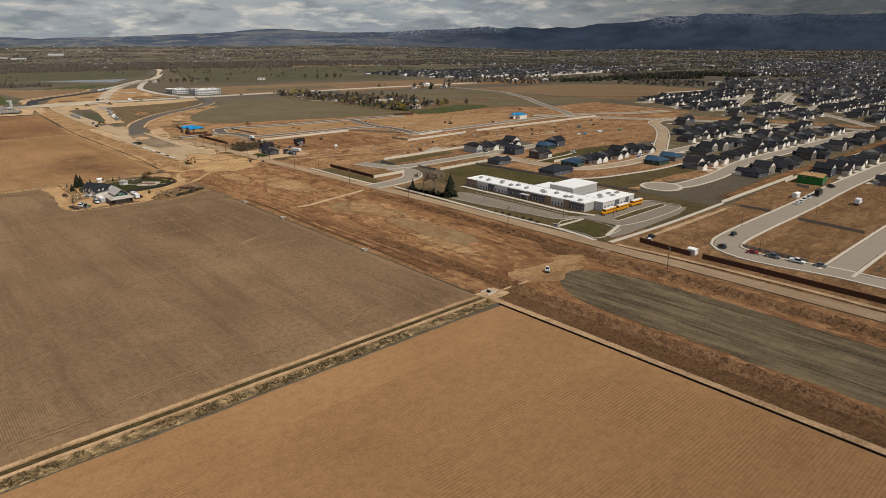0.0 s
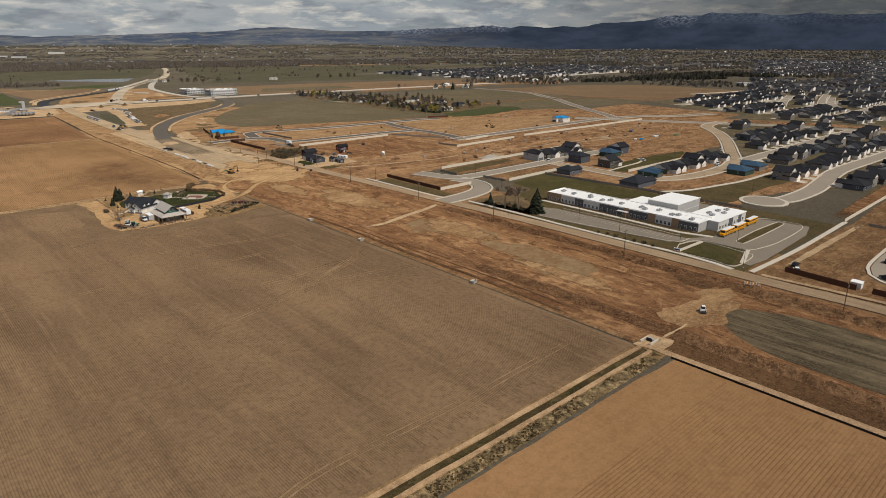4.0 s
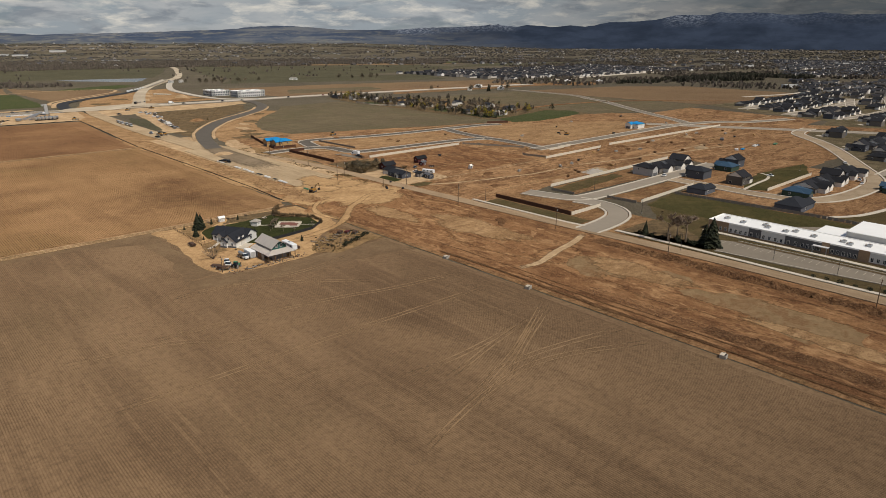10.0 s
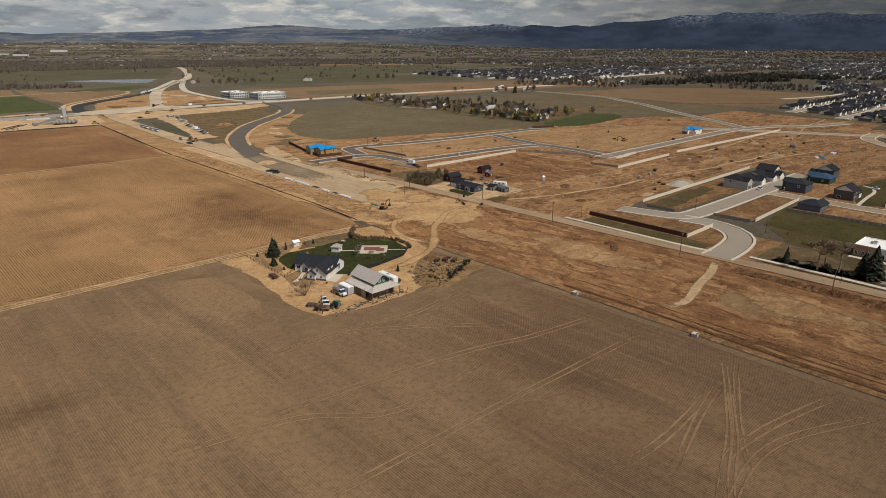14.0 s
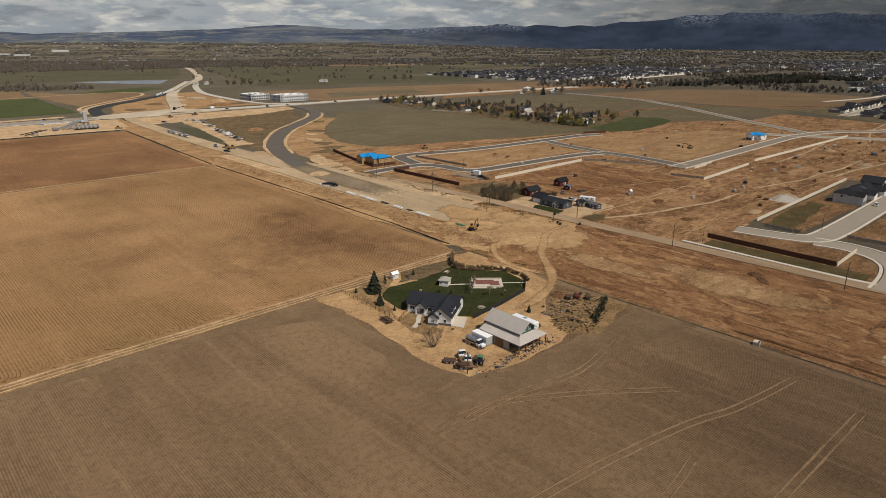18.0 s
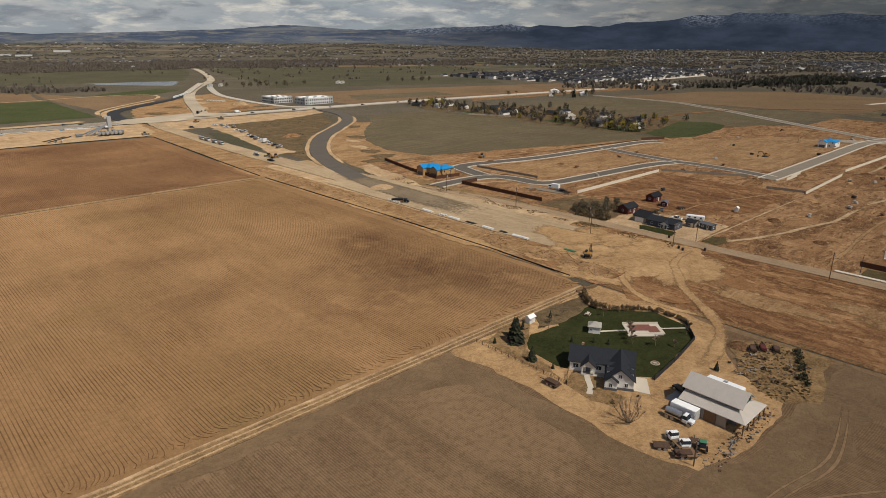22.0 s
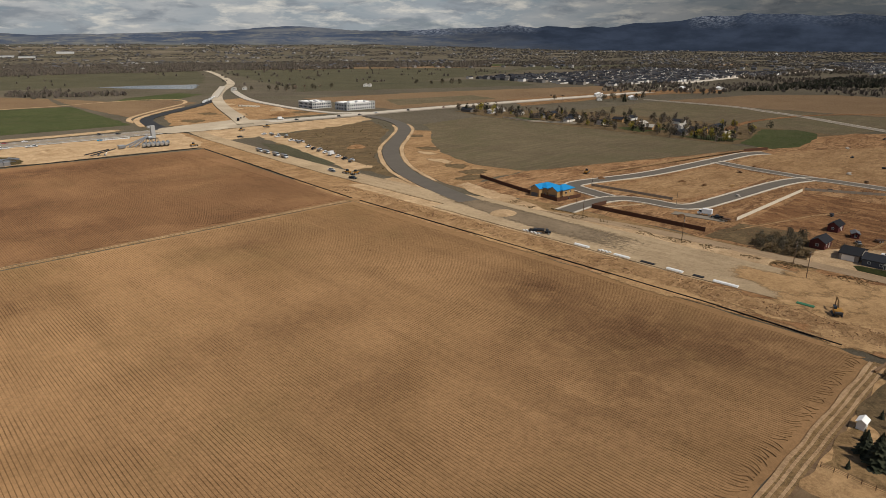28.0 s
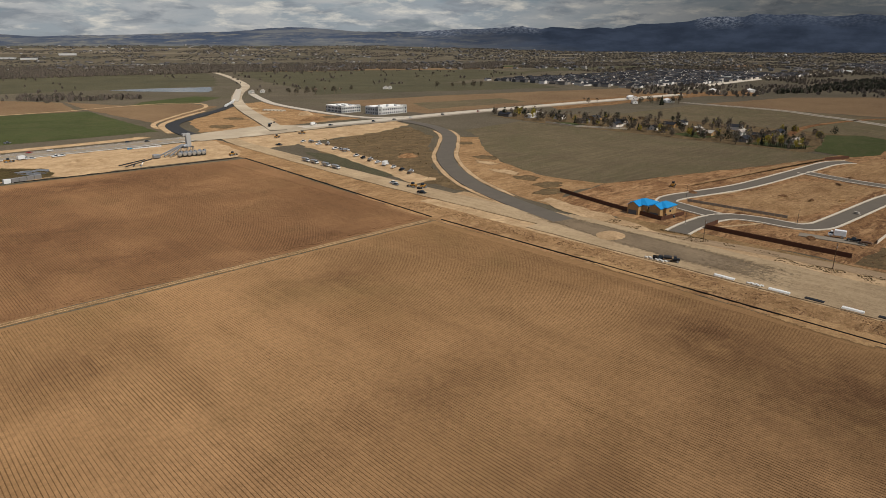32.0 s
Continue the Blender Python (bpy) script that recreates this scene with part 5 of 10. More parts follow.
ribbon("drain_strip", [(338, 154), (445, 157), (520, 155.6), (654, 155.4), (800, 155)], 9.0, 0.3, M_DIRT, "straight bare earth strip behind houses", step=12, amp=0.4, feather=1.5)
ribbon("concrete_path", [(233, 150), (276, 148.5), (338, 149.5)], 2.0, 0.34, M_CONC, "straight pale concrete path", step=10, category="path")
ribbon("dirt_path", [(240, 143), (282, 143), (345, 142.5)], 4.0, 0.3, M_TAN, "straight pale dirt path", step=8, amp=0.5, category="path", feather=1.2)
ribbon("park_path", [(330, 246), (340, 239), (352, 234), (376, 229), (400, 225), (440, 224), (470, 223)], 2.6, 0.34, M_CONC, "pale curved concrete path", step=5, category="path")
ribbon("park_path", [(362, 301), (386, 303), (404, 304), (416, 308), (420, 314)], 1.8, 0.34, M_CONC, "narrow curved concrete path", step=3, category="path")

street("street_suburb", [(966, 369), (1083, 404), (1249, 447), (1332, 448)], 9.0, M_STREET, "pale street between far houses", z=0.45, step=20)
street("street_suburb", [(905, 398), (1009, 433), (1107, 461)], 9.0, M_STREET, "pale street between far houses", z=0.44, step=20)
ribbon("far_avenue", [(1017, 584), (1147, 556), (1307, 563), (1545, 568), (1839, 546)], 8.0, 0.5, M_CONC, "long pale avenue behind far houses", step=40)

# the subdivision without houses
street("street_stub", [(214, 606), (228, 607), (250, 606), (262, 600), (266, 585), (266, 572), (274, 564), (300, 561), (364, 556), (392, 549), (400, 540), (398, 500), (392, 478)], 8.6, M_ASPHALT, "new asphalt street through empty lots", z=0.40)
street("street_upper", [(258, 608), (262, 625), (268, 640), (282, 641), (300, 636), (342, 626), (418, 619), (464, 615), (482, 606)], 9.0, M_ASPHALT, "new asphalt street curving past empty lots", z=0.42)
street("street_link", [(400, 545), (402, 565), (406, 590), (414, 617)], 8.0, M_ASPHALT, "short new asphalt link street", z=0.44)
street("street_long", [(384, 478), (420, 478), (500, 479), (595, 480), (640, 474), (674, 462), (700, 440), (760, 420)], 9.0, M_ASPHALT2, "long straight asphalt street across a building site", z=0.43)
street("street_side", [(253, 566), (257, 540)], 6.0, M_ASPHALT2, "short paved stub", curb=False, z=0.38)
street("far_street", [(858, 927), (846, 790), (812, 728), (785, 680), (740, 622), (692, 556), (656, 502), (640, 482)], 9.0, M_ASPHALT2, "curving new street at the field edge", z=0.38, step=14)
ribbon("far_street", [(600, 690), (700, 700), (820, 670), (900, 600), (960, 540)], 7.0, 0.38, M_DIRT, "dirt road along fields", step=12, amp=0.6)
ribbon("site_boundary", [(224, 445), (290, 445), (354, 444.5)], 1.6, 0.3, M_TAN, "low pale earth ridge across a building site", step=6, amp=0.6, category="bank", feather=0.6)
patch("ploughed_lot", [(262, 534), (352, 534), (356, 450), (290, 450), (262, 470)], 0.14, M_DIRT, "brown scraped lot with tyre lines", 1.2, 5, feather=5)
patch("weedy_lot", [(224, 536), (258, 534), (262, 505), (240, 498), (226, 512)], 0.15, M_DRYGRASS, "weedy brown lot", 1.0, 4, feather=4)
for pts in ([(270, 630), (296, 622), (380, 610), (394, 590), (392, 566), (300, 574), (276, 580)], [(412, 540), (412, 486), (590, 490), (600, 540), (500, 600), (420, 606)], [(300, 652), (420, 632), (478, 624), (500, 618), (430, 640)]):
    patch("tan_lot", pts, 0.15, M_LOT2, "tan graded house lots", 1.5, 6, feather=5)


# ---- fences ----
def fence(pts, h, w, t, material, label, category="fence", name="fence", post=True, z=0.1, gap=0.06, mat_post=None, group=""):
    """A run of panels and posts along plan points."""
    c = Vector(pts[0])
    base = thing(name, c.x, c.y, 0, 0, label, category, group)
    pm = bpy.data.meshes.new("fence_panel")
    bm = box(bmesh.new(), gap, -t / 2, 0, w - gap, t / 2, h)
    box(bm, gap, -t * 0.9, h * 0.86, w - gap, t * 0.9, h * 0.93)
    box(bm, gap, -t * 0.9, h * 0.1, w - gap, t * 0.9, h * 0.17)
    bm.to_mesh(pm)
    bm.free()
    pm.materials.append(material)
    qm = bpy.data.meshes.new("fence_post")
    bm = box(bmesh.new(), -0.09, -0.09, 0, 0.09, 0.09, h + 0.12)
    box(bm, -0.12, -0.12, h + 0.08, 0.12, 0.12, h + 0.14)
    bm.to_mesh(qm)
    bm.free()
    qm.materials.append(mat_post or material)
    for a, b in zip(pts, pts[1:]):
        a, b = Vector(a), Vector(b)
        d = b - a
        n = max(1, round(d.length / w))
        ang = math.degrees(math.atan2(d.y, d.x))
        for i in range(n + 1):
            p = a + d * (i / n)
            if post and (i < n or b == Vector(pts[-1])):
                o = new("fence_post", qm)
                o.parent = base
                o.matrix_basis = pose(p.x - c.x, p.y - c.y, z, 0, 0, ang)
            if i < n:
                o = new("fence_panel", pm)
                o.parent = base
                o.matrix_basis = pose(p.x - c.x, p.y - c.y, z, 0, 0, ang) @ Matrix.Diagonal((d.length / n / w, 1, 1, 1))
    return base


GREY_F, BROWN_F, WHITE_F = "grey vinyl fence of separate panels and posts", "tall dark brown stained board fence", "long pale white vinyl fence"
fence([(322, 323), (327, 250), (326, 215), (328, 195)], 1.6, 2.6, 0.06, M_FENCE_GREY, GREY_F + " behind a school", gap=0.22, group="grey fences")
fence([(269, 108), (267.5, 81)], 1.5, 3.0, 0.06, M_FENCE_GREY, GREY_F, gap=0.22, group="grey fences")
fence([(333, 109), (330, 79)], 1.5, 3.0, 0.06, M_FENCE_GREY, GREY_F, gap=0.22, group="grey fences")
fence([(338.5, 140), (338.5, 124)], 1.5, 3.0, 0.06, M_FENCE_GREY, GREY_F, gap=0.22, group="grey fences")
fence([(415, 140), (413, 132)], 1.5, 3.0, 0.06, M_FENCE_GREY, GREY_F, gap=0.22, group="grey fences")
fence([(277, 632), (279, 580)], 1.5, 3.0, 0.06, M_FENCE_GREY, GREY_F + " on empty lots", gap=0.22, group="grey fences")
fence([(286, 326), (285, 344)], 1.5, 3.0, 0.06, M_FENCE_GREY, GREY_F, gap=0.22, group="grey fences")
fence([(277, 377), (277.5, 361)], 1.5, 3.0, 0.06, M_FENCE_GREY, GREY_F, gap=0.22, group="grey fences")
fence([(357, 468), (361, 447)], 1.5, 3.0, 0.06, M_FENCE_GREY, GREY_F, gap=0.22, group="grey fences")
fence([(360, 538), (384, 490)], 1.5, 3.0, 0.06, M_FENCE_GREY, GREY_F, gap=0.22, group="grey fences")
fence([(243.3, 141.5), (241.5, 117)], 2.1, 2.5, 0.08, M_FENCE_BROWN, BROWN_F, group="brown fences")
fence([(242, 112), (242.2, 88), (242, 68), (242, 48), (241.5, 0), (241, -50)], 2.1, 2.5, 0.08, M_FENCE_BROWN, BROWN_F + " along a street", group="brown fences")
fence([(239.8, 387), (239.3, 335)], 2.1, 2.5, 0.08, M_FENCE_BROWN, BROWN_F + " by a bare lot", group="brown fences")
fence([(243.5, 600), (230.6, 600.5), (231.6, 539)], 2.1, 2.5, 0.08, M_FENCE_BROWN, BROWN_F + " by an empty lot", group="brown fences")
fence([(245.2, 695.6), (235, 655), (228.9, 622), (246.7, 619)], 2.1, 2.5, 0.08, M_FENCE_BROWN, BROWN_F + " round a house being built", group="brown fences")
fence([(500, 612), (478, 622)], 2.1, 2.5, 0.08, M_FENCE_BROWN, BROWN_F, group="brown fences")
fence([(239.5, 334.5), (265, 334.8)], 1.8, 3.4, 0.08, M_FENCE_WHITE, WHITE_F, group="white fences")
fence([(284, 383), (425, 384.5)], 1.8, 3.4, 0.08, M_FENCE_WHITE, WHITE_F + " behind new lots", group="white fences")
fence([(289, 324.8), (351, 326.6)], 1.8, 3.4, 0.08, M_FENCE_WHITE, WHITE_F + " behind new lots", group="white fences")
fence([(262, 537), (356, 537.7)], 1.8, 3.4, 0.08, M_FENCE_WHITE, WHITE_F, group="white fences")
fence([(358, 446), (432, 448.5)], 1.8, 3.4, 0.08, M_FENCE_WHITE, WHITE_F, group="white fences")
fence([(449.6, 451.5), (514, 449.2), (642, 445.7)], 1.8, 3.4, 0.08, M_FENCE_WHITE, WHITE_F, group="white fences")
fence([(369.4, 290), (438, 289.4)], 1.8, 3.4, 0.08, M_FENCE_WHITE, WHITE_F + " behind new houses", group="white fences")
fence([(420, 148.4), (520, 150.6), (655, 150)], 1.8, 3.4, 0.08, M_FENCE_WHITE, WHITE_F + " along a drain", group="white fences")
fence([(338, 149.8), (440, 151.5)], 1.8, 3.4, 0.08, M_FENCE_WHITE, WHITE_F + " along a drain", group="white fences")
fence([(513, 912), (508, 868), (528, 820)], 1.6, 3.4, 0.08, M_FENCE_WHITE, WHITE_F + " at a field's edge", group="white fences")
fence([(390, 468), (408, 468)], 1.8, 3.4, 0.08, M_FENCE_WHITE, WHITE_F, group="white fences")
fence([(404, 470), (420, 470)], 1.8, 3.4, 0.08, M_FENCE_WHITE, WHITE_F, group="white fences")


# ---- houses ----
def window(parent, x, y, z, w, h, axis, out, name="window"):
    """A framed pane on a wall; axis is the wall's direction, out the side it faces."""
    bm = bmesh.new()
    fr = 0.09
    if axis == "x":
        for a in ((-w / 2, -h / 2, -w / 2 + fr, h / 2), (w / 2 - fr, -h / 2, w / 2, h / 2), (-w / 2, h / 2 - fr, w / 2, h / 2), (-w / 2, -h / 2, w / 2, -h / 2 + fr), (-fr / 3, -h / 2, fr / 3, h / 2)):
            box(bm, a[0], -0.05, a[1], a[2], 0.05, a[3])
        g = box(bmesh.new(), -w / 2 + 0.03, -0.025, -h / 2 + 0.03, w / 2 - 0.03, 0.025, h / 2 - 0.03)
        pos = (x, y + out * 0.05, z)
    else:
        for a in ((-w / 2, -h / 2, -w / 2 + fr, h / 2), (w / 2 - fr, -h / 2, w / 2, h / 2), (-w / 2, h / 2 - fr, w / 2, h / 2), (-w / 2, -h / 2, w / 2, -h / 2 + fr), (-fr / 3, -h / 2, fr / 3, h / 2)):
            box(bm, -0.05, a[0], a[1], 0.05, a[2], a[3])
        g = box(bmesh.new(), -0.025, -w / 2 + 0.03, -h / 2 + 0.03, 0.025, w / 2 - 0.03, h / 2 - 0.03)
        pos = (x + out * 0.05, y, z)
    o = part(name, bm, M_WHITE, parent)
    o.location = pos
    part("pane", g, M_GLASS, o)
    return o


def simple_window(parent, x, y, z, w, h, axis, out):
    """A framed window in one mesh: pale frame, dark glass."""
    bm = bmesh.new()
    hx, hy = (w / 2, 0.05) if axis == "x" else (0.05, w / 2)
    box(bm, -hx, -hy, -h / 2, hx, hy, h / 2)
    n0 = len(bm.faces)
    gx, gy = (w / 2 - 0.1, 0.08) if axis == "x" else (0.08, w / 2 - 0.1)
    box(bm, -gx, -gy, -h / 2 + 0.1, gx, gy, h / 2 - 0.1)
    bm.faces.ensure_lookup_table()
    for f in bm.faces[n0:]:
        f.material_index = 1
    o = part("window", bm, M_WHITE, parent)
    o.data.materials.append(M_GLASS)
    o.location = (x + (out * 0.03 if axis == "y" else 0), y + (out * 0.03 if axis == "x" else 0), z)
    return o


def suburban_house(kind, wall, roof, trim, label, far=False):
    """A new family house with a front garage, facing -y, built at the origin."""
    h = thing("house", 0, 0, 0.15, 0, label, "house", "suburban houses")
    two = kind in (1, 4)
    w, d, z = [(11.5, 12, 3.0), (10.5, 10, 5.5), (12.5, 11, 3.0), (10.5, 13, 3.1), (10, 11, 5.3), (12, 11.5, 3.0)][kind]
    gx = -w / 2 if kind % 2 == 0 else w / 2 - 6.0
    bm = bmesh.new()
    box(bm, -w / 2, -d / 2, 0, w / 2, d / 2, z)
    part("wall", bm, wall, h)
    bm = bmesh.new()
    if kind in (0, 2, 5):
        hip(bm, -w / 2, -d / 2, w / 2, d / 2, z, 3.1, 0.6)
    else:
        gable(bm, -w / 2, -d / 2, w / 2, d / 2, z, 2.9, 0.5, "x" if kind != 4 else "y")
    part("roof", bm, roof, h)
    if kind in (1, 3, 4):
        bm = bmesh.new()
        gable_walls(bm, -w / 2 + 0.02, -d / 2 + 0.02, w / 2 - 0.02, d / 2 - 0.02, z - 0.1, z, 2.8, "x" if kind != 4 else "y")
        part("gable", bm, trim, h)
    gw = gable_walls(bmesh.new(), gx, -d / 2 - 4.0, gx + 6.0, -d / 2 + 0.5, 0, 2.9, 2.0, "y")
    part("garage", gw, trim, h)
    part("garage_roof", gable(bmesh.new(), gx, -d / 2 - 4.0, gx + 6.0, -d / 2 + 4.5, 2.95, 2.0, 0.4, "y"), roof, h)
    bm = bmesh.new()
    box(bm, gx + 0.7, -d / 2 - 4.07, 0.02, gx + 5.3, -d / 2 - 3.98, 2.25)
    for k in range(4):
        box(bm, gx + 0.75, -d / 2 - 4.1, 0.1 + k * 0.55, gx + 5.25, -d / 2 - 4.0, 0.55 + k * 0.55)
    part("garage_door", bm, M_SIDING_LT, h)
    if far:
        return h
    px = gx + 6.2 if gx < 0 else gx - 4.2
    part("porch_gable", gable_walls(bmesh.new(), px, -d / 2 - 1.2, px + 4, -d / 2 + 0.4, z - 0.3 if not two else 2.6, z if not two else 2.9, 1.3, "y"), trim, h)
    part("porch_roof", gable(bmesh.new(), px, -d / 2 - 1.3, px + 4, -d / 2 + 2.5, (z if not two else 2.9) + 0.05, 1.3, 0.3, "y"), roof, h)
    part("porch_post", box(bmesh.new(), px + 0.1, -d / 2 - 1.1, 0, px + 0.3, -d / 2 - 0.9, 2.7), M_WHITE, h)
    part("front_door", box(bmesh.new(), px + 1.5, -d / 2 - 0.08, 0.1, px + 2.5, -d / 2 + 0.02, 2.15), M_DARKPANEL, h)
    for wx in (px + 3.3,) if two else (px + 3.2,):
        simple_window(h, wx, -d / 2, 1.6, 1.1, 1.3, "x", -1)
    if two:
        simple_window(h, -2.5, -d / 2, 4.3, 1.4, 1.3, "x", -1)
        simple_window(h, 2.5, -d / 2, 4.3, 1.4, 1.3, "x", -1)
        simple_window(h, -w / 2, 1.0, 4.3, 1.2, 1.3, "y", -1)
    for sx in (-1, 1):
        simple_window(h, sx * w / 2, d * 0.22, 1.6, 1.2, 1.3, "y", sx)
    simple_window(h, w * 0.22, d / 2, 1.5, 2.0, 1.5, "x", 1)
    return h


SUBURB = [suburban_house(k, wm, rm, tm, lb) for k, wm, rm, tm, lb in (
    (0, M_SIDING, M_SHINGLE, M_SIDING_LT, "single-storey house with charcoal hip roof and pale gables"),
    (1, M_SIDING_DK, M_SHINGLE, M_WHITE, "two-storey dark-sided house with charcoal roof and white gable"),
    (2, M_SIDING, M_SHINGLE, M_WHITE, "grey single-storey house with charcoal hip roof and white gable"),
    (3, M_SIDING, M_SHINGLE, M_WHITE, "grey gabled house with charcoal roof and white garage front"),
    (4, M_SIDING, M_SHINGLE, M_SIDING_LT, "grey two-storey house with steep charcoal gable roof"),
    (5, M_SIDING_DK, M_SHINGLE, M_SIDING_LT, "dark-sided house with broad charcoal hip roof"))]
SUBURB_FAR = [suburban_house(k, wm, M_SHINGLE, tm, lb, True) for k, wm, tm, lb in (
    (0, M_SIDING, M_SIDING_LT, "distant single-storey house with charcoal hip roof"),
    (1, M_SIDING_DK, M_WHITE, "distant two-storey house with charcoal gable roof"),
    (2, M_SIDING, M_WHITE, "distant grey house with charcoal hip roof and white gable"),
    (3, M_SIDING, M_WHITE, "distant grey gabled house with white garage front"),
    (4, M_SIDING, M_SIDING_LT, "distant grey two-storey house with steep roof"),
    (5, M_SIDING_DK, M_SIDING_LT, "distant dark-sided house with broad hip roof"))]
_used = set()


def place_house(kind, x, y, turn, label="", z=0.12, group=""):
    m = pose(x, y, z, 0, 0, turn)
    stock, key = (SUBURB_FAR, kind + 10) if x > 640 else (SUBURB, kind)
    if key in _used:
        o = copy_thing(stock[kind], m)
    else:
        o = stock[kind]
        o.matrix_basis = m
        _used.add(key)
    return tagged(o, label, "", group)


def raw_house(x, y, turn, w, d, z, wall, roof, label, two=False, rise=2.6):
    """A house being built: bare sheathing under roof felt, open window holes, no doors yet."""
    h = thing("house", x, y, 0.12, turn, label, "house", "houses being built")
    part("wall", box(bmesh.new(), -w / 2, -d / 2, 0, w / 2, d / 2, z), wall, h)
    part("roof", hip(bmesh.new(), -w / 2, -d / 2, w / 2, d / 2, z, rise), roof, h)
    part("gable", gable_walls(bmesh.new(), -w / 2 + 0.3, -d / 2 - 3.4, -w / 2 + 6.5, -d / 2 + 0.3, 0, z * 0.95, 1.9, "y"), wall, h)
    part("gable_roof", gable(bmesh.new(), -w / 2 + 0.3, -d / 2 - 3.4, -w / 2 + 6.5, -d / 2 + 3.6, z * 0.95 + 0.05, 1.9, 0.4, "y"), roof, h)
    part("opening", box(bmesh.new(), -w / 2 + 1.0, -d / 2 - 3.46, 0.05, -w / 2 + 5.6, -d / 2 - 3.36, 2.3), M_DARKPANEL, h)
    for k in range(3):
        simple_window(h, -w / 2 + 8 + k * 2.2, -d / 2, 1.5 + (2.6 if two and k % 2 else 0), 1.0, 1.3, "x", -1)
    for sx in (-1, 1):
        simple_window(h, sx * w / 2, 1.5, z - 1.3, 1.2, 1.3, "y", sx)
    return h


# two rows of new homes under way behind the school
for i, (x, y, turn, k) in enumerate([(361, 366, 0, 0), (376, 367, 0, 3), (391, 366, 0, 3), (406, 365, 0, 4)]):
    if i == 0:
        raw_house(x, y, turn, 10, 11, 5.2, M_GREYPANEL, M_SHINGLE, "two-storey house frame wrapped in grey, roof unfinished", True)
    else:
        place_house(k, x, y, turn, "new white-gabled house with dark roof", group="new row houses")
raw_house(377, 336, 180, 11, 11, 5.0, M_SIDING_DK, M_SHINGLE_DK, "dark two-storey house being built", True)
raw_house(415, 335, 180, 12, 11, 3.2, M_GREENDK, M_BLUEDARK, "low house under slate-blue roof felt")
place_house(1, 432, 338, 180)
place_house(4, 377, 311, 90, "white and grey two-storey house with dark roof")
raw_house(336, 315, 90, 11, 10, 3.0, M_SIDING_DK, M_SHINGLE_DK, "dark brown single-storey house being built")
raw_house(337, 264, 90, 13, 17, 3.0, M_SIDING_DK, M_SHINGLE_DK, "broad black-roofed house with white framed gable", rise=3.6)
raw_house(371, 275, 0, 12, 11, 3.0, M_GREENDK, M_BLUEDARK, "dark green house under slate-blue roof felt")
for x, k in ((387, 3), (400, 0), (413, 3), (427, 4), (441, 1), (456, 3)):
    place_house(k, x, 275 - (x - 387) * 0.02, 0, "new dark-roofed house with white gables beside a dusty street", group="new row houses")
raw_house(420, 237, 180, 14, 12, 3.0, M_GREENDK, M_BLUEDARK, "low house under bright slate-blue roof felt")
raw_house(443, 238, 180, 12, 12, 3.0, M_SIDING, M_BLUEDARK, "low house with blue roof felt beside a street")
gh = raw_house(431, 138, 0, 12, 11, 5.2, M_GREENSHEATH, M_OSB, "two-storey house in bare green sheathing", True, 1.2)

# the settled suburb
_rs = random.Random(11)
DRIVES = []


def seg_gap(x, y, ax, ay, bx, by):
    u = max(0.0, min(1.0, ((x - ax) * (bx - ax) + (y - ay) * (by - ay)) / ((bx - ax) ** 2 + (by - ay) ** 2)))
    return math.hypot(x - ax - u * (bx - ax), y - ay - u * (by - ay))


def clear(x, y):
    """True where no collector street or its verge runs."""
    ln = [(110, 738), (206, 727), (298, 708), (370, 672), (455, 627), (560, 570)]
    c = next((a[1] + (b[1] - a[1]) * (y - a[0]) / (b[0] - a[0]) for a, b in zip(ln, ln[1:]) if a[0] <= y <= b[0]), 740)
    dg = [(1115, 404), (1000, 368), (938, 337), (860, 275), (800, 225), (762, 196)]
    more = [(905, 398, 1009, 433), (1009, 433, 1107, 461), (966, 369, 1083, 404), (1083, 404, 1249, 447)]
    return not (c - 17 < x < c + 62) and min([seg_gap(x, y, *a, *b) for a, b in zip(dg, dg[1:])] + [seg_gap(x, y, *q) for q in more]) > 16


def house_row(x0, x1, y, turn, pitch=15.2, skip=0.07, keep=None):
    x = x0
    while x < x1:
        if _rs.random() > skip and clear(x, y) and (keep is None or keep(x, y)):
            place_house(_rs.choice((0, 1, 2, 2, 3, 3, 4, 4, 5)), x + _rs.uniform(-0.6, 0.6), y + _rs.uniform(-2.4, 2.4), turn + _rs.choice((0, 0, 0, 4, -4, 90 if _rs.random() < 0.3 else 0)))
            DRIVES.append((x, y, turn))
        x += pitch + _rs.uniform(-1.0, 2.0)


def curve_y(x):
    pts = [(460, 250), (508, 278), (560, 306), (600, 330), (645, 362), (780, 366)]
    return next((a[1] + (b[1] - a[1]) * (x - a[0]) / (b[0] - a[0]) for a, b in zip(pts, pts[1:]) if a[0] <= x <= b[0]), 366)


IN1 = lambda x, y: y < curve_y(x) - 14 and y > 0.19 * x - 25
house_row(426, 790, 169, 180, keep=IN1)
house_row(462, 790, 140, 0, keep=IN1)
house_row(458, 790, 98, 180, keep=IN1)
house_row(424, 790, 212, 0, keep=IN1)
house_row(480, 790, 236, 180, keep=IN1)
house_row(505, 790, 277, 0, keep=IN1)
house_row(560, 790, 300, 180, keep=IN1)
house_row(610, 770, 338, 180, keep=IN1)
IN2 = lambda x, y: y > 0.20 * x - 30
for yy, tt in ((169, 180), (212, 0), (236, 180), (276, 0), (290, 180), (331, 0), (351, 180), (394, 0), (416, 180), (460, 0), (482, 180), (524, 0)):
    house_row(800 if yy < 430 else 820 + (yy - 430) * 0.55, 1140, yy, tt, keep=IN2, skip=0.08)


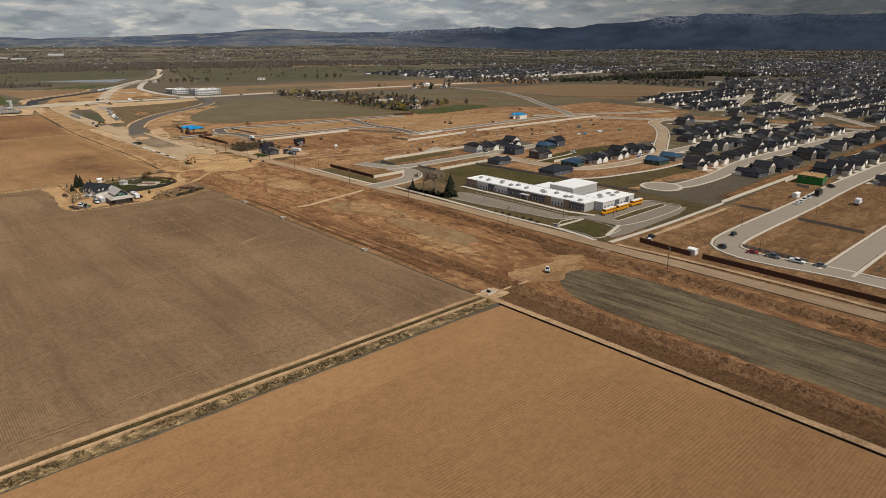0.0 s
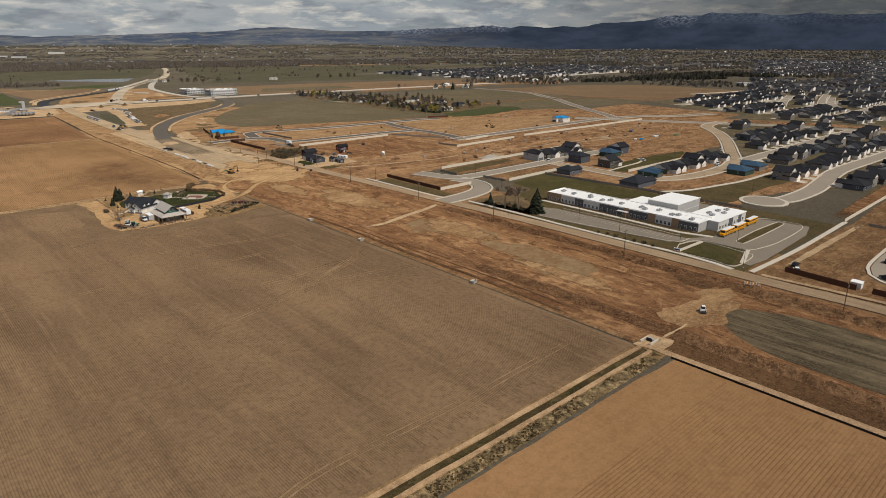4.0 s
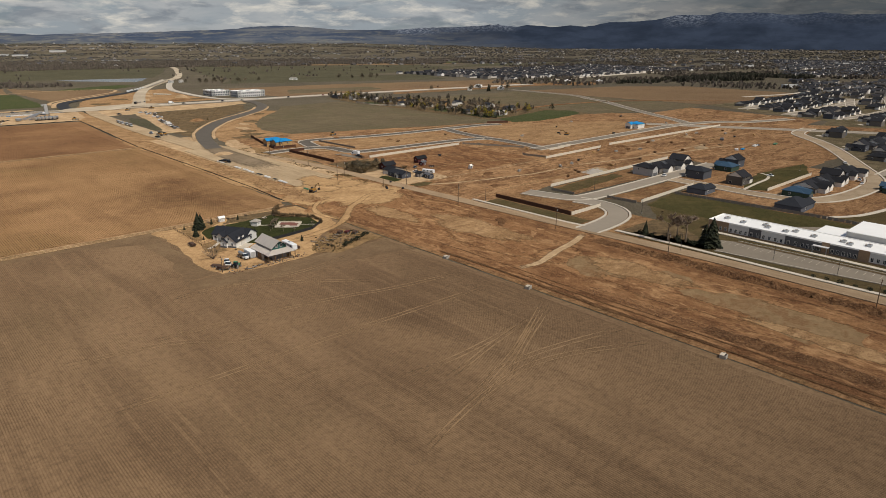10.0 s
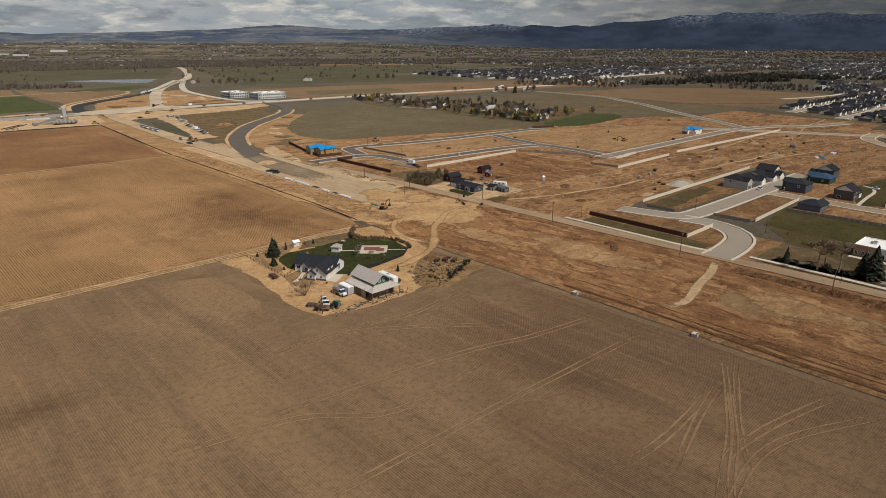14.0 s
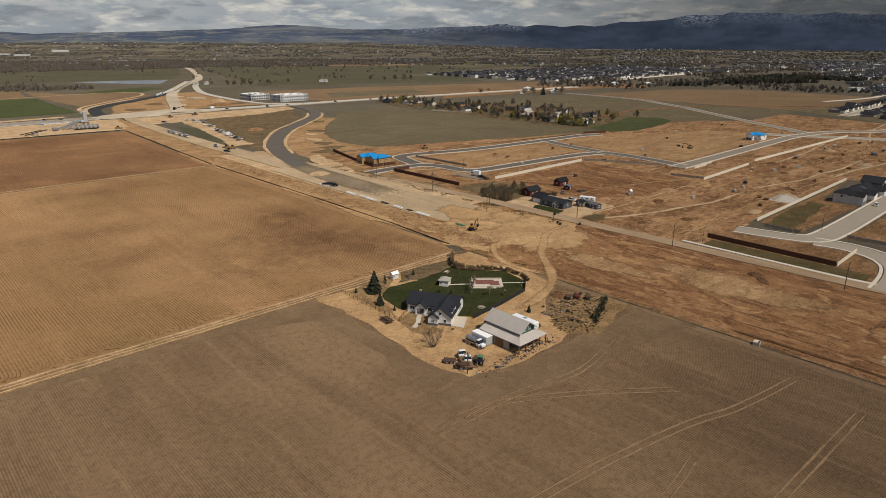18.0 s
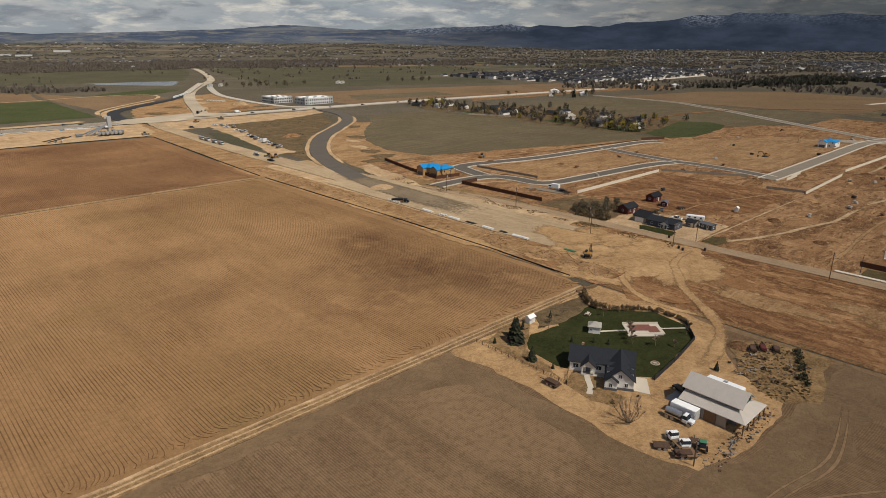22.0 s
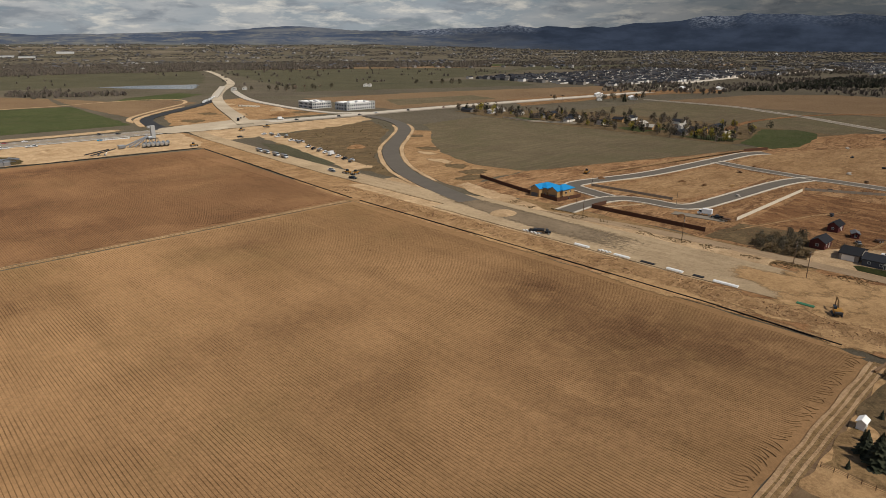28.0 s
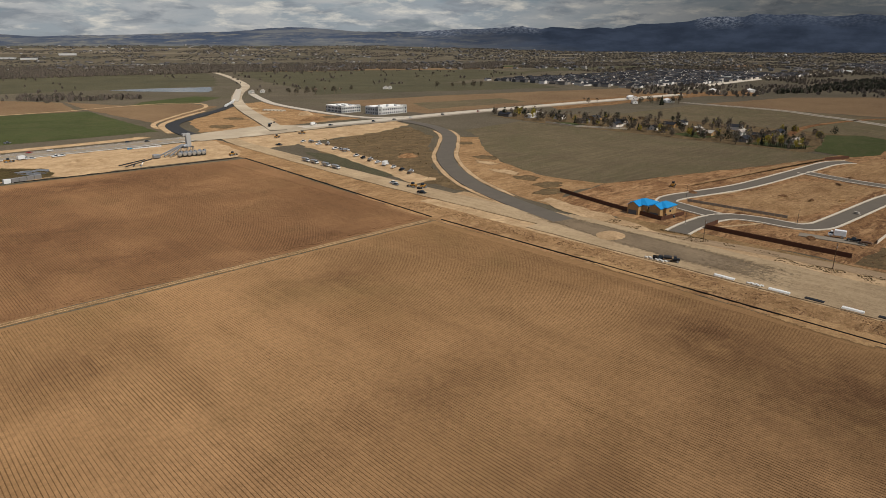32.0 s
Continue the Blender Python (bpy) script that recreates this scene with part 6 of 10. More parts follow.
def build_drives():
    v, f = [], []
    for x, y, turn in DRIVES:
        s = -1 if turn == 0 else 1
        for a, b, c, e in ((-5.5, 0.5, 9, 15.5), (1.5, 3.0, 8, 15)):
            k = len(v)
            v += [(x + a, y + s * c, 0.2), (x + b, y + s * c, 0.2), (x + b, y + s * e, 0.2), (x + a, y + s * e, 0.2)]
            f.append((k, k + 1, k + 2, k + 3))
    tagged(mesh("driveways", v, f, M_CONC), "pale concrete driveways before suburban houses", "driveway", "", "structure")


build_drives()


# ---- plants ----
def bare_tree(h, seed, label, spread=0.55):
    """A leafless tree: tapered trunk and limbs, and a haze of fine twigs."""
    rnd = random.Random(seed)
    t = thing("bare_tree", 0, 0, 0, 0, label, "tree")
    bm, twigs, tw_f = bmesh.new(), [], []
    beam(bm, (0, 0, -0.1), (0, 0, h * 0.28), h * 0.024, 8, h * 0.018)
    part("trunk", bm, M_BARK, t)
    bm = bmesh.new()

    def grow(p, d, length, r, depth):
        q = p + d * length
        beam(bm, p, q, r, 4 if depth < 2 else 3, r * 0.6)
        if depth >= 3:
            for _ in range(34):
                e = (d + Vector((rnd.uniform(-1, 1), rnd.uniform(-1, 1), rnd.uniform(-0.4, 0.9))) * 0.8).normalized()
                a = p.lerp(q, rnd.random())
                b = a + e * length * rnd.uniform(0.5, 1.1)
                s = e.cross(Vector((rnd.random(), rnd.random(), rnd.random()))).normalized() * h * 0.0055
                k = len(twigs)
                twigs.extend([a - s, a + s, b])
                tw_f.append((k, k + 1, k + 2))
            return
        for _ in range(3 if depth else 5):
            e = (d + Vector((rnd.uniform(-1, 1), rnd.uniform(-1, 1), rnd.uniform(-0.15, 0.6))) * spread * (1.5 if depth == 0 else 1.1)).normalized()
            grow(p.lerp(q, rnd.uniform(0.55, 1.0)), e, length * rnd.uniform(0.62, 0.85), r * 0.58, depth + 1)

    grow(Vector((0, 0, h * 0.24)), Vector((0, 0, 1)), h * 0.22, h * 0.018, 0)
    part("branchwork", bm, M_BARK, t)
    mesh("crown", twigs, tw_f, M_TWIG, t)
    return t


def spreading_shrub(h, seed, label):
    """A leafless shrub-like tree: many slender stems fanning out from the base, with fine twigs."""
    rnd = random.Random(seed)
    t = thing("bare_tree", 0, 0, 0, 0, label, "tree")
    bm, v, f = bmesh.new(), [], []
    for k in range(22):
        a = rnd.random() * 6.283
        r = h * rnd.uniform(0.1, 0.75)
        p, q = Vector((rnd.uniform(-0.2, 0.2), rnd.uniform(-0.2, 0.2), -0.1)), Vector((math.cos(a) * r, math.sin(a) * r, h * rnd.uniform(0.6, 1.0)))
        m = p.lerp(q, 0.5) + Vector((math.cos(a), math.sin(a), -0.4)) * h * 0.05
        beam(bm, p, m, 0.07, 4, 0.05)
        beam(bm, m, q, 0.05, 4, 0.015)
        for _ in range(26):
            u = rnd.uniform(0.25, 1.0)
            b = m.lerp(q, u)
            e = ((q - m).normalized() + Vector((rnd.uniform(-1, 1), rnd.uniform(-1, 1), rnd.uniform(-0.2, 1))) * 0.7).normalized()
            w = e.cross(Vector((rnd.random(), rnd.random(), rnd.random()))).normalized() * 0.035
            i = len(v)
            v += [b - w, b + w, b + e * h * rnd.uniform(0.1, 0.25)]
            f.append((i, i + 1, i + 2))
    part("branchwork", bm, M_BARK, t)
    mesh("crown", v, f, M_TWIG, t)
    return t


def conifer(h, seed, label, wide=0.28):
    rnd = random.Random(seed)
    t = thing("conifer_tree", 0, 0, 0, 0, label, "tree")
    part("trunk", beam(bmesh.new(), (0, 0, -0.1), (0, 0, h * 0.9), h * 0.02, 6, 0.02), M_BARK, t)
    v, f = [], []
    tiers = 18
    for i in range(tiers):
        u = i / tiers
        z = h * (0.06 + 0.9 * u)
        r = h * wide * (1 - u) ** 0.85 + 0.06 * h * 0.1
        for k in range(17):
            a = rnd.random() * 6.283
            rr = r * rnd.uniform(0.65, 1.12)
            w = rr * rnd.uniform(0.2, 0.34)
            zz = z + rnd.uniform(-0.03, 0.03) * h
            c, s = math.cos(a), math.sin(a)
            n0 = len(v)
            v += [(0.1 * rr * c, 0.1 * rr * s, zz + 0.06 * h), (rr * 0.7 * c - w * s, rr * 0.7 * s + w * c, zz), (rr * c, rr * s, zz - 0.05 * h), (rr * 0.7 * c + w * s, rr * 0.7 * s - w * c, zz), (rr * 0.6 * c, rr * 0.6 * s, zz - 0.07 * h)]
            f += [(n0, n0 + 1, n0 + 2, n0 + 3), (n0 + 1, n0 + 4, n0 + 2), (n0 + 2, n0 + 4, n0 + 3)]
    mesh("crown", v, f, M_CONIFER, t)
    return t


def clump_mesh(rnd, n, rx, ry, rz, z0, size, v, f, ox=0.0, oy=0.0, lobes=5):
    cs = [(rnd.uniform(-0.6, 0.6) * rx, rnd.uniform(-0.6, 0.6) * ry, z0 + rnd.uniform(0.2, 0.8) * rz, rnd.uniform(0.4, 0.65)) for _ in range(lobes)]
    for _ in range(n):
        cx, cy, cz, k = rnd.choice(cs)
        d = Vector((rnd.gauss(0, 1), rnd.gauss(0, 1), rnd.gauss(0, 1))).normalized() * rnd.uniform(0.55, 1.0) * k
        p = Vector((cx + d.x * rx + ox, cy + d.y * ry + oy, max(z0 * 0.6, cz + d.z * rz * 0.6)))
        a = Vector((rnd.gauss(0, 1), rnd.gauss(0, 1), rnd.gauss(0, 1))).normalized() * size * rnd.uniform(0.6, 1.3)
        b = a.cross(Vector((rnd.gauss(0, 1), rnd.gauss(0, 1), rnd.gauss(0, 1)))).normalized() * size * rnd.uniform(0.5, 1.0)
        i = len(v)
        v += [p - a, p + b, p + a, p - b]
        f.append((i, i + 1, i + 2, i + 3))


def leafy_tree(h, seed, material, label, name="leafy_tree"):
    rnd = random.Random(seed)
    t = thing(name, 0, 0, 0, 0, label, "tree")
    bm = bmesh.new()
    beam(bm, (0, 0, -0.1), (0, 0, h * 0.45), h * 0.03, 7, h * 0.02)
    part("trunk", bm, M_BARK, t)
    bm = bmesh.new()
    for _ in range(6):
        a = rnd.random() * 6.28
        beam(bm, (0, 0, h * 0.35), (math.cos(a) * h * 0.25, math.sin(a) * h * 0.25, h * 0.75), h * 0.012, 4, h * 0.004)
    part("branchwork", bm, M_BARK, t)
    v, f = [], []
    clump_mesh(rnd, 420, h * 0.42, h * 0.42, h * 0.8, h * 0.24, h * 0.045, v, f, lobes=8)
    mesh("crown", v, f, material, t)
    return t


def bush(r, seed, material, label, h=None):
    rnd = random.Random(seed)
    t = thing("bush", 0, 0, 0, 0, label, "bush")
    v, f = [], []
    clump_mesh(rnd, 130, r, r, h or r * 1.2, 0.1, r * 0.16, v, f)
    mesh("foliage", v, f, material, t)
    bm = bmesh.new()
    for _ in range(5):
        a = rnd.random() * 6.28
        beam(bm, (0, 0, -0.05), (math.cos(a) * r * 0.5, math.sin(a) * r * 0.5, r * 0.8), 0.05, 4, 0.02)
    part("stem", bm, M_BARK, t)
    return t


_first = {}


def plant(key, make, x, y, s=1.0, turn=0.0, label="", z=0.1):
    """Place a plant prototype; later ones of the same key are copies."""
    m = pose(x, y, z, 0, 0, turn) @ Matrix.Diagonal((s, s, s, 1))
    if key not in _first:
        _first[key] = make()
        _first[key].matrix_basis = m
        o = _first[key]
    else:
        p = _first[key]
        o = copy_thing(p, m)
        o.matrix_basis = m
    return tagged(o, label)


BARE = "leafless grey-brown tree with fine twigs"
MK = {
    "bareA": lambda: bare_tree(9, 3, BARE), "bareB": lambda: bare_tree(9, 8, BARE), "bareC": lambda: bare_tree(9, 15, BARE, 0.8),
    "bareW": lambda: bare_tree(9, 23, "broad pale leafless tree with a rounded crown", 1.15),
    "shrub": lambda: spreading_shrub(6.0, 5, BARE),
    "conA": lambda: conifer(9, 4, "dark green pointed spruce tree"), "conB": lambda: conifer(9, 9, "tall narrow dark conifer", 0.2), "conW": lambda: conifer(9, 12, "broad dark green pine tree", 0.36),
    "bud": lambda: leafy_tree(7, 5, M_BUD, "rounded tree in yellow-green bud"), "bud2": lambda: leafy_tree(7, 6, M_BUD, "tree in yellow-green spring bud"),
    "brown": lambda: leafy_tree(8, 7, M_BROWNLEAF, "grey-brown tree before leaf"), "brown2": lambda: leafy_tree(8, 17, M_BROWNLEAF, "broad grey-brown tree before leaf"),
    "olive": lambda: leafy_tree(6, 21, M_HEDGE, "small olive-brown garden tree"), "bush": lambda: bush(1.0, 2, M_HEDGE, "small olive garden bush"), "bushd": lambda: bush(1.0, 3, M_CONIFER, "small dark evergreen bush"),
}


def P(key, x, y, s=1.0, label="", turn=None):
    return plant(key, MK[key], x, y, s, (x * 37 + y * 11) % 360 if turn is None else turn, label)


# ---- vehicles ----
def wheels(parent, xs, y, r, w=0.28):
    for x in xs:
        for sy in (-1, 1):
            bm = cyl(bmesh.new(), 0, -w / 2, 0, r, w, 12, "y")
            n0 = len(bm.faces)
            cyl(bm, 0, -w / 2 - 0.02, 0, r * 0.55, w + 0.04, 10, "y")
            bm.faces.ensure_lookup_table()
            for f in bm.faces[n0:]:
                f.material_index = 1
            o = part("wheel", bm, M_TYRE, parent)
            o.data.materials.append(M_STEEL)
            o.location = (x, sy * y, r)


def cabin(bm, x0, x1, y, z0, z1, s0=0.5, s1=0.5):
    solid(bm, [(x0, -y, z0), (x1, -y, z0), (x1, y, z0), (x0, y, z0), (x0 + s0, -y * 0.82, z1), (x1 - s1, -y * 0.82, z1), (x1 - s1, y * 0.82, z1), (x0 + s0, y * 0.82, z1)],
          [(0, 1, 5, 4), (1, 2, 6, 5), (2, 3, 7, 6), (3, 0, 4, 7), (4, 5, 6, 7), (3, 2, 1, 0)])
    return bm


def make_car(paint, label, suv=False):
    c = thing("car", 0, 0, 0, 0, label, "car")
    part("body", box(bmesh.new(), -2.25, -0.9, 0.32, 2.25, 0.9, 0.88, 0.12), paint, c)
    part("glazing", cabin(bmesh.new(), -2.0 if suv else -1.5, 1.0, 0.84, 0.86, 1.45 if not suv else 1.68, 0.35, 0.7), M_GLASS, c)
    part("roof", box(bmesh.new(), -1.6 if suv else -1.1, -0.68, 1.42 if not suv else 1.65, 0.3, 0.68, 1.5 if not suv else 1.74), paint, c)
    wheels(c, (-1.4, 1.4), 0.8, 0.33, 0.22)
    return c


def make_pickup(paint, label):
    c = thing("pickup_truck", 0, 0, 0, 0, label, "pickup truck")
    part("body", box(bmesh.new(), -2.8, -0.98, 0.45, 2.8, 0.98, 1.0, 0.1), paint, c)
    part("cab", cabin(bmesh.new(), -0.9, 1.5, 0.92, 0.98, 1.85, 0.2, 0.7), M_GLASS, c)
    part("roof", box(bmesh.new(), -0.7, -0.76, 1.82, 0.75, 0.76, 1.92), paint, c)
    bm = bmesh.new()
    for s in (-1, 1):
        box(bm, -2.8, s * 0.98, 1.0, -0.95, s * 0.86, 1.35)
    box(bm, -2.8, -0.98, 1.0, -2.68, 0.98, 1.35)
    part("bed", bm, paint, c)
    wheels(c, (-1.7, 1.8), 0.88, 0.4, 0.26)
    return c


def make_box_truck(paint, label, length=7.0, height=3.3, body=None):
    c = thing("box_truck", 0, 0, 0, 0, label, "truck")
    part("chassis", box(bmesh.new(), -length / 2, -0.5, 0.55, length / 2, 0.5, 0.8), M_DARKSTEEL, c)
    part("cargo_box", box(bmesh.new(), -length / 2, -1.2, 0.85, length / 2 - 2.3, 1.2, height, 0.05), body or paint, c)
    part("cab", box(bmesh.new(), length / 2 - 2.1, -1.1, 0.5, length / 2, 1.1, 1.5, 0.12), paint, c)
    part("windscreen", cabin(bmesh.new(), length / 2 - 2.05, length / 2 - 0.3, 1.05, 1.5, 2.4, 0.1, 0.5), M_GLASS, c)
    part("cab_roof", box(bmesh.new(), length / 2 - 1.95, -0.86, 2.36, length / 2 - 0.8, 0.86, 2.48), paint, c)
    wheels(c, (-length / 2 + 1.2, length / 2 - 1.1), 1.0, 0.5, 0.3)
    return c


def make_mixer(label):
    """A truck with a tapered drum or hopper body."""
    c = thing("dump_truck", 0, 0, 0, 0, label, "truck")
    part("chassis", box(bmesh.new(), -4, -0.5, 0.6, 4, 0.5, 0.9), M_DARKSTEEL, c)
    bm = bmesh.new()
    solid(bm, [(-4.2, -1.2, 1.4), (1.6, -1.2, 1.0), (1.6, 1.2, 1.0), (-4.2, 1.2, 1.4), (-4.6, -1.25, 2.6), (1.9, -1.25, 2.7), (1.9, 1.25, 2.7), (-4.6, 1.25, 2.6)],
          [(0, 1, 5, 4), (1, 2, 6, 5), (2, 3, 7, 6), (3, 0, 4, 7), (4, 5, 6, 7), (3, 2, 1, 0)])
    part("hopper", bm, M_STEEL, c)
    part("cab", box(bmesh.new(), 2.1, -1.15, 0.7, 4.2, 1.15, 1.7, 0.12), M_PAINT_WHITE, c)
    part("windscreen", cabin(bmesh.new(), 2.15, 3.6, 1.1, 1.7, 2.6, 0.1, 0.4), M_GLASS, c)
    part("cab_roof", box(bmesh.new(), 2.25, -0.9, 2.56, 3.2, 0.9, 2.7), M_PAINT_WHITE, c)
    wheels(c, (-3.0, -1.6, 3.2), 1.05, 0.52, 0.34)
    return c


def make_bus(label):
    c = thing("school_bus", 0, 0, 0, 0, label, "bus", "school buses")
    part("body", box(bmesh.new(), -5.5, -1.2, 0.6, 3.9, 1.2, 3.0, 0.2), M_BUS, c)
    part("roof", box(bmesh.new(), -5.4, -1.05, 3.0, 3.8, 1.05, 3.12, 0.04), M_PAINT_WHITE, c)
    part("hood", box(bmesh.new(), 3.9, -1.05, 0.6, 5.3, 1.05, 1.7, 0.15), M_BUS, c)
    part("windscreen", box(bmesh.new(), 3.86, -1.0, 1.8, 3.95, 1.0, 2.7), M_GLASS, c)
    for k in range(10):
        for s in (-1, 1):
            o = part("side_window", box(bmesh.new(), -0.36, -0.02, -0.32, 0.36, 0.02, 0.32), M_GLASS, c)
            o.location = (-4.9 + k * 0.9, s * 1.2, 2.3)
    for z in (1.1, 1.5):
        for s in (-1, 1):
            o = part("black_rail", box(bmesh.new(), -4.6, -0.02, -0.04, 4.6, 0.02, 0.04), M_BLACK, c)
            o.location = (-0.8, s * 1.21, z)
    wheels(c, (-3.4, 4.3), 1.05, 0.5, 0.3)
    return c


def make_flatbed(paint, label, length=7.0, load=None):
    c = thing("flatbed_truck", 0, 0, 0, 0, label, "truck")
    part("chassis", box(bmesh.new(), -length / 2, -0.45, 0.6, length / 2, 0.45, 0.85), M_DARKSTEEL, c)
    part("deck", box(bmesh.new(), -length / 2, -1.2, 0.9, length / 2 - 2.8, 1.2, 1.05), M_WOOD, c)
    if load:
        part("tank", cyl(bmesh.new(), -length / 2 + 0.2, 0, 1.75, 0.75, length - 3.4, 12, "x"), load, c)
    part("cab", box(bmesh.new(), length / 2 - 2.5, -1.05, 0.6, length / 2 - 1.2, 1.05, 1.5, 0.1), paint, c)
    part("windscreen", cabin(bmesh.new(), length / 2 - 2.45, length / 2 - 1.15, 1.0, 1.5, 2.35, 0.08, 0.35), M_GLASS, c)
    part("cab_roof", box(bmesh.new(), length / 2 - 2.4, -0.84, 2.3, length / 2 - 1.55, 0.84, 2.42), paint, c)
    part("hood", box(bmesh.new(), length / 2 - 1.2, -0.8, 0.6, length / 2, 0.8, 1.5, 0.15), paint, c)
    wheels(c, (-length / 2 + 0.9, -length / 2 + 2.2, length / 2 - 0.8), 1.0, 0.5, 0.3)
    return c


def make_excavator(label):
    c = thing("excavator", 0, 0, 0, 0, label, "excavator")
    for s in (-1, 1):
        bm = box(bmesh.new(), -2.0, s * 1.25 - 0.3, 0.05, 2.0, s * 1.25 + 0.3, 0.85, 0.25)
        part("track", bm, M_DARKSTEEL, c)
    part("turntable", cyl(bmesh.new(), 0, 0, 0.8, 0.8, 0.3, 14), M_DARKSTEEL, c)
    part("house", box(bmesh.new(), -2.2, -1.3, 1.1, 1.0, 1.3, 2.2, 0.1), M_YELLOW, c)
    part("cab", box(bmesh.new(), -0.6, 0.35, 2.2, 1.0, 1.25, 3.0, 0.08), M_GLASS, c)
    part("counterweight", box(bmesh.new(), -2.7, -1.25, 1.1, -2.2, 1.25, 2.0, 0.15), M_DARKSTEEL, c)
    part("boom", beam(beam(bmesh.new(), (0.8, -0.3, 1.8), (2.8, -0.3, 4.1), 0.26, 6), (2.8, -0.3, 4.1), (5.6, -0.3, 4.2), 0.23, 6), M_YELLOW_WORN, c)
    part("stick", beam(bmesh.new(), (5.6, -0.3, 4.4), (5.9, -0.3, 1.4), 0.18, 6), M_YELLOW_WORN, c)
    part("bucket", box(bmesh.new(), 5.2, -0.9, 0.2, 6.2, 0.3, 1.4, 0.2), M_DARKSTEEL, c)
    return c


def make_loader(label, paint=None):
    c = thing("wheel_loader", 0, 0, 0, 0, label, "loader")
    part("body", box(bmesh.new(), -2.8, -1.0, 0.9, 1.0, 1.0, 2.0, 0.15), paint or M_YELLOW, c)
    part("cab", box(bmesh.new(), -0.9, -0.8, 2.0, 0.7, 0.8, 3.2, 0.1), M_GLASS, c)
    part("arm", box(bmesh.new(), 1.0, -0.7, 1.0, 3.0, 0.7, 1.4, 0.1), paint or M_YELLOW, c)
    part("bucket", box(bmesh.new(), 2.9, -1.3, 0.2, 3.8, 1.3, 1.2, 0.15), M_DARKSTEEL, c)
    wheels(c, (-1.8, 1.5), 1.1, 0.75, 0.5)
    return c


def make_trailer(label, length=6.0, rails=True, load=None):
    c = thing("flat_trailer", 0, 0, 0, 0, label, "trailer")
    part("deck", box(bmesh.new(), -length / 2, -1.2, 0.7, length / 2, 1.2, 0.85), M_RUST, c)
    if load:
        part("load", box(bmesh.new(), -length / 2 + 0.4, -0.9, 0.85, length / 2 - 0.6, 0.9, 1.35, 0.1), load, c)
    part("drawbar", beam(bmesh.new(), (length / 2, 0, 0.7), (length / 2 + 1.6, 0, 0.5), 0.1), M_DARKSTEEL, c)
    wheels(c, (-0.6, 0.6), 1.05, 0.38, 0.22)
    return c


_veh = {}


def V(key, make, x, y, turn, label="", z=0.4):
    m = pose(x, y, z, 0, 0, turn)
    if key not in _veh:
        _veh[key] = make()
        o = _veh[key]
        o.matrix_basis = m
    else:
        o = copy_thing(_veh[key], m)
    return tagged(o, label)


CARS = {
    "car_white": lambda: make_car(M_PAINT_WHITE, "small white car on a street"), "car_black": lambda: make_car(M_PAINT_BLACK, "small black car on a street"), "car_red": lambda: make_car(M_PAINT_RED, "small dark red car"),
    "car_grey": lambda: make_car(M_PAINT_GREY, "small grey car on a street"), "suv_black": lambda: make_car(M_PAINT_BLACK, "tall black utility car", True), "suv_white": lambda: make_car(M_PAINT_WHITE, "tall white utility car", True),
    "pick_white": lambda: make_pickup(M_PAINT_WHITE, "white pickup truck, parked"), "pick_black": lambda: make_pickup(M_PAINT_BLACK, "black pickup truck, parked"), "pick_grey": lambda: make_pickup(M_PAINT_GREY, "grey pickup truck, parked"),
    "box_white": lambda: make_box_truck(M_PAINT_WHITE, "white box truck, parked"), "box_black": lambda: make_box_truck(M_PAINT_BLACK, "long black box truck", 9.0, 3.6), "mixer": lambda: make_mixer("white dump truck with steel hopper"),
    "bus": lambda: make_bus("yellow school bus with white roof, parked"), "flat_white": lambda: make_flatbed(M_PAINT_WHITE, "white flatbed truck with a silver tank", 7.0, M_STEEL), "flat_blue": lambda: make_flatbed(M_PAINT_BLACK, "dark truck with a tank", 6.5, M_DARKSTEEL),
    "old_truck": lambda: make_flatbed(M_PAINT_WHITE, "old white farm truck", 6.0), "excavator": lambda: make_excavator("yellow excavator with raised boom"), "loader": lambda: make_loader("yellow wheel loader with bucket"),
    "trailer": lambda: make_trailer("rusty flat steel trailer", 3.4), "trailer_l": lambda: make_trailer("rusty flat trailer loaded with scrap", 4.6, True, M_RUST),
}


def C(key, x, y, turn, label="", z=0.45):
    return V(key, CARS[key], x, y, turn, label, z)


# ---- poles ----
def make_pole():
    t = thing("utility_pole", 0, 0, 0, 0, "weathered wooden utility pole with crossarm", "utility pole", "utility poles")
    part("pole", cyl(bmesh.new(), 0, 0, -0.2, 0.17, 11.2, 8, "z", 0.11), M_POLE, t)
    part("crossarm", box(bmesh.new(), -1.2, -0.07, 10.2, 1.2, 0.07, 10.36), M_POLE, t)
    for x in (-1.1, -0.4, 0.4, 1.1):
        o = part("insulator", cyl(bmesh.new(), 0, 0, 0, 0.05, 0.22, 6), M_CONC_GREY, t)
        o.location = (x, 0, 10.36)
    part("transformer", cyl(bmesh.new(), 0.36, 0, 8.6, 0.22, 0.8, 10), M_STEEL, t)
    return t


def make_lamp():
    t = thing("street_lamp", 0, 0, 0, 0, "slim dark street lamp post", "street lamp", "street lamps")
    part("post", cyl(bmesh.new(), 0, 0, -0.2, 0.1, 7.6, 8, "z", 0.06), M_DARKSTEEL, t)
    part("arm", beam(bmesh.new(), (0, 0, 7.3), (1.3, 0, 7.5), 0.045), M_DARKSTEEL, t)
    part("lamp_head", box(bmesh.new(), 1.0, -0.14, 7.45, 1.7, 0.14, 7.57, 0.03), M_DARKSTEEL, t)
    part("base", cyl(bmesh.new(), 0, 0, 0, 0.25, 0.5, 10), M_CONC_GREY, t)
    return t


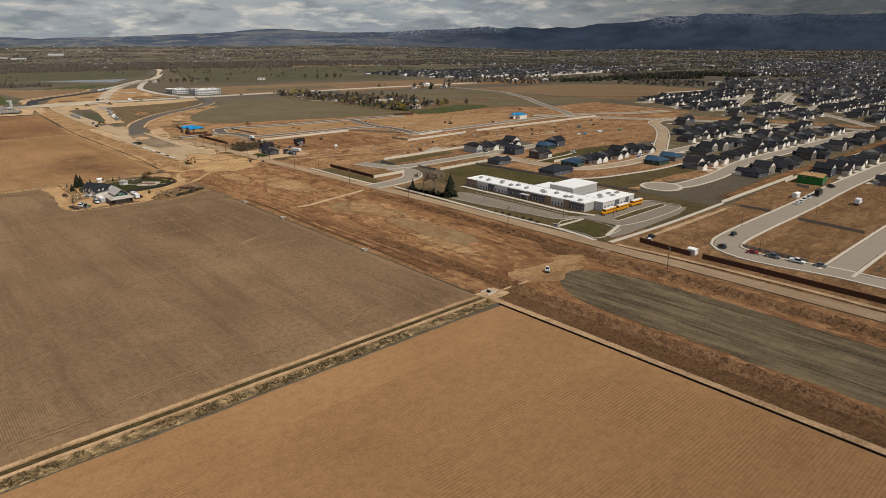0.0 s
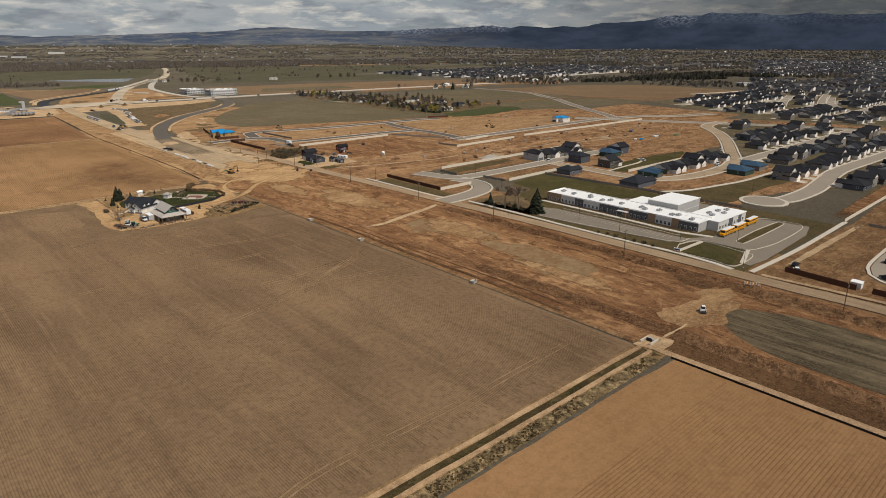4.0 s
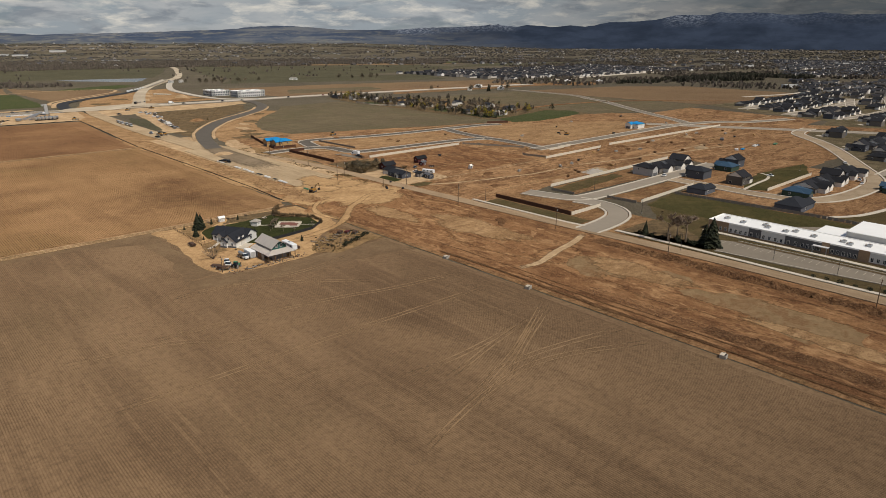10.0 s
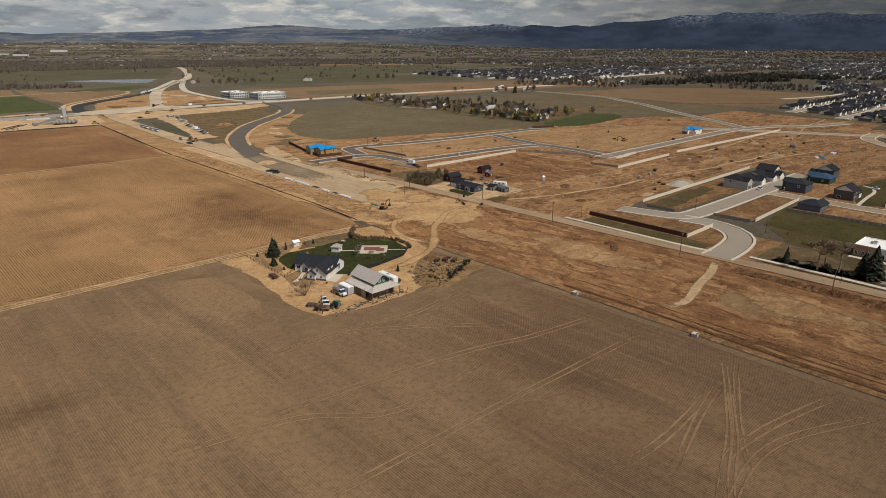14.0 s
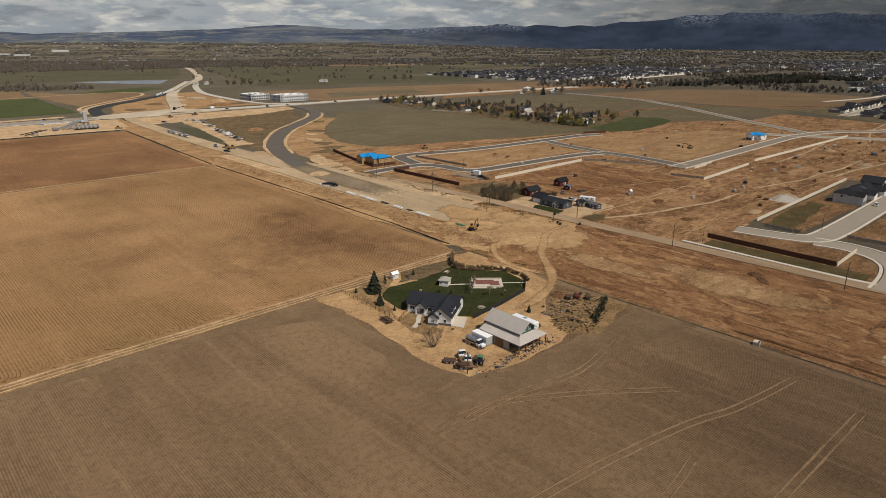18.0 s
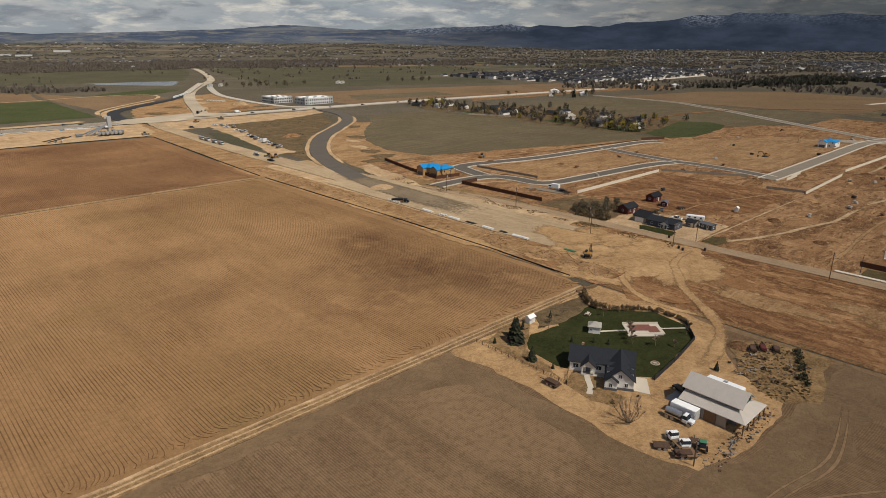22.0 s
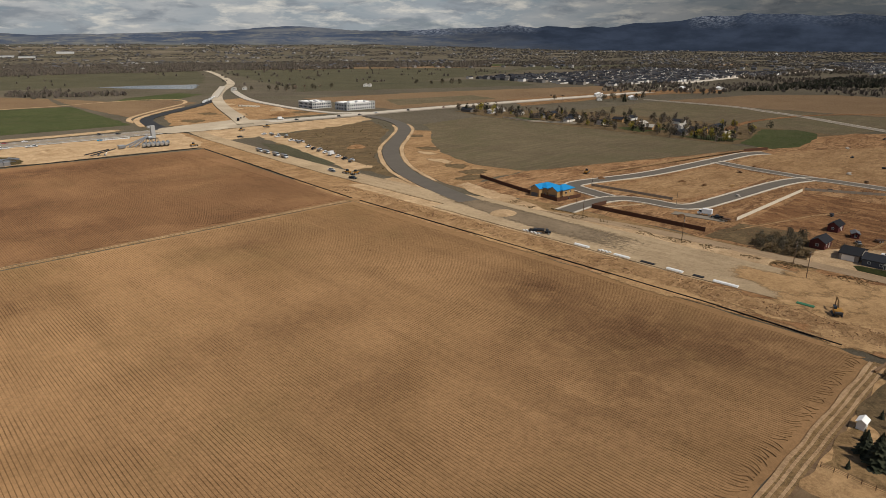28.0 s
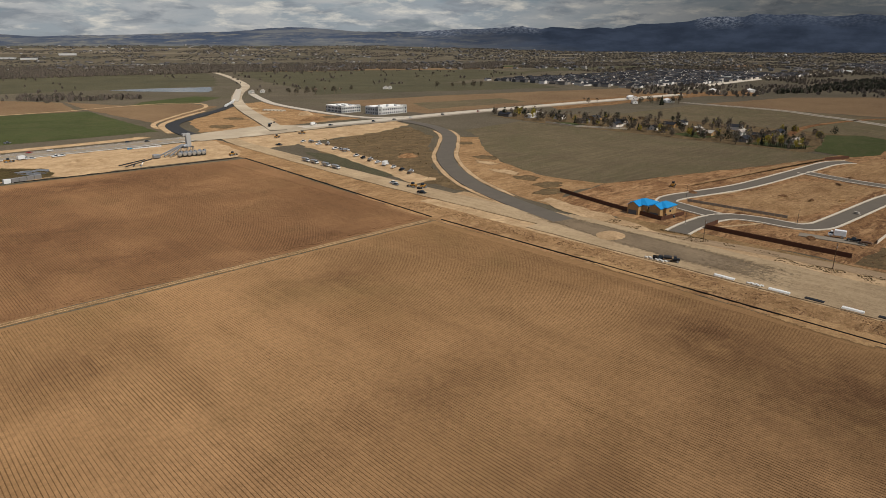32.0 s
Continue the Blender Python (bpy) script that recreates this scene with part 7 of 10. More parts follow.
def pole(x, y, s=1.0, turn=0):
    o = V("pole", make_pole, x, y, turn, "", 0.1)
    o.scale = (1, 1, s)
    return o


for x, y in ((216.9, 113.5), (215.4, 194.5), (214.6, 268), (214, 324.6), (213.2, 390), (207.6, 449), (198.6, 484.6), (211, 540), (208.6, 591), (226.5, 36), (219, -40)):
    pole(x, y)
pole(72.7, 373, 0.6)
for x, y, a in ((243.2, 237.6, 0), (247.5, 187, 0), (264.7, 169.6, 90), (226.8, 268.8, 180), (228.3, 384, 0), (242, 214, 0), (262, 98, 0), (342, 104, 90), (360, 204, 0), (268, 572, 0), (284, 636, 0), (230, 610, 0), (235, 154, 90), (300, 122, 0), (448, 300, 0), (290, 356, 0), (268, 312, 180)):
    V("lamp", make_lamp, x, y, a, "", 0.3)


# ---- the school ----
def build_school():
    s = thing("school", 267, 189, 0.1, 0, "long low modern school with white flat roof and panelled walls", "school")
    H = 4.6
    rnd = random.Random(5)
    part("wall_core", box(bmesh.new(), 0.6, 0.3, 0, 14.4, 87.2, H - 0.25), M_GREYPANEL, s)
    # street front in bays of changing cladding, each bay a little proud or set back
    y, k = 0.0, 0
    bays = [(9.5, M_DARKPANEL), (3.5, M_BRICK), (8.5, M_WHITEPANEL), (4.0, M_BRICK), (10.5, M_DARKPANEL), (3.0, M_BRICK), (8.5, M_DARKPANEL), (6.0, M_DARKPANEL), (10.0, M_WHITEPANEL), (5.5, M_DARKPANEL), (9.0, M_WHITEPANEL), (9.5, M_BRICK)]
    for w, m in bays:
        out = 0.35 if m is M_BRICK else (0.0 if m is M_DARKPANEL else 0.18)
        b = part("wall_bay", box(bmesh.new(), 0.2 - out, y + 0.03, 0, 0.7, y + w - 0.03, H + (0.25 if m is not M_DARKPANEL else 0.0)), m, s)
        if w > 5:
            n = int(w / 2.1)
            for i in range(n):
                window(s, 0.2 - out, y + (i + 0.5) * w / n, 1.7, 1.1, 1.7, "y", -1)
        y += w
    part("plinth", box(bmesh.new(), -0.25, 0.0, 0, 0.1, 87.5, 0.55), M_BRICK, s)
    # white roof with a raised rim
    part("roof", box(bmesh.new(), 0.0, 0.0, H - 0.25, 14.8, 87.6, H), M_ROOFWHITE, s)
    bm = bmesh.new()
    for a in ((0.0, 0.0, 14.8, 0.35), (0.0, 87.25, 14.8, 87.6), (14.45, 0.35, 14.8, 87.25), (0.0, 0.35, 0.35, 87.25)):
        box(bm, a[0], a[1], H, a[2], a[3], H + 0.35)
    part("parapet", bm, M_ROOFWHITE, s)
    # south wing
    part("wing_wall", box(bmesh.new(), 9.6, -5.0, 0, 38.6, 11.4, H - 0.2), M_WHITEPANEL, s)
    part("wing_roof", box(bmesh.new(), 9.3, -5.3, H - 0.2, 38.9, 11.7, H + 0.12), M_ROOFWHITE, s)
    for i in range(9):
        window(s, 11.5 + i * 3.0, -5.0, 1.7, 1.3, 1.6, "x", -1)
    part("wing_panel", box(bmesh.new(), 20.5, -5.12, 0, 24.5, -4.98, H - 0.3), M_DARKPANEL, s)
    part("wing_panel", box(bmesh.new(), 30.5, -5.12, 0, 33.5, -4.98, H - 0.3), M_DARKPANEL, s)
    # tall gymnasium block
    part("gym_wall", box(bmesh.new(), 15.4, 18.6, 0, 37.8, 34.8, 7.2), M_GREYPANEL, s)
    part("gym_roof", box(bmesh.new(), 15.2, 18.4, 7.2, 38.0, 35.0, 7.5), M_ROOFWHITE, s)
    part("gym_band", box(bmesh.new(), 15.3, 18.5, 3.4, 37.9, 34.9, 3.65), M_WHITEPANEL, s)
    part("annex_wall", box(bmesh.new(), 16.0, 35.1, 0, 30.0, 47.0, H - 0.4), M_BRICK, s)
    part("annex_roof", box(bmesh.new(), 15.8, 35.1, H - 0.4, 30.2, 47.2, H - 0.1), M_ROOFWHITE, s)
    part("link", box(bmesh.new(), 14.82, 19.0, 0, 15.38, 34.5, H - 0.3), M_GREYPANEL, s)
    # entrance canopy and roof plant
    part("canopy", box(bmesh.new(), -2.2, 36.0, 3.0, 0.0, 42.0, 3.25), M_WHITEPANEL, s)
    for yy in (36.4, 41.6):
        part("canopy_post", box(bmesh.new(), -2.1, yy - 0.12, 0, -1.85, yy + 0.12, 3.0), M_STEEL, s)
    spots = [(4, 5), (6.5, 13), (5, 15.5), (8, 24), (5, 30), (7, 33), (6, 44), (8, 52), (5, 55), (6, 63), (8.5, 65), (6, 74), (7.5, 82), (18, 2), (21, 5), (26, 0), (28, 4), (33, 2)]
    for x, yy in spots:
        u = part("rooftop_unit", box(bmesh.new(), -1.1, -0.8, 0, 1.1, 0.8, 0.9, 0.06), M_STEEL, s)
        u.location = (x, yy, H + 0.08)
        part("duct", box(box(bmesh.new(), -0.6, 0.8, 0.1, 0.6, 1.5, 0.7), -0.4, -0.4, 0.9, 0.4, 0.4, 1.15), M_CONC_GREY, u)


build_school()
patch("school_car_park", [(237, 258), (252, 267), (256, 258), (255.5, 190), (258, 182), (245, 191), (239, 232)], 0.34, M_ASPHALT2, "grey school car park", 0.1, 6, category="car park")
patch("school_bus_loop", [(256, 188), (266, 181.5), (312, 181.5), (316, 158), (300, 154), (252, 152), (240, 153.5), (240, 157), (258, 162), (258, 181)], 0.33, M_ASPHALT2, "grey school bus loop", 0.1, 6, category="car park")
patch("rear_drive", [(284, 262), (300, 250), (308, 242), (322, 226), (322, 200), (308, 202), (306, 226), (290, 240), (283, 246)], 0.31, M_ASPHALT2, "grey service drive behind a school", 0.2, 5, category="drive")
ribbon("school_walk", [(263.8, 277), (263.2, 230), (262, 195), (266, 181)], 2.6, 0.46, M_CONC, "pale walkway along a school front", step=8, category="sidewalk")
ribbon("school_island", [(256, 258), (256.5, 225), (256, 192)], 1.6, 0.48, M_DRYGRASS, "narrow planted island in a car park", step=6, amp=0.1)
ribbon("school_crosswalk", [(235, 181.6), (256, 181.2)], 1.6, 0.44, M_CONC, "pale path to a school", step=6, category="path")
patch("front_lawn", [(237, 180), (256, 180), (257.5, 164), (236, 159)], 0.28, M_LAWN2, "thin lawn before a school", 0.3, 4, feather=1)
patch("kerb_island", [(240, 157.5), (258, 163), (259, 161.5), (241, 155.8)], 0.5, M_CONC, "pale kerb island", 0.0, 4)
patch("tree_lawn", [(234.5, 302), (262, 302), (262, 290), (252, 274), (236, 262), (234.5, 262)], 0.24, M_DRYGRASS, "dark grass under trees", 0.6, 4, feather=2)


for pts, lab in (([(245, 186), (256, 182), (254.5, 163), (252, 157.4), (234.5, 157.2), (235.2, 167), (235.4, 180.6), (245, 186)], "front lawn"), ([(258, 163), (262, 160.5), (280, 158), (313, 160), (316, 170), (313.5, 180.5), (300, 182.2)], "bus lot"), ([(268, 171.5), (290, 172.5), (313.5, 171.3), (312, 168), (290, 167.2), (266, 167.6), (268, 171.5)], "grass island"), ([(237, 259), (240, 233), (246, 192), (256, 187)], "car park"), ([(257.6, 258), (257.9, 225), (257.2, 192)], "planted strip")):
    ribbon("kerb", pts, 0.32, 0.52, M_CONC, "pale concrete kerb round a " + lab, step=2, category="kerb", depth=0.4)
patch("lot_island", [(268, 171), (290, 172), (313, 170.8), (311.5, 168.4), (290, 167.7), (267, 168)], 0.49, M_ROUGHGRASS, "long grass island in a bus lot", 0.1, 4)
patch("school_lot_south", [(258, 162), (280, 158.4), (313, 160.4), (315.5, 170), (312, 181.6), (296, 181.6), (260, 181)], 0.345, M_ASPHALT2, "pale asphalt lot beside a school", 0.1, 6, category="car park")


def bay_lines():
    for i in range(26):
        o = tagged(part("bay_line", box(bmesh.new(), -2.2, -0.06, 0, 2.2, 0.06, 0.012), M_CONC), "white painted parking bay line", "marking", "bay lines", "structure")
        o.location = (251.5, 194 + i * 2.7, 0.345)


bay_lines()
sg = thing("school_sign", 234.4, 181.2, 0.3, 0, "low white and grey sign board on a stone base", "sign")
part("base", box(bmesh.new(), -0.4, -1.6, 0, 0.4, 1.6, 0.7, 0.05), M_BRICK, sg)
part("board", box(bmesh.new(), -0.15, -1.4, 0.7, 0.15, 1.4, 1.7, 0.04), M_PAINT_WHITE, sg)
part("screen", box(bmesh.new(), -0.18, -1.2, 0.85, -0.14, 1.2, 1.45), M_BLUEDARK, sg)
for x, y in ((273.5, 178.4), (285, 178.2), (299.5, 178.8)):
    C("bus", x, y, 180)
for i in range(7):
    P("bushd", 233.6 + 0.3 * (i % 2), 219.5 - i * 4.6, 1.0 + 0.2 * (i % 3), "small dark evergreen shrub by a sidewalk")
P("conW", 241, 262.5, 1.5, "tall broad pine beside a school")
P("conW", 243.5, 266.5, 1.05)
P("conA", 237, 291.5, 0.75)
P("bareW", 235.8, 279.8, 1.9)
P("bareW", 239.2, 273.2, 1.9, "", 130)
P("bareW", 243.5, 279.5, 1.6, "", 250)
# darker ground along the foot of the trees
patch("tree_litter", [(234.6, 297), (234.4, 284), (235, 270), (236.5, 260), (243, 261), (243.5, 272), (240, 284), (239, 296)], 0.24, M_DITCH, "dark ground under roadside trees", 0.8, 2.5, feather=1.5)
for x, y in ((239, 271), (242, 278), (236.5, 275), (246, 268), (238, 268.4), (237.2, 283.4), (236, 287.5), (238.6, 276.4), (241.2, 273.6), (236.8, 294), (235.6, 290.6), (240.4, 267)):
    P("bushd", x, y, 1.2 + 0.5 * (int(x * 10 + y) % 3) / 2, "dark evergreen shrub under trees")
for x, y in ((258, 284), (268, 296), (278, 306)):
    P("bush", x, y, 0.9)


# ---- the farmstead ----
patch("farm_yard", [(146, 445), (71, 444.5), (71.5, 427), (70.5, 402), (69, 386), (72, 371.5), (82, 368.5), (103, 367.8), (112, 369.5), (120, 384), (130, 392), (141, 398), (146, 412)], 0.20, M_YARD, "pale packed dirt farmyard", 1.0, 2.5, feather=2.5)
patch("farm_lawn", [(88.7, 430.5), (96.5, 436), (108, 434), (112, 440), (120, 440), (128, 437), (129.5, 430), (133, 427), (139.3, 419.5), (137, 408), (129.5, 401), (114, 399), (100, 397.6), (96, 402), (90, 412), (86.5, 419)], 0.25, M_LAWN, "dark green mown farm lawn", 0.5, 2.5, category="lawn")
patch("orchard_ground", [(108, 444), (134, 444), (128, 436.5), (112, 434.5), (101, 437)], 0.27, M_DRYGRASS, "rough ground among young garden trees", 1.0, 3, feather=2.5)
patch("garden_dirt", [(82, 443.5), (106, 443.5), (97, 437), (88, 431), (85, 420), (82, 414)], 0.23, M_VERGE, "dry tan garden ground", 0.8, 3, feather=2)
patch("house_bed", [(80.5, 412), (87, 414), (92, 407), (86, 402), (86, 397), (80, 396.5), (78.5, 402)], 0.24, M_VERGE, "dry garden bed before a farmhouse", 0.7, 2.5, feather=1.5)
patch("junk_ground", [(112, 369), (120, 384), (131, 391), (140, 390), (146, 378), (146, 368), (118, 363)], 0.24, M_VERGE, "weedy ground with farm scrap", 1.5, 3, feather=3)
patch("field_corner_bare", [(60, 372), (70, 372), (86, 366), (114, 367), (146, 366), (146, 346), (120, 352), (96, 352), (70, 358), (56, 362)], 0.165, M_HEADLAND, "bare turned soil round a farmyard", 1.5, 3, depth=0.1, feather=4)
patch("field_edge_bare", [(58, 372), (70.5, 374), (69.5, 400), (71, 444), (-60, 444.5), (-60, 440), (40, 439), (62, 428), (63, 400)], 0.169, M_HEADLAND, "bare field edge along a farmyard", 1.0, 3, depth=0.1, feather=2)
patch("house_slab", [(89.8, 398.2), (96.3, 401.6), (98, 398.3), (91.6, 393.6)], 0.34, M_CONC, "pale concrete garage apron", 0.0)
patch("barn_slab", [(92, 386.4), (99, 386.4), (98.5, 390.2), (93, 390.4)], 0.28, M_CONC_GREY, "worn concrete slab behind a barn", 0.1)
ribbon("house_walk", [(88.4, 410.4), (86.0, 408.2), (83.6, 405.8), (80.6, 404.2)], 1.5, 0.32, M_CONC, "pale curved concrete walk to a porch", step=1.5, category="path")
ribbon("lawn_walk", [(113.5, 423), (117, 420.5), (120, 418)], 0.9, 0.30, M_CONC, "narrow concrete path across a lawn", step=2, category="path")
ribbon("lawn_walk", [(127, 413), (132, 409), (136, 405.5)], 0.6, 0.30, M_CONC, "narrow concrete path across a lawn", step=2, category="path")


def build_farmhouse():
    h = thing("farmhouse", 87.4, 415.2, 0.2, -58, "white farmhouse with charcoal roof, gabled porch and garage wing", "house")
    W, D, Z = 16.5, 8.6, 2.9
    part("wall", gable_walls(bmesh.new(), 0, 0, W, D, 0, Z, 2.45, "x"), M_WHITE, h)
    part("roof", gable(bmesh.new(), 0, 0, W, D, Z + 0.05, 2.45, 0.5, "x"), M_SHINGLE_DK, h)
    part("garage_wing", gable_walls(bmesh.new(), 9.6, -7.4, 16.4, 1.0, 0, Z, 2.7, "y"), M_WHITE, h)
    part("wing_roof", gable(bmesh.new(), 9.6, -7.4, 16.4, 3.9, Z + 0.08, 2.7, 0.5, "y"), M_SHINGLE_DK, h)
    # raised gable face with trim, lower gable beside it
    bm = bmesh.new()
    solid(bm, [(9.9, -7.46, 2.9), (16.1, -7.46, 2.9), (13.0, -7.46, 5.4), (9.9, -7.40, 2.9), (16.1, -7.40, 2.9), (13.0, -7.40, 5.4)], [(0, 1, 2), (5, 4, 3), (0, 3, 4, 1), (1, 4, 5, 2), (2, 5, 3, 0)])
    part("gable_cladding", bm, M_SIDING_LT, h)
    part("small_gable", gable_walls(bmesh.new(), 9.3, -8.2, 12.4, -6.8, 0, 2.5, 1.25, "y"), M_WHITE, h)
    part("small_gable_roof", gable(bmesh.new(), 9.3, -8.3, 12.4, -5.4, 2.55, 1.25, 0.35, "y"), M_SHINGLE_DK, h)
    part("base_course", box(box(bmesh.new(), 9.25, -8.26, 0, 12.5, -8.14, 0.7), 12.4, -7.5, 0, 16.5, -7.36, 0.7), M_DARKPANEL, h)
    window(h, 10.8, -8.2, 1.5, 0.9, 1.2, "x", -1)
    window(h, 14.6, -7.4, 1.5, 0.9, 1.2, "x", -1)
    window(h, 13.0, -7.44, 3.8, 0.9, 1.1, "x", -1)
    # dormers on the wing
    for y in (-4.6, -1.6):
        for side, x in ((-1, 10.2), (1, 15.8)):
            d = part("dormer", gable_walls(bmesh.new(), -0.8, -0.7, 0.8, 0.7, 0, 0.8, 0.5, "x"), M_WHITE, h)
            d.location = (x + 0.3 * -side, y, Z + 0.35)
            part("dormer_roof", gable(bmesh.new(), -0.8, -0.7, 0.8, 0.7, 0.82, 0.5, 0.2, "x", 0.1), M_SHINGLE_DK, d)
    # porch
    part("porch_gable", gable_walls(bmesh.new(), 3.2, -1.9, 6.6, 0.2, 2.3, 2.7, 1.5, "y"), M_SIDING_LT, h)
    part("porch_roof", gable(bmesh.new(), 3.2, -2.0, 6.6, 3.0, 2.75, 1.5, 0.4, "y"), M_SHINGLE_DK, h)
    for x in (3.4, 6.4):
        part("porch_post", box(bmesh.new(), x - 0.16, -1.85, 0, x + 0.16, -1.53, 2.4), M_WHITE, h)
    part("front_door", box(bmesh.new(), 4.3, -0.1, 0, 5.5, 0.02, 2.15), M_DARKPANEL, h)
    part("porch_floor", box(bmesh.new(), 3.0, -2.1, 0, 9.5, 0.0, 0.16), M_CONC_GREY, h)
    for x in (1.6, 7.6):
        window(h, x, 0, 1.55, 1.5, 1.3, "x", -1)
    for y in (-5.0, -2.2):
        part("garage_door", box(bmesh.new(), 16.38, y - 1.25, 0.05, 16.5, y + 1.25, 2.3), M_SIDING_LT, h)
    window(h, 16.5, 4.0, 1.6, 1.4, 1.4, "y", 1)
    window(h, 0, 3.0, 1.6, 1.4, 1.4, "y", -1)
    for x in (2.5, 6.5, 11.5):
        window(h, x, D, 1.6, 1.8, 1.4, "x", 1)
    for x, y in ((2.2, 5.6), (3.0, 5.2), (7.5, 5.5)):
        part("roof_vent", cyl(bmesh.new(), x, y, 4.2, 0.12, 0.7, 8), M_STEEL, h)
    part("chimney", box(bmesh.new(), 2.6, 4.7, 4.4, 3.3, 5.4, 6.0), M_BRICK, h)


build_farmhouse()


def build_barn():
    b = thing("barn", 90.5, 370.2, 0.2, 0, "raised-centre barn with pale metal roofs, grey walls and teal gable", "barn")
    part("centre_wall", box(bmesh.new(), 3.1, 3.0, 0, 9.6, 15.6, 5.2), M_TINWALL, b)
    # upper gable ends
    for y, m, nm in ((2.86, M_TEAL, "teal_gable"), (15.62, M_TINWALL, "rear_gable")):
        bm = bmesh.new()
        pr = [(3.1, 4.2), (9.6, 4.2), (9.6, 5.2), (6.35, 7.6), (3.1, 5.2)]
        solid(bm, [(x, yy, z) for yy in (y, y + 0.14) for x, z in pr], [(0, 1, 2, 3, 4), (9, 8, 7, 6, 5), (0, 5, 6, 1), (1, 6, 7, 2), (2, 7, 8, 3), (3, 8, 9, 4), (4, 9, 5, 0)])
        part(nm, bm, m, b)
    part("upper_roof", gable(bmesh.new(), 3.1, 2.4, 9.6, 15.8, 5.25, 2.4, 0.55, "y", 0.12), M_TINROOF, b)
    for k in range(34):
        o = part("wall_rib", box(bmesh.new(), -0.05, -0.06, 0, 0.0, 0.06, 1.5), M_TINWALL, b)
        o.location = (3.1, 3.2 + k * 0.37, 3.7)
    # lean-to roofs on both sides and in front
    def slab(pts, t=0.12):
        bm = bmesh.new()
        solid(bm, [(x, y, z) for x, y, z in pts] + [(x, y, z + t) for x, y, z in pts], [(3, 2, 1, 0), (4, 5, 6, 7), (0, 1, 5, 4), (1, 2, 6, 5), (2, 3, 7, 6), (3, 0, 4, 7)])
        return bm
    part("lean_to_roof", slab([(0, 0, 2.9), (3.12, 2.86, 4.1), (3.12, 15.8, 4.1), (0, 15.8, 2.9)]), M_TINROOF, b)
    part("front_roof", slab([(0.02, -0.02, 2.9), (12.4, -0.02, 2.9), (9.6, 2.84, 4.1), (3.14, 2.84, 4.1)]), M_TINROOF, b)
    part("lean_to_roof", slab([(12.42, 0, 2.9), (12.42, 15.8, 2.9), (9.58, 15.8, 4.1), (9.58, 2.86, 4.1)]), M_TINROOF, b)
    for k in range(22):
        o = part("roof_rib", beam(bmesh.new(), (0.0, 0, 3.05), (3.1, 0, 4.25), 0.03, 4), M_TINROOF, b)
        o.location = (0, 3.2 + k * 0.57, 0)
    for x in (0.3, 3.2, 6.3, 9.4, 12.1):
        part("post", box(bmesh.new(), x - 0.12, 0.25, 0, x + 0.12, 0.5, 2.9), M_WOOD, b)
    part("side_wall", box(bmesh.new(), 0.3, 9.5, 0, 0.42, 15.6, 2.85), M_TINWALL, b)
    part("side_wall", box(bmesh.new(), 0.3, 4.2, 0, 0.42, 6.5, 2.85), M_TINWALL, b)
    part("side_wall", box(bmesh.new(), 12.0, 4.0, 0, 12.12, 15.6, 2.85), M_TINWALL, b)
    part("sliding_door", box(bmesh.new(), 0.2, 6.6, 0, 0.3, 9.4, 2.7), M_WOOD, b)
    for x in (5.4, 7.3):
        w = window(b, x, 2.86, 5.5, 1.0, 1.3, "x", -1)
    part("hay_hood", box(bmesh.new(), 6.1, 1.9, 7.35, 6.6, 2.8, 7.5), M_TINROOF, b)


build_barn()

ct = thing("shipping_container", 89.2, 383.5, 0.25, 90, "white ribbed steel shipping container beside a barn", "container")
part("body", box(bmesh.new(), -3.1, -1.2, 0.15, 3.1, 1.2, 2.75, 0.03), M_PAINT_WHITE, ct)
for k in range(20):
    for s in (-1, 1):
        o = part("rib", box(bmesh.new(), -0.07, -0.03, 0.25, 0.07, 0.03, 2.65), M_PAINT_WHITE, ct)
        o.location = (-2.9 + k * 0.305, s * 1.22, 0)
part("door", box(bmesh.new(), -3.16, -1.1, 0.25, -3.1, 1.1, 2.65), M_GREYPANEL, ct)
part("roof_panel", box(bmesh.new(), -3.0, -1.1, 2.75, 3.0, 1.1, 2.79), M_ROOFWHITE, ct)

C("flat_white", 86.2, 383.2, -90, "white tank truck parked by a container", 0.2)
C("old_truck", 77.4, 379.4, 60, "old white farm truck without a load", 0.2)
C("old_truck", 76.2, 376.2, 50, "old white farm truck parked among machinery", 0.2)
C("trailer", 73.6, 380.8, -50, "small rusty flat trailer", 0.2)
C("trailer", 79.8, 376.2, 30, "", 0.2)
C("trailer_l", 74.2, 376.0, -45, "rusty trailer loaded with brown scrap", 0.2)
C("trailer_l", 77.4, 413.4, 88, "long rusty trailer with red and white load", 0.22)
C("pick_black", 98.4, 388.6, 70, "", 0.3)
tr_ = thing("tractor", 79.2, 374.4, 0.2, 30, "green tractor parked in a farmyard", "tractor")
part("body", box(bmesh.new(), -0.6, -0.4, 0.8, 1.8, 0.4, 1.5, 0.1), M_GREENPIPE, tr_)
part("cab", box(bmesh.new(), -1.2, -0.65, 1.2, 0.0, 0.65, 2.6, 0.08), M_GLASS, tr_)
part("cab_roof", box(bmesh.new(), -1.3, -0.75, 2.6, 0.1, 0.75, 2.72, 0.04), M_GREENPIPE, tr_)
wheels(tr_, (-0.8,), 0.85, 0.8, 0.45)
wheels(tr_, (1.4,), 0.7, 0.45, 0.3)

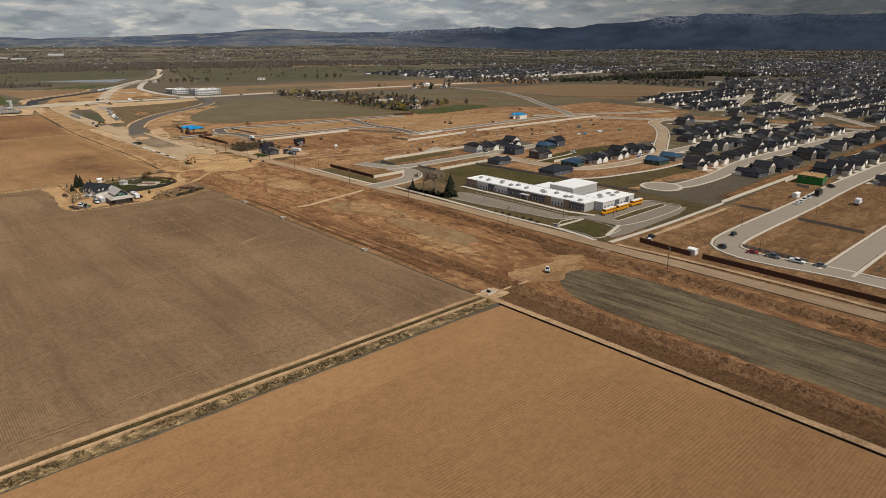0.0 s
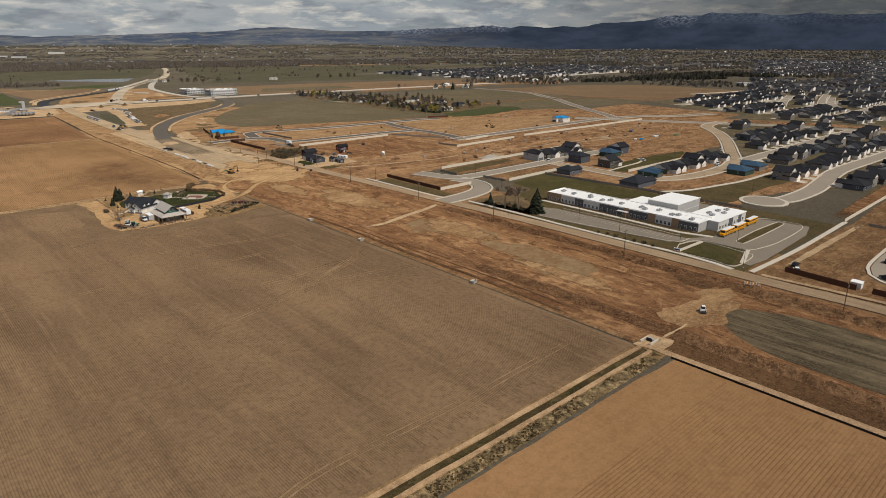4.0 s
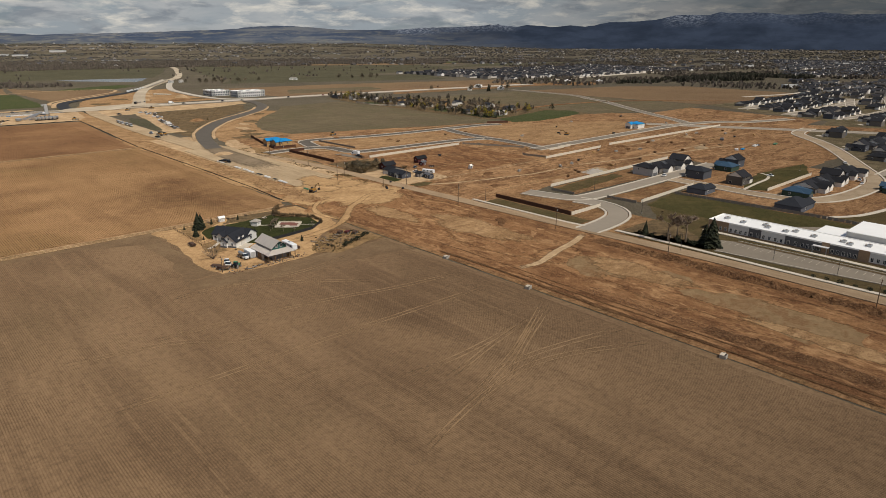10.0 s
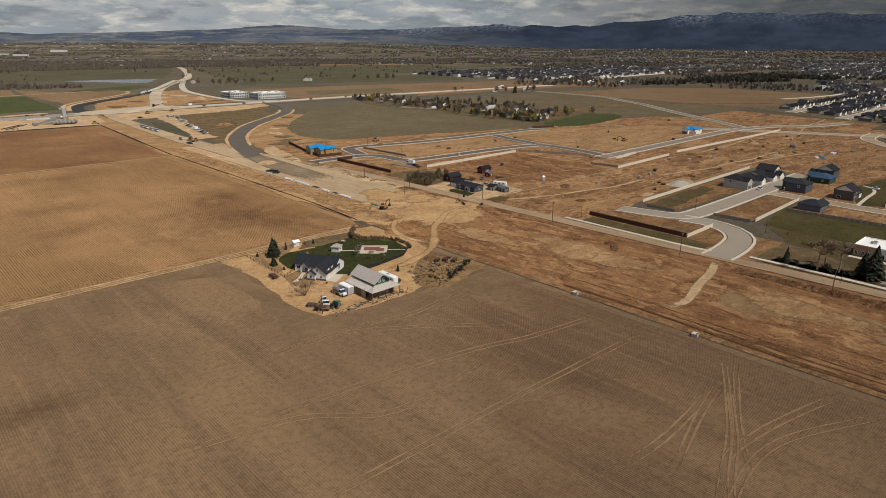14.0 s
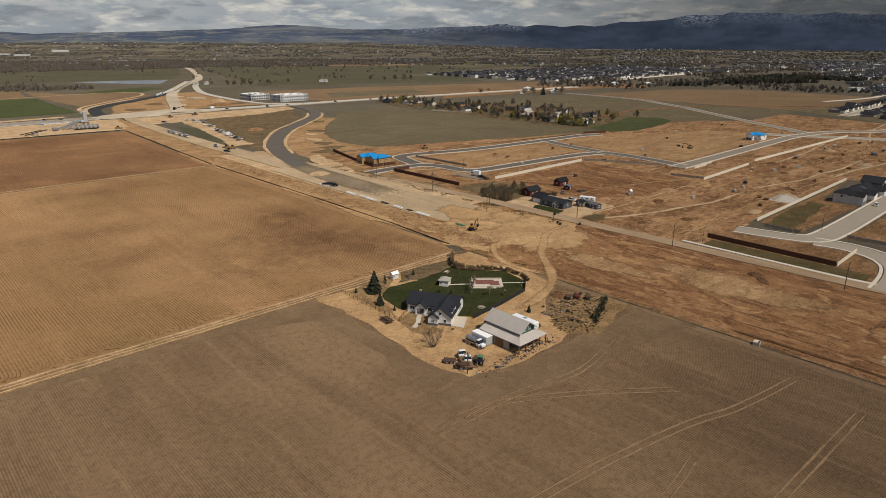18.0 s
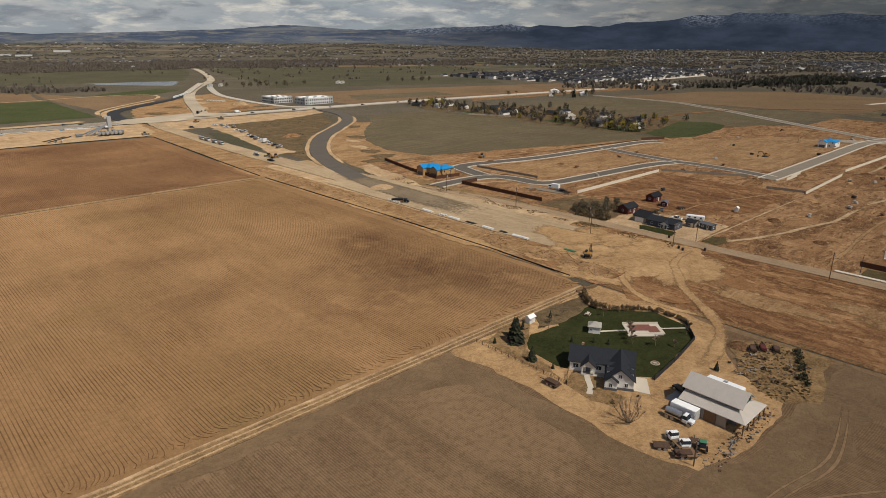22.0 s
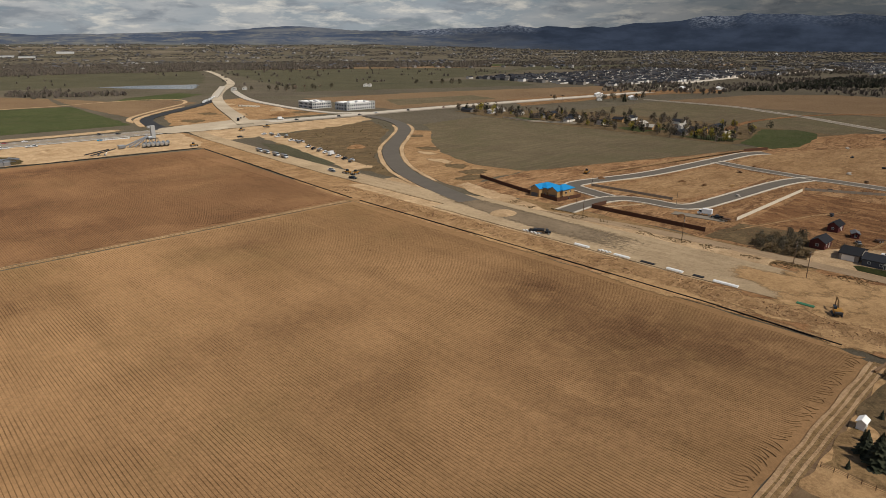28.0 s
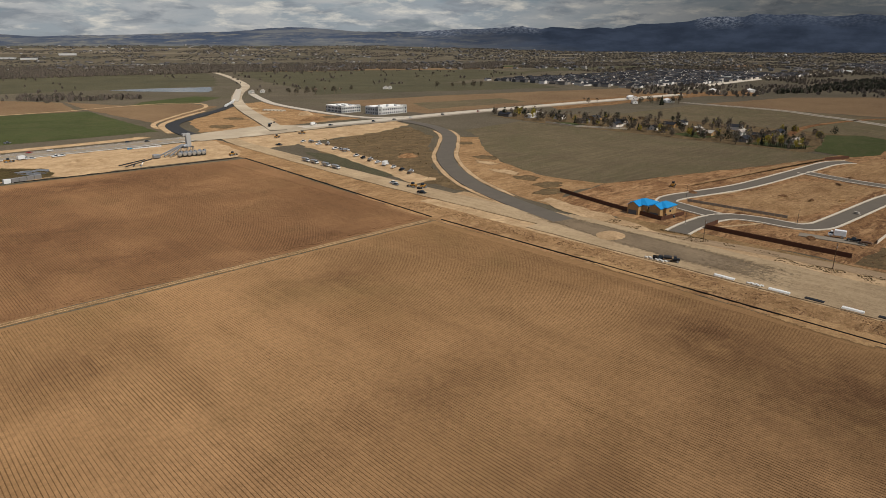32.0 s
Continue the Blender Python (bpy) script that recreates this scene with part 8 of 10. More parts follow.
rv = thing("camper", 106.2, 381.5, 0.25, 90, "long white camper trailer behind a barn", "camper")
part("body", box(bmesh.new(), -4.6, -1.2, 0.6, 4.6, 1.2, 3.0, 0.2), M_PAINT_WHITE, rv)
part("stripe", box(bmesh.new(), -4.3, -1.23, 1.2, 4.3, 1.23, 1.4), M_PAINT_GREY, rv)
for x in (-3, -1, 1, 3):
    o = part("window", box(bmesh.new(), -0.5, -1.24, -0.3, 0.5, 1.24, 0.3), M_GLASS, rv)
    o.location = (x, 0, 2.1)
part("roof_vent", box(bmesh.new(), -0.5, -0.4, 3.0, 0.5, 0.4, 3.2), M_STEEL, rv)
wheels(rv, (-0.6, 0.6), 1.0, 0.38, 0.22)
cs = thing("equipment_row", 108.6, 381.5, 0.25, 90, "row of rusty red implements behind a camper", "machinery")
part("frame", box(bmesh.new(), -4, -0.5, 0.5, 4, 0.5, 0.8), M_RUST, cs)
for k in range(8):
    part("bin", box(bmesh.new(), -3.9 + k, -0.45, 0.8, -3.1 + k, 0.45, 1.5, 0.08), M_RED if k % 2 else M_RUST, cs)
wheels(cs, (-2.5, 2.5), 0.7, 0.45, 0.25)


def small_shed(name, x, y, turn, w, d, z, rise, wall, roof, label, hipped=False):
    s = thing(name, x, y, 0.2, turn, label, "shed")
    if hipped:
        part("wall", box(bmesh.new(), -w / 2, -d / 2, 0, w / 2, d / 2, z), wall, s)
        part("roof", hip(bmesh.new(), -w / 2, -d / 2, w / 2, d / 2, z, rise, 0.35), roof, s)
    else:
        part("wall", gable_walls(bmesh.new(), -w / 2, -d / 2, w / 2, d / 2, 0, z, rise, "x"), wall, s)
        part("roof", gable(bmesh.new(), -w / 2, -d / 2, w / 2, d / 2, z + 0.04, rise, 0.3, "x", 0.1), roof, s)
    part("door", box(bmesh.new(), -0.5, -d / 2 - 0.05, 0, 0.5, -d / 2 + 0.02, min(2.0, z - 0.2)), M_SIDING_LT if wall is not M_SIDING_LT else M_DARKPANEL, s)
    window(s, -w / 2 * 0.6, -d / 2, z * 0.6, 0.7, 0.6, "x", -1)
    window(s, w / 2, 0, z * 0.6, 0.8, 0.7, "y", 1)
    return s


small_shed("garden_shed", 112.4, 424.2, -58, 3.4, 3.4, 2.1, 1.3, M_WHITE, M_CONC_GREY, "small white garden house with grey hip roof on a lawn", True)
small_shed("tool_shed", 103.2, 441.8, 0, 2.6, 1.8, 2.0, 0.6, M_WHITE, M_ROOFWHITE, "small white shed at a field's edge")
cart = thing("picnic_table", 121, 432.5, 0.26, 20, "pale picnic table on a lawn", "table")
part("tabletop", box(bmesh.new(), -1.1, -0.45, 0.72, 1.1, 0.45, 0.78), M_CONC, cart)
for s in (-1, 1):
    part("bench", box(bmesh.new(), -1.1, s * 0.75 - 0.14, 0.42, 1.1, s * 0.75 + 0.14, 0.47), M_CONC, cart)
    part("leg", box(bmesh.new(), s * 0.8 - 0.05, -0.8, 0, s * 0.8 + 0.05, 0.8, 0.7), M_WOOD, cart)

# terrace with brick paving
pt = thing("patio", 124.6, 414.8, 0.26, -42, "raised pale concrete terrace inlaid with red brick", "patio")
part("slab", box(bmesh.new(), -5.6, -3.6, 0, 5.6, 3.6, 0.32, 0.05), M_CONC, pt)
part("lower_slab", box(bmesh.new(), -6.0, -5.0, 0, 3.0, -3.62, 0.16), M_CONC, pt)
part("brick_field", box(bmesh.new(), -4.2, -1.6, 0.325, 2.6, 2.7, 0.36), M_REDDECK, pt)
part("brick_field", box(bmesh.new(), 1.0, -2.9, 0.325, 4.4, 1.4, 0.358), M_REDDECK, pt)
part("step", box(bmesh.new(), 2.0, -4.3, 0, 5.0, -3.62, 0.2), M_CONC_GREY, pt)
part("low_wall", box(bmesh.new(), -5.6, 3.3, 0.33, 5.6, 3.6, 0.8), M_CONC, pt)
fp = thing("fire_pit", 107.5, 401.2, 0.26, 0, "ring of stones with pale paving on a lawn", "fire pit")
part("paving", cyl(bmesh.new(), 0, 0, 0, 1.3, 0.06, 14), M_CONC_GREY, fp)
for k in range(10):
    o = part("stone", box(bmesh.new(), -0.2, -0.15, 0, 0.2, 0.15, 0.3, 0.05), M_BRICK, fp)
    o.matrix_basis = pose(0.8 * math.cos(k * 0.628), 0.8 * math.sin(k * 0.628), 0.06, 0, 0, math.degrees(k * 0.628) + 90)

# hedge, dark yard fence and the rail fence
hv, hf = [], []
_rh = random.Random(3)
for (ax, ay, ah), (bx, by, bh) in zip([(135.5, 444.5, 2.4), (129, 438, 2.6), (127.5, 433, 2.4), (130, 428.5, 2.0), (133.5, 426.5, 1.8), (138, 422, 1.5), (140.2, 417, 1.4), (139.5, 410, 1.3)], [(129, 438, 2.6), (127.5, 433, 2.4), (130, 428.5, 2.0), (133.5, 426.5, 1.8), (138, 422, 1.5), (140.2, 417, 1.4), (139.5, 410, 1.3), (137, 405.5, 1.4)]):
    n = int(math.hypot(bx - ax, by - ay) / 0.8)
    for i in range(n):
        u = i / n
        clump_mesh(_rh, 380, 0.85, 0.85, 1.2 * (ah + (bh - ah) * u), 0.1, 0.13, hv, hf, ax + (bx - ax) * u, ay + (by - ay) * u, 3)
hd = tagged(mesh("hedge", hv, hf, M_HEDGE_TAN), "tall clipped tan-brown hedge curving round a yard", "hedge")
fence([(129, 400.6), (114.5, 398.2), (99, 396.6)], 1.3, 2.4, 0.05, M_DARKSTEEL, "dark mesh yard fence along a lawn", name="yard_fence", z=0.22)
fence([(139.5, 409), (129, 400.6)], 1.3, 2.4, 0.05, M_DARKSTEEL, "dark mesh yard fence along a lawn", name="yard_fence", z=0.22)


def rail_fence(pts, label):
    c = Vector(pts[0])
    b = thing("rail_fence", c.x, c.y, 0.2, 0, label, "fence")
    for a, e in zip(pts, pts[1:]):
        a, e = Vector(a) - c, Vector(e) - c
        n = max(1, round((e - a).length / 2.6))
        for i in range(n + 1):
            p = a.lerp(e, i / n)
            o = part("post", box(bmesh.new(), -0.07, -0.07, 0, 0.07, 0.07, 1.2), M_WOOD, b)
            o.location = (p.x, p.y, 0)
        for z in (0.4, 0.75, 1.1):
            part("rail", beam(bmesh.new(), (a.x, a.y, z), (e.x, e.y, z), 0.05, 4), M_WOOD, b)
    return b


rail_fence([(80.8, 443.5), (80.4, 411)], "brown post-and-rail fence along a dirt drive")
rail_fence([(80.4, 411), (86.6, 415)], "short brown rail fence beside a farmhouse")
wl_ = thing("retaining_wall", 140, 446.2, 0.1, -8, "low brown retaining wall at a lane's end", "wall")
part("wall", box(bmesh.new(), -5, -0.25, 0, 5, 0.25, 0.7, 0.05), M_WOOD, wl_)
part("cap", box(bmesh.new(), -5.1, -0.32, 0.7, 5.1, 0.32, 0.8), M_WOOD, wl_)

for key, x, y, s, lb in (("conW", 89.3, 435.6, 0.95, "broad dark spruce in a farm garden"), ("conW", 91.8, 438.5, 0.75, ""), ("conW", 84, 425.4, 0.52, "small dark spruce in a farm garden"), ("conA", 84.2, 439.4, 0.26, ""), ("conB", 97.5, 440, 0.42, ""), ("conA", 110.6, 439.6, 0.3, ""),
                         ("conA", 116, 388, 0.34, "small dark spruce in a dirt yard"), ("conA", 84.6, 418.6, 0.22, ""), ("shrub", 76.9, 390.8, 1.0, "spreading leafless tree in a dirt yard"), ("bareA", 103.4, 434.6, 0.5, ""), ("bareB", 117, 414.5, 0.62, ""),
                         ("bareA", 115, 413, 0.55, ""), ("bareB", 113.2, 411.6, 0.5, ""), ("bareA", 119, 416.2, 0.6, ""), ("bareC", 117.2, 406.6, 0.5, ""), ("conA", 105.8, 420, 0.22, ""), ("conA", 108, 416.4, 0.24, ""), ("conA", 101.4, 424.6, 0.24, ""), ("conA", 104.5, 412.2, 0.2, ""), ("bushd", 98.5, 415, 0.9, ""),
                         ("bareA", 124, 428.6, 0.4, ""), ("bareB", 95, 437, 0.4, ""), ("bareB", 107, 437, 0.36, ""), ("bareB", 114, 437.5, 0.4, ""), ("bareA", 131, 404, 0.42, ""), ("bareC", 120.5, 402.5, 0.35, ""), ("bush", 83, 404.5, 0.7, ""), ("bush", 81.5, 398, 0.8, ""), ("bush", 88.6, 395, 0.6, ""), ("bush", 78.5, 393, 0.5, "")):
    P(key, x, y, s, lb)
# scrap and brush by the yard
for i in range(9):
    P("bushd", 143.6 - i * 2.3, 377.0 - i * 1.05 + 0.6 * (i % 2), 1.0 + 0.3 * ((i * 5) % 3), "dark juniper in a ragged row at a yard edge")
_rj = random.Random(8)
for i in range(34):
    x, y = _rj.uniform(117, 142), _rj.uniform(370, 388)
    if (x - 117) * 0.55 + 368 > y + 16:
        continue
    if i % 3 == 0:
        P("bush" if i % 2 else "bushd", x, y, _rj.uniform(0.5, 1.0), "low scrubby bush among farm scrap")
    else:
        t_ = thing("scrap_pile", x, y, 0.2, _rj.uniform(0, 360), _rj.choice(("heap of weathered boards and rusty steel", "pile of rusty scrap metal and planks")), "scrap")
        for k in range(4):
            o = part("board", box(bmesh.new(), -0.8, -0.07, 0, 0.8, 0.07, 0.08), _rj.choice((M_WOOD, M_RUST, M_CONC_GREY, M_DARKSTEEL)), t_)
            o.matrix_basis = pose(_rj.uniform(-0.5, 0.5), _rj.uniform(-0.5, 0.5), 0.1 + 0.1 * k, _rj.uniform(-8, 8), _rj.uniform(-8, 8), _rj.uniform(0, 180))
for i in range(10):
    x, y = 80 + i * 2.6 + _rj.uniform(-1, 1), 369.6 + _rj.uniform(-0.8, 1.6)
    t_ = thing("scrap_pile", x, y, 0.2, _rj.uniform(0, 360), "small heap of pipes and boards at a yard's edge", "scrap")
    for k in range(4):
        o = part("board", box(bmesh.new(), -0.9, -0.1, 0, 0.9, 0.1, 0.1), _rj.choice((M_WOOD, M_RUST, M_STEEL)), t_)
        o.matrix_basis = pose(_rj.uniform(-0.5, 0.5), _rj.uniform(-0.4, 0.4), 0.08 + 0.1 * k, 0, _rj.uniform(-6, 6), _rj.uniform(0, 180))
for x, y, m_, lb in ((137.2, 384.2, M_MAROON, "old dark red machine among scrap"), (139.4, 381.4, M_RUST, "rusty machine among farm scrap"), (134.5, 386, M_RUST, "old rusty machine among scrap")):
    t_ = thing("old_machine", x, y, 0.24, 30, lb, "machinery")
    part("body", box(bmesh.new(), -1.4, -0.8, 0.5, 1.0, 0.8, 1.4, 0.15), m_, t_)
    part("hood", box(bmesh.new(), 1.0, -0.5, 0.5, 2.0, 0.5, 1.1, 0.1), m_, t_)
    wheels(t_, (-0.8, 1.2), 0.8, 0.42, 0.25)
relief("compost_heap", 131.5, 138.5, 386.8, 393.2, 0.5, lambda x, y: 0.15 + 1.3 * max(0, 1 - ((x - 135) / 3.4) ** 2 - ((y - 390) / 3.0) ** 2) * (0.9 + 0.25 * N(x, y, 1.1)), M_SPOIL, "rounded heap of brown compost")

# field tracks
TRACKS = [
    [(141.0, 273.2), (111.0, 257.8), (91.6, 250.1), (76.9, 245.4), (70.7, 243.9)], [(141.4, 269.8), (123.6, 261.7), (107.6, 254.0), (91.6, 244.5)], [(122.5, 266.9), (103.5, 264.7), (86.0, 264.1), (70.7, 265.8)], [(127.1, 267.0), (105.6, 262.8), (88.8, 258.4), (78.4, 256.6)],
    [(144.9, 242.2), (125.5, 247.5), (106.1, 251.0), (95.0, 251.3), (81.8, 245.8)], [(70.1, 258.5), (74.5, 256.0), (80.7, 254.5)], [(128.3, 265.9), (104.3, 253.7), (86.5, 246.5), (74.4, 240.5)],
    [(136, 296), (102, 297), (72, 298), (37, 298), (10, 299)],
    [(141, 312), (110, 317), (94, 322), (61, 328), (30, 331)], [(89, 316), (55, 313), (36, 326), (8, 332)], [(46, 358), (55, 360), (70, 357), (92, 343), (112, 326)], [(46, 357.6), (73.3, 357.8), (96.4, 353.8), (122.9, 358.9)],
    [(143, 161), (90, 158), (49, 158), (20, 153), (-60, 152)], [(141, 232), (109, 246), (84, 245), (56, 237)]]
for ti, pts in enumerate(TRACKS):
    for o in (-0.9, 0.9):
        ribbon("wheel_track", [(x + o * 0.5, y + o) for x, y in pts], 0.8, 0.176 + 0.004 * ti + 0.002 * (o > 0), M_WHEELTRACK, "pale tractor wheel track across a field", step=4, amp=0.25, depth=0.05, category="track", feather=0.28)


# ---- sheeted edges and culverts ----
def silt_fence(pts, label, h=0.6):
    c = Vector(pts[0])
    b = thing("silt_fence", c.x, c.y, 0.05, 0, label, "silt fence")
    L = [Vector(p) - c for p in pts]
    for a, e in zip(L, L[1:]):
        n = max(1, round((e - a).length / 12))
        for i in range(n):
            p, q = a.lerp(e, i / n), a.lerp(e, (i + 1) / n)
            d = q - p
            o = part("sheet", box(bmesh.new(), 0, -0.07, 0, d.length, 0.07, h, 0.03), M_BLACK, b)
            o.matrix_basis = pose(p.x, p.y, 0, 0, 0, math.degrees(math.atan2(d.y, d.x)))
            part("stake", box(bmesh.new(), p.x - 0.04, p.y - 0.04, 0, p.x + 0.04, p.y + 0.04, h + 0.3), M_WOOD, b)
    return b


silt_fence([(146.4, 135), (146.5, 60), (146.3, -20), (146.4, -100)], "long black sheeted edge of a field")
silt_fence([(146.5, 458), (149, 500), (149.8, 560), (149.9, 640), (150, 698)], "long black silt fence between field and earth bank")
silt_fence([(150, 705), (153, 760), (158, 840), (163, 928)], "long black silt fence beside a haul road")
silt_fence([(160, 934), (100, 937), (40, 941), (8, 946)], "low dark edging along a gravel yard", 0.5)
for x, y in ((147, 328), (146.2, 284), (146.5, 213.4)):
    b = thing("culvert_box", x, y, 0.1, 8, "grey concrete irrigation box at a field edge", "culvert")
    bm = bmesh.new()
    for a in ((-1, -0.9, -0.8, 0.9), (0.8, -0.9, 1, 0.9), (-0.8, -0.9, 0.8, -0.7), (-0.8, 0.7, 0.8, 0.9)):
        box(bm, a[0], a[1], 0, a[2], a[3], 1.0)
    part("walls", bm, M_CONC_GREY, b)
    part("lid", box(bmesh.new(), -0.95, -0.3, 1.0, 0.95, 0.88, 1.08), M_CONC, b)
    part("pipe", cyl(bmesh.new(), 0.9, 0.2, 0.35, 0.3, 1.4, 10, "x"), M_CONC_GREY, b)
b = thing("headgate", 151, 144.6, 0.1, 0, "concrete ditch headgate with a dark opening", "headgate")
for s in (-1, 1):
    part("wing_wall", box(bmesh.new(), -2.2, s * 1.6 - 0.2, 0, 2.2, s * 1.6 + 0.2, 0.8, 0.05), M_CONC, b)
part("deck", box(bmesh.new(), 0.4, -1.4, 0.5, 2.0, 1.4, 0.72, 0.04), M_CONC_GREY, b)
part("gate", box(bmesh.new(), 0.0, -0.9, 0.0, 0.2, 0.9, 1.2, 0.04), M_DARKSTEEL, b)
patch("headgate_pad", [(146, 147), (156, 147), (157, 140), (147, 138.5)], 0.24, M_TAN, "pale dirt round a headgate", 0.8, 2, feather=1)

# ---- machines and pipes on the works ----
C("excavator", 169.6, 466, 25, "", 0.3)
sk = thing("skid_loader", 183.0, 144.2, 0.3, 215, "small white and black skid loader on a dirt pad", "loader")
part("body", box(bmesh.new(), -1.2, -0.7, 0.5, 0.7, 0.7, 1.3, 0.12), M_PAINT_WHITE, sk)
part("cab", cabin(bmesh.new(), -0.7, 0.7, 0.6, 1.3, 2.1, 0.15, 0.1), M_DARKSTEEL, sk)
part("cab_roof", box(bmesh.new(), -0.6, -0.55, 2.1, 0.65, 0.55, 2.2, 0.03), M_PAINT_WHITE, sk)
part("bucket", box(bmesh.new(), 1.2, -0.9, 0.1, 1.8, 0.9, 0.7, 0.1), M_DARKSTEEL, sk)
for sy in (-1, 1):
    part("arm", beam(beam(bmesh.new(), (-1.0, sy * 0.8, 1.4), (0.7, sy * 0.8, 1.3), 0.09, 6), (0.7, sy * 0.8, 1.3), (1.3, sy * 0.8, 0.5), 0.09, 6), M_PAINT_WHITE, sk)
wheels(sk, (-0.7, 0.5), 0.75, 0.42, 0.28)
for k in range(3):
    bq = thing("barricade", 217.4 + 0.9 * k, 145.0 - 1.7 * k, 0.3, -62, "orange and white striped road barricade", "barricade", "barricades")
    for z in (0.5, 0.9, 1.3):
        for q in range(4):
            part("board", box(bmesh.new(), -0.9 + q * 0.45, -0.03, z, -0.47 + q * 0.45, 0.03, z + 0.22), M_BUS if q % 2 else M_PAINT_WHITE, bq)
    for sx in (-0.75, 0.75):
        part("leg", beam(beam(bmesh.new(), (sx, -0.4, 0), (sx, 0, 1.5), 0.04, 4), (sx, 0.4, 0), (sx, 0, 1.5), 0.04, 4), M_STEEL, bq)
C("loader", 307, 656, 20, "yellow wheel loader on graded earth", 0.2)
C("loader", 190.5, 757, 190, "yellow roller-loader on a haul road", 0.45)
C("flat_blue", 173, 587.6, -63, "dark blue tank truck on gravel", 0.45)
C("pick_black", 172, 592, -63, "", 0.45)
C("pick_black", 181, 747, -70)
C("loader", 188, 763, 100)
C("car_grey", 184.5, 775, 95)
C("pick_white", 186, 779, 95)
for k, y in enumerate((883, 872, 857, 845)):
    C("mixer", 188.6, y, -92, "white and steel dump truck parked on a haul road")
for k in range(8):
    y = 876 - k * 11.2
    C(("pick_white", "pick_black", "flat_white", "pick_white", "box_white")[k % 5], 229 - (876 - y) * 0.162, y, 18 + 5 * (k % 3), "work truck parked in a row on dirt")
for x, y in ((239, 968), (242, 960), (244, 950), (246, 940), (240, 945), (237, 916), (237.4, 908), (237, 901)):
    C("pick_white" if int(x + y) % 2 else "flat_white", x, y, (int(x * 7 + y) % 5) * 22, "white work truck parked on dirt")
C("pick_black", 214, 966, -50, "dark pickup on a dirt yard", 0.3)
C("loader", 236, 1008, 30, "yellow wheel loader in a works yard", 0.2)
C("loader", 268, 1016, 120, "yellow wheel loader beside the highway", 0.2)
for x, y, k in ((270, 1082, "box_black"), (276, 1092, "car_red"), (282, 1100, "suv_black"), (290, 1108, "car_black"), (124.5, 1066, "suv_black"), (138.6, 1060, "car_black"), (63.6, 1062, "car_white"), (49, 1062, "car_red"), (310, 1062, "box_white"), (322, 1048, "car_black"), (376, 1044, "suv_black"), (404, 1042, "car_black"), (430, 1044, "car_white"), (480, 1042, "suv_black"), (540, 1040, "car_red"), (620, 1034, "car_black")):
    C(k, x, y, 4 if y < 1075 else 60, "", 0.75)
for x, y in ((330, 1306), (337, 1318), (343, 1326), (352, 1338), (360, 1350), (368, 1362), (378, 1378)):
    C("pick_white" if int(y) % 2 else "box_white", x, y, 58, "white work truck on a new ramp", 0.62)
for y0, y1 in ((568.7, 561.2), (548.9, 541.9), (525.5, 519), (507, 498)):
    t_ = thing("pipe_stack", 170.3, (y0 + y1) / 2, 0.42, 90, "stack of long white plastic pipes on gravel", "pipes", "pipe stacks")
    for k in range(5):
        part("pipe", cyl(bmesh.new(), -(y0 - y1) / 2, -0.7 + k * 0.34, 0.17, 0.17, y0 - y1, 8, "x"), M_PVC, t_)
    for k in range(4):
        part("pipe", cyl(bmesh.new(), -(y0 - y1) / 2, -0.53 + k * 0.34, 0.46, 0.17, y0 - y1, 8, "x"), M_PVC, t_)
    for sx in (-0.3, 0.3):
        part("bearer", box(bmesh.new(), sx * (y0 - y1) - 0.1, -0.9, -0.05, sx * (y0 - y1) + 0.1, 0.9, 0.02), M_WOOD, t_)
for y0, y1, m_ in ((478.5, 473, M_GREENPIPE), (537, 531, M_DARKSTEEL), (515, 511, M_DARKSTEEL)):
    t_ = thing("pipe_stack", 170.8, (y0 + y1) / 2, 0.42, 90, "stack of green and dark pipes on the works", "pipes")
    for k in range(4):
        part("pipe", cyl(bmesh.new(), -(y0 - y1) / 2, -0.6 + k * 0.42, 0.2, 0.2, y0 - y1, 8, "x"), m_, t_)
    part("bearer", box(bmesh.new(), -0.1, -0.9, -0.05, 0.1, 0.9, 0.0), M_WOOD, t_)
for k in range(14):
    y = 597 - k * 1.15 if k < 8 else 556 - (k - 8) * 0.9
    t_ = thing("pipe_section", 170.2 + (k % 2) * 0.8, y, 0.42, 80, "short white concrete pipe section", "pipe", "pipe sections")
    part("pipe", cyl(bmesh.new(), -0.6, 0, 0.35, 0.35, 1.2, 12, "x"), M_PVC, t_)
    part("collar", cyl(bmesh.new(), 0.5, 0, 0.35, 0.42, 0.2, 12, "x"), M_CONC_GREY, t_)
relief("sand_pile", 179, 196, 617, 632, 0.8, lambda x, y: 0.35 + 1.9 * max(0, 1 - ((x - 187) / 7.5) ** 2 - ((y - 624.5) / 6.5) ** 2) * (0.9 + 0.3 * N(x, y, 0.6)), M_TAN, "low round heap of pale sand on a road")
relief("gravel_pile", 334, 352, 386, 399, 0.8, lambda x, y: 0.1 + 2.2 * max(0, 1 - ((x - 343) / 8) ** 2 - ((y - 392.5) / 5.5) ** 2) * (0.9 + 0.3 * N(x, y, 0.6)), M_CONC_GREY, "grey gravel heap on a building site")
relief("dirt_pile", 322, 358, 1096, 1120, 2.0, lambda x, y: 0.1 + 3.4 * max(0, 1 - ((x - 340) / 17) ** 2 - ((y - 1108) / 11) ** 2) * (0.9 + 0.5 * N(x, y, 0.3)), M_LOT, "long heap of tan earth beside a ramp")
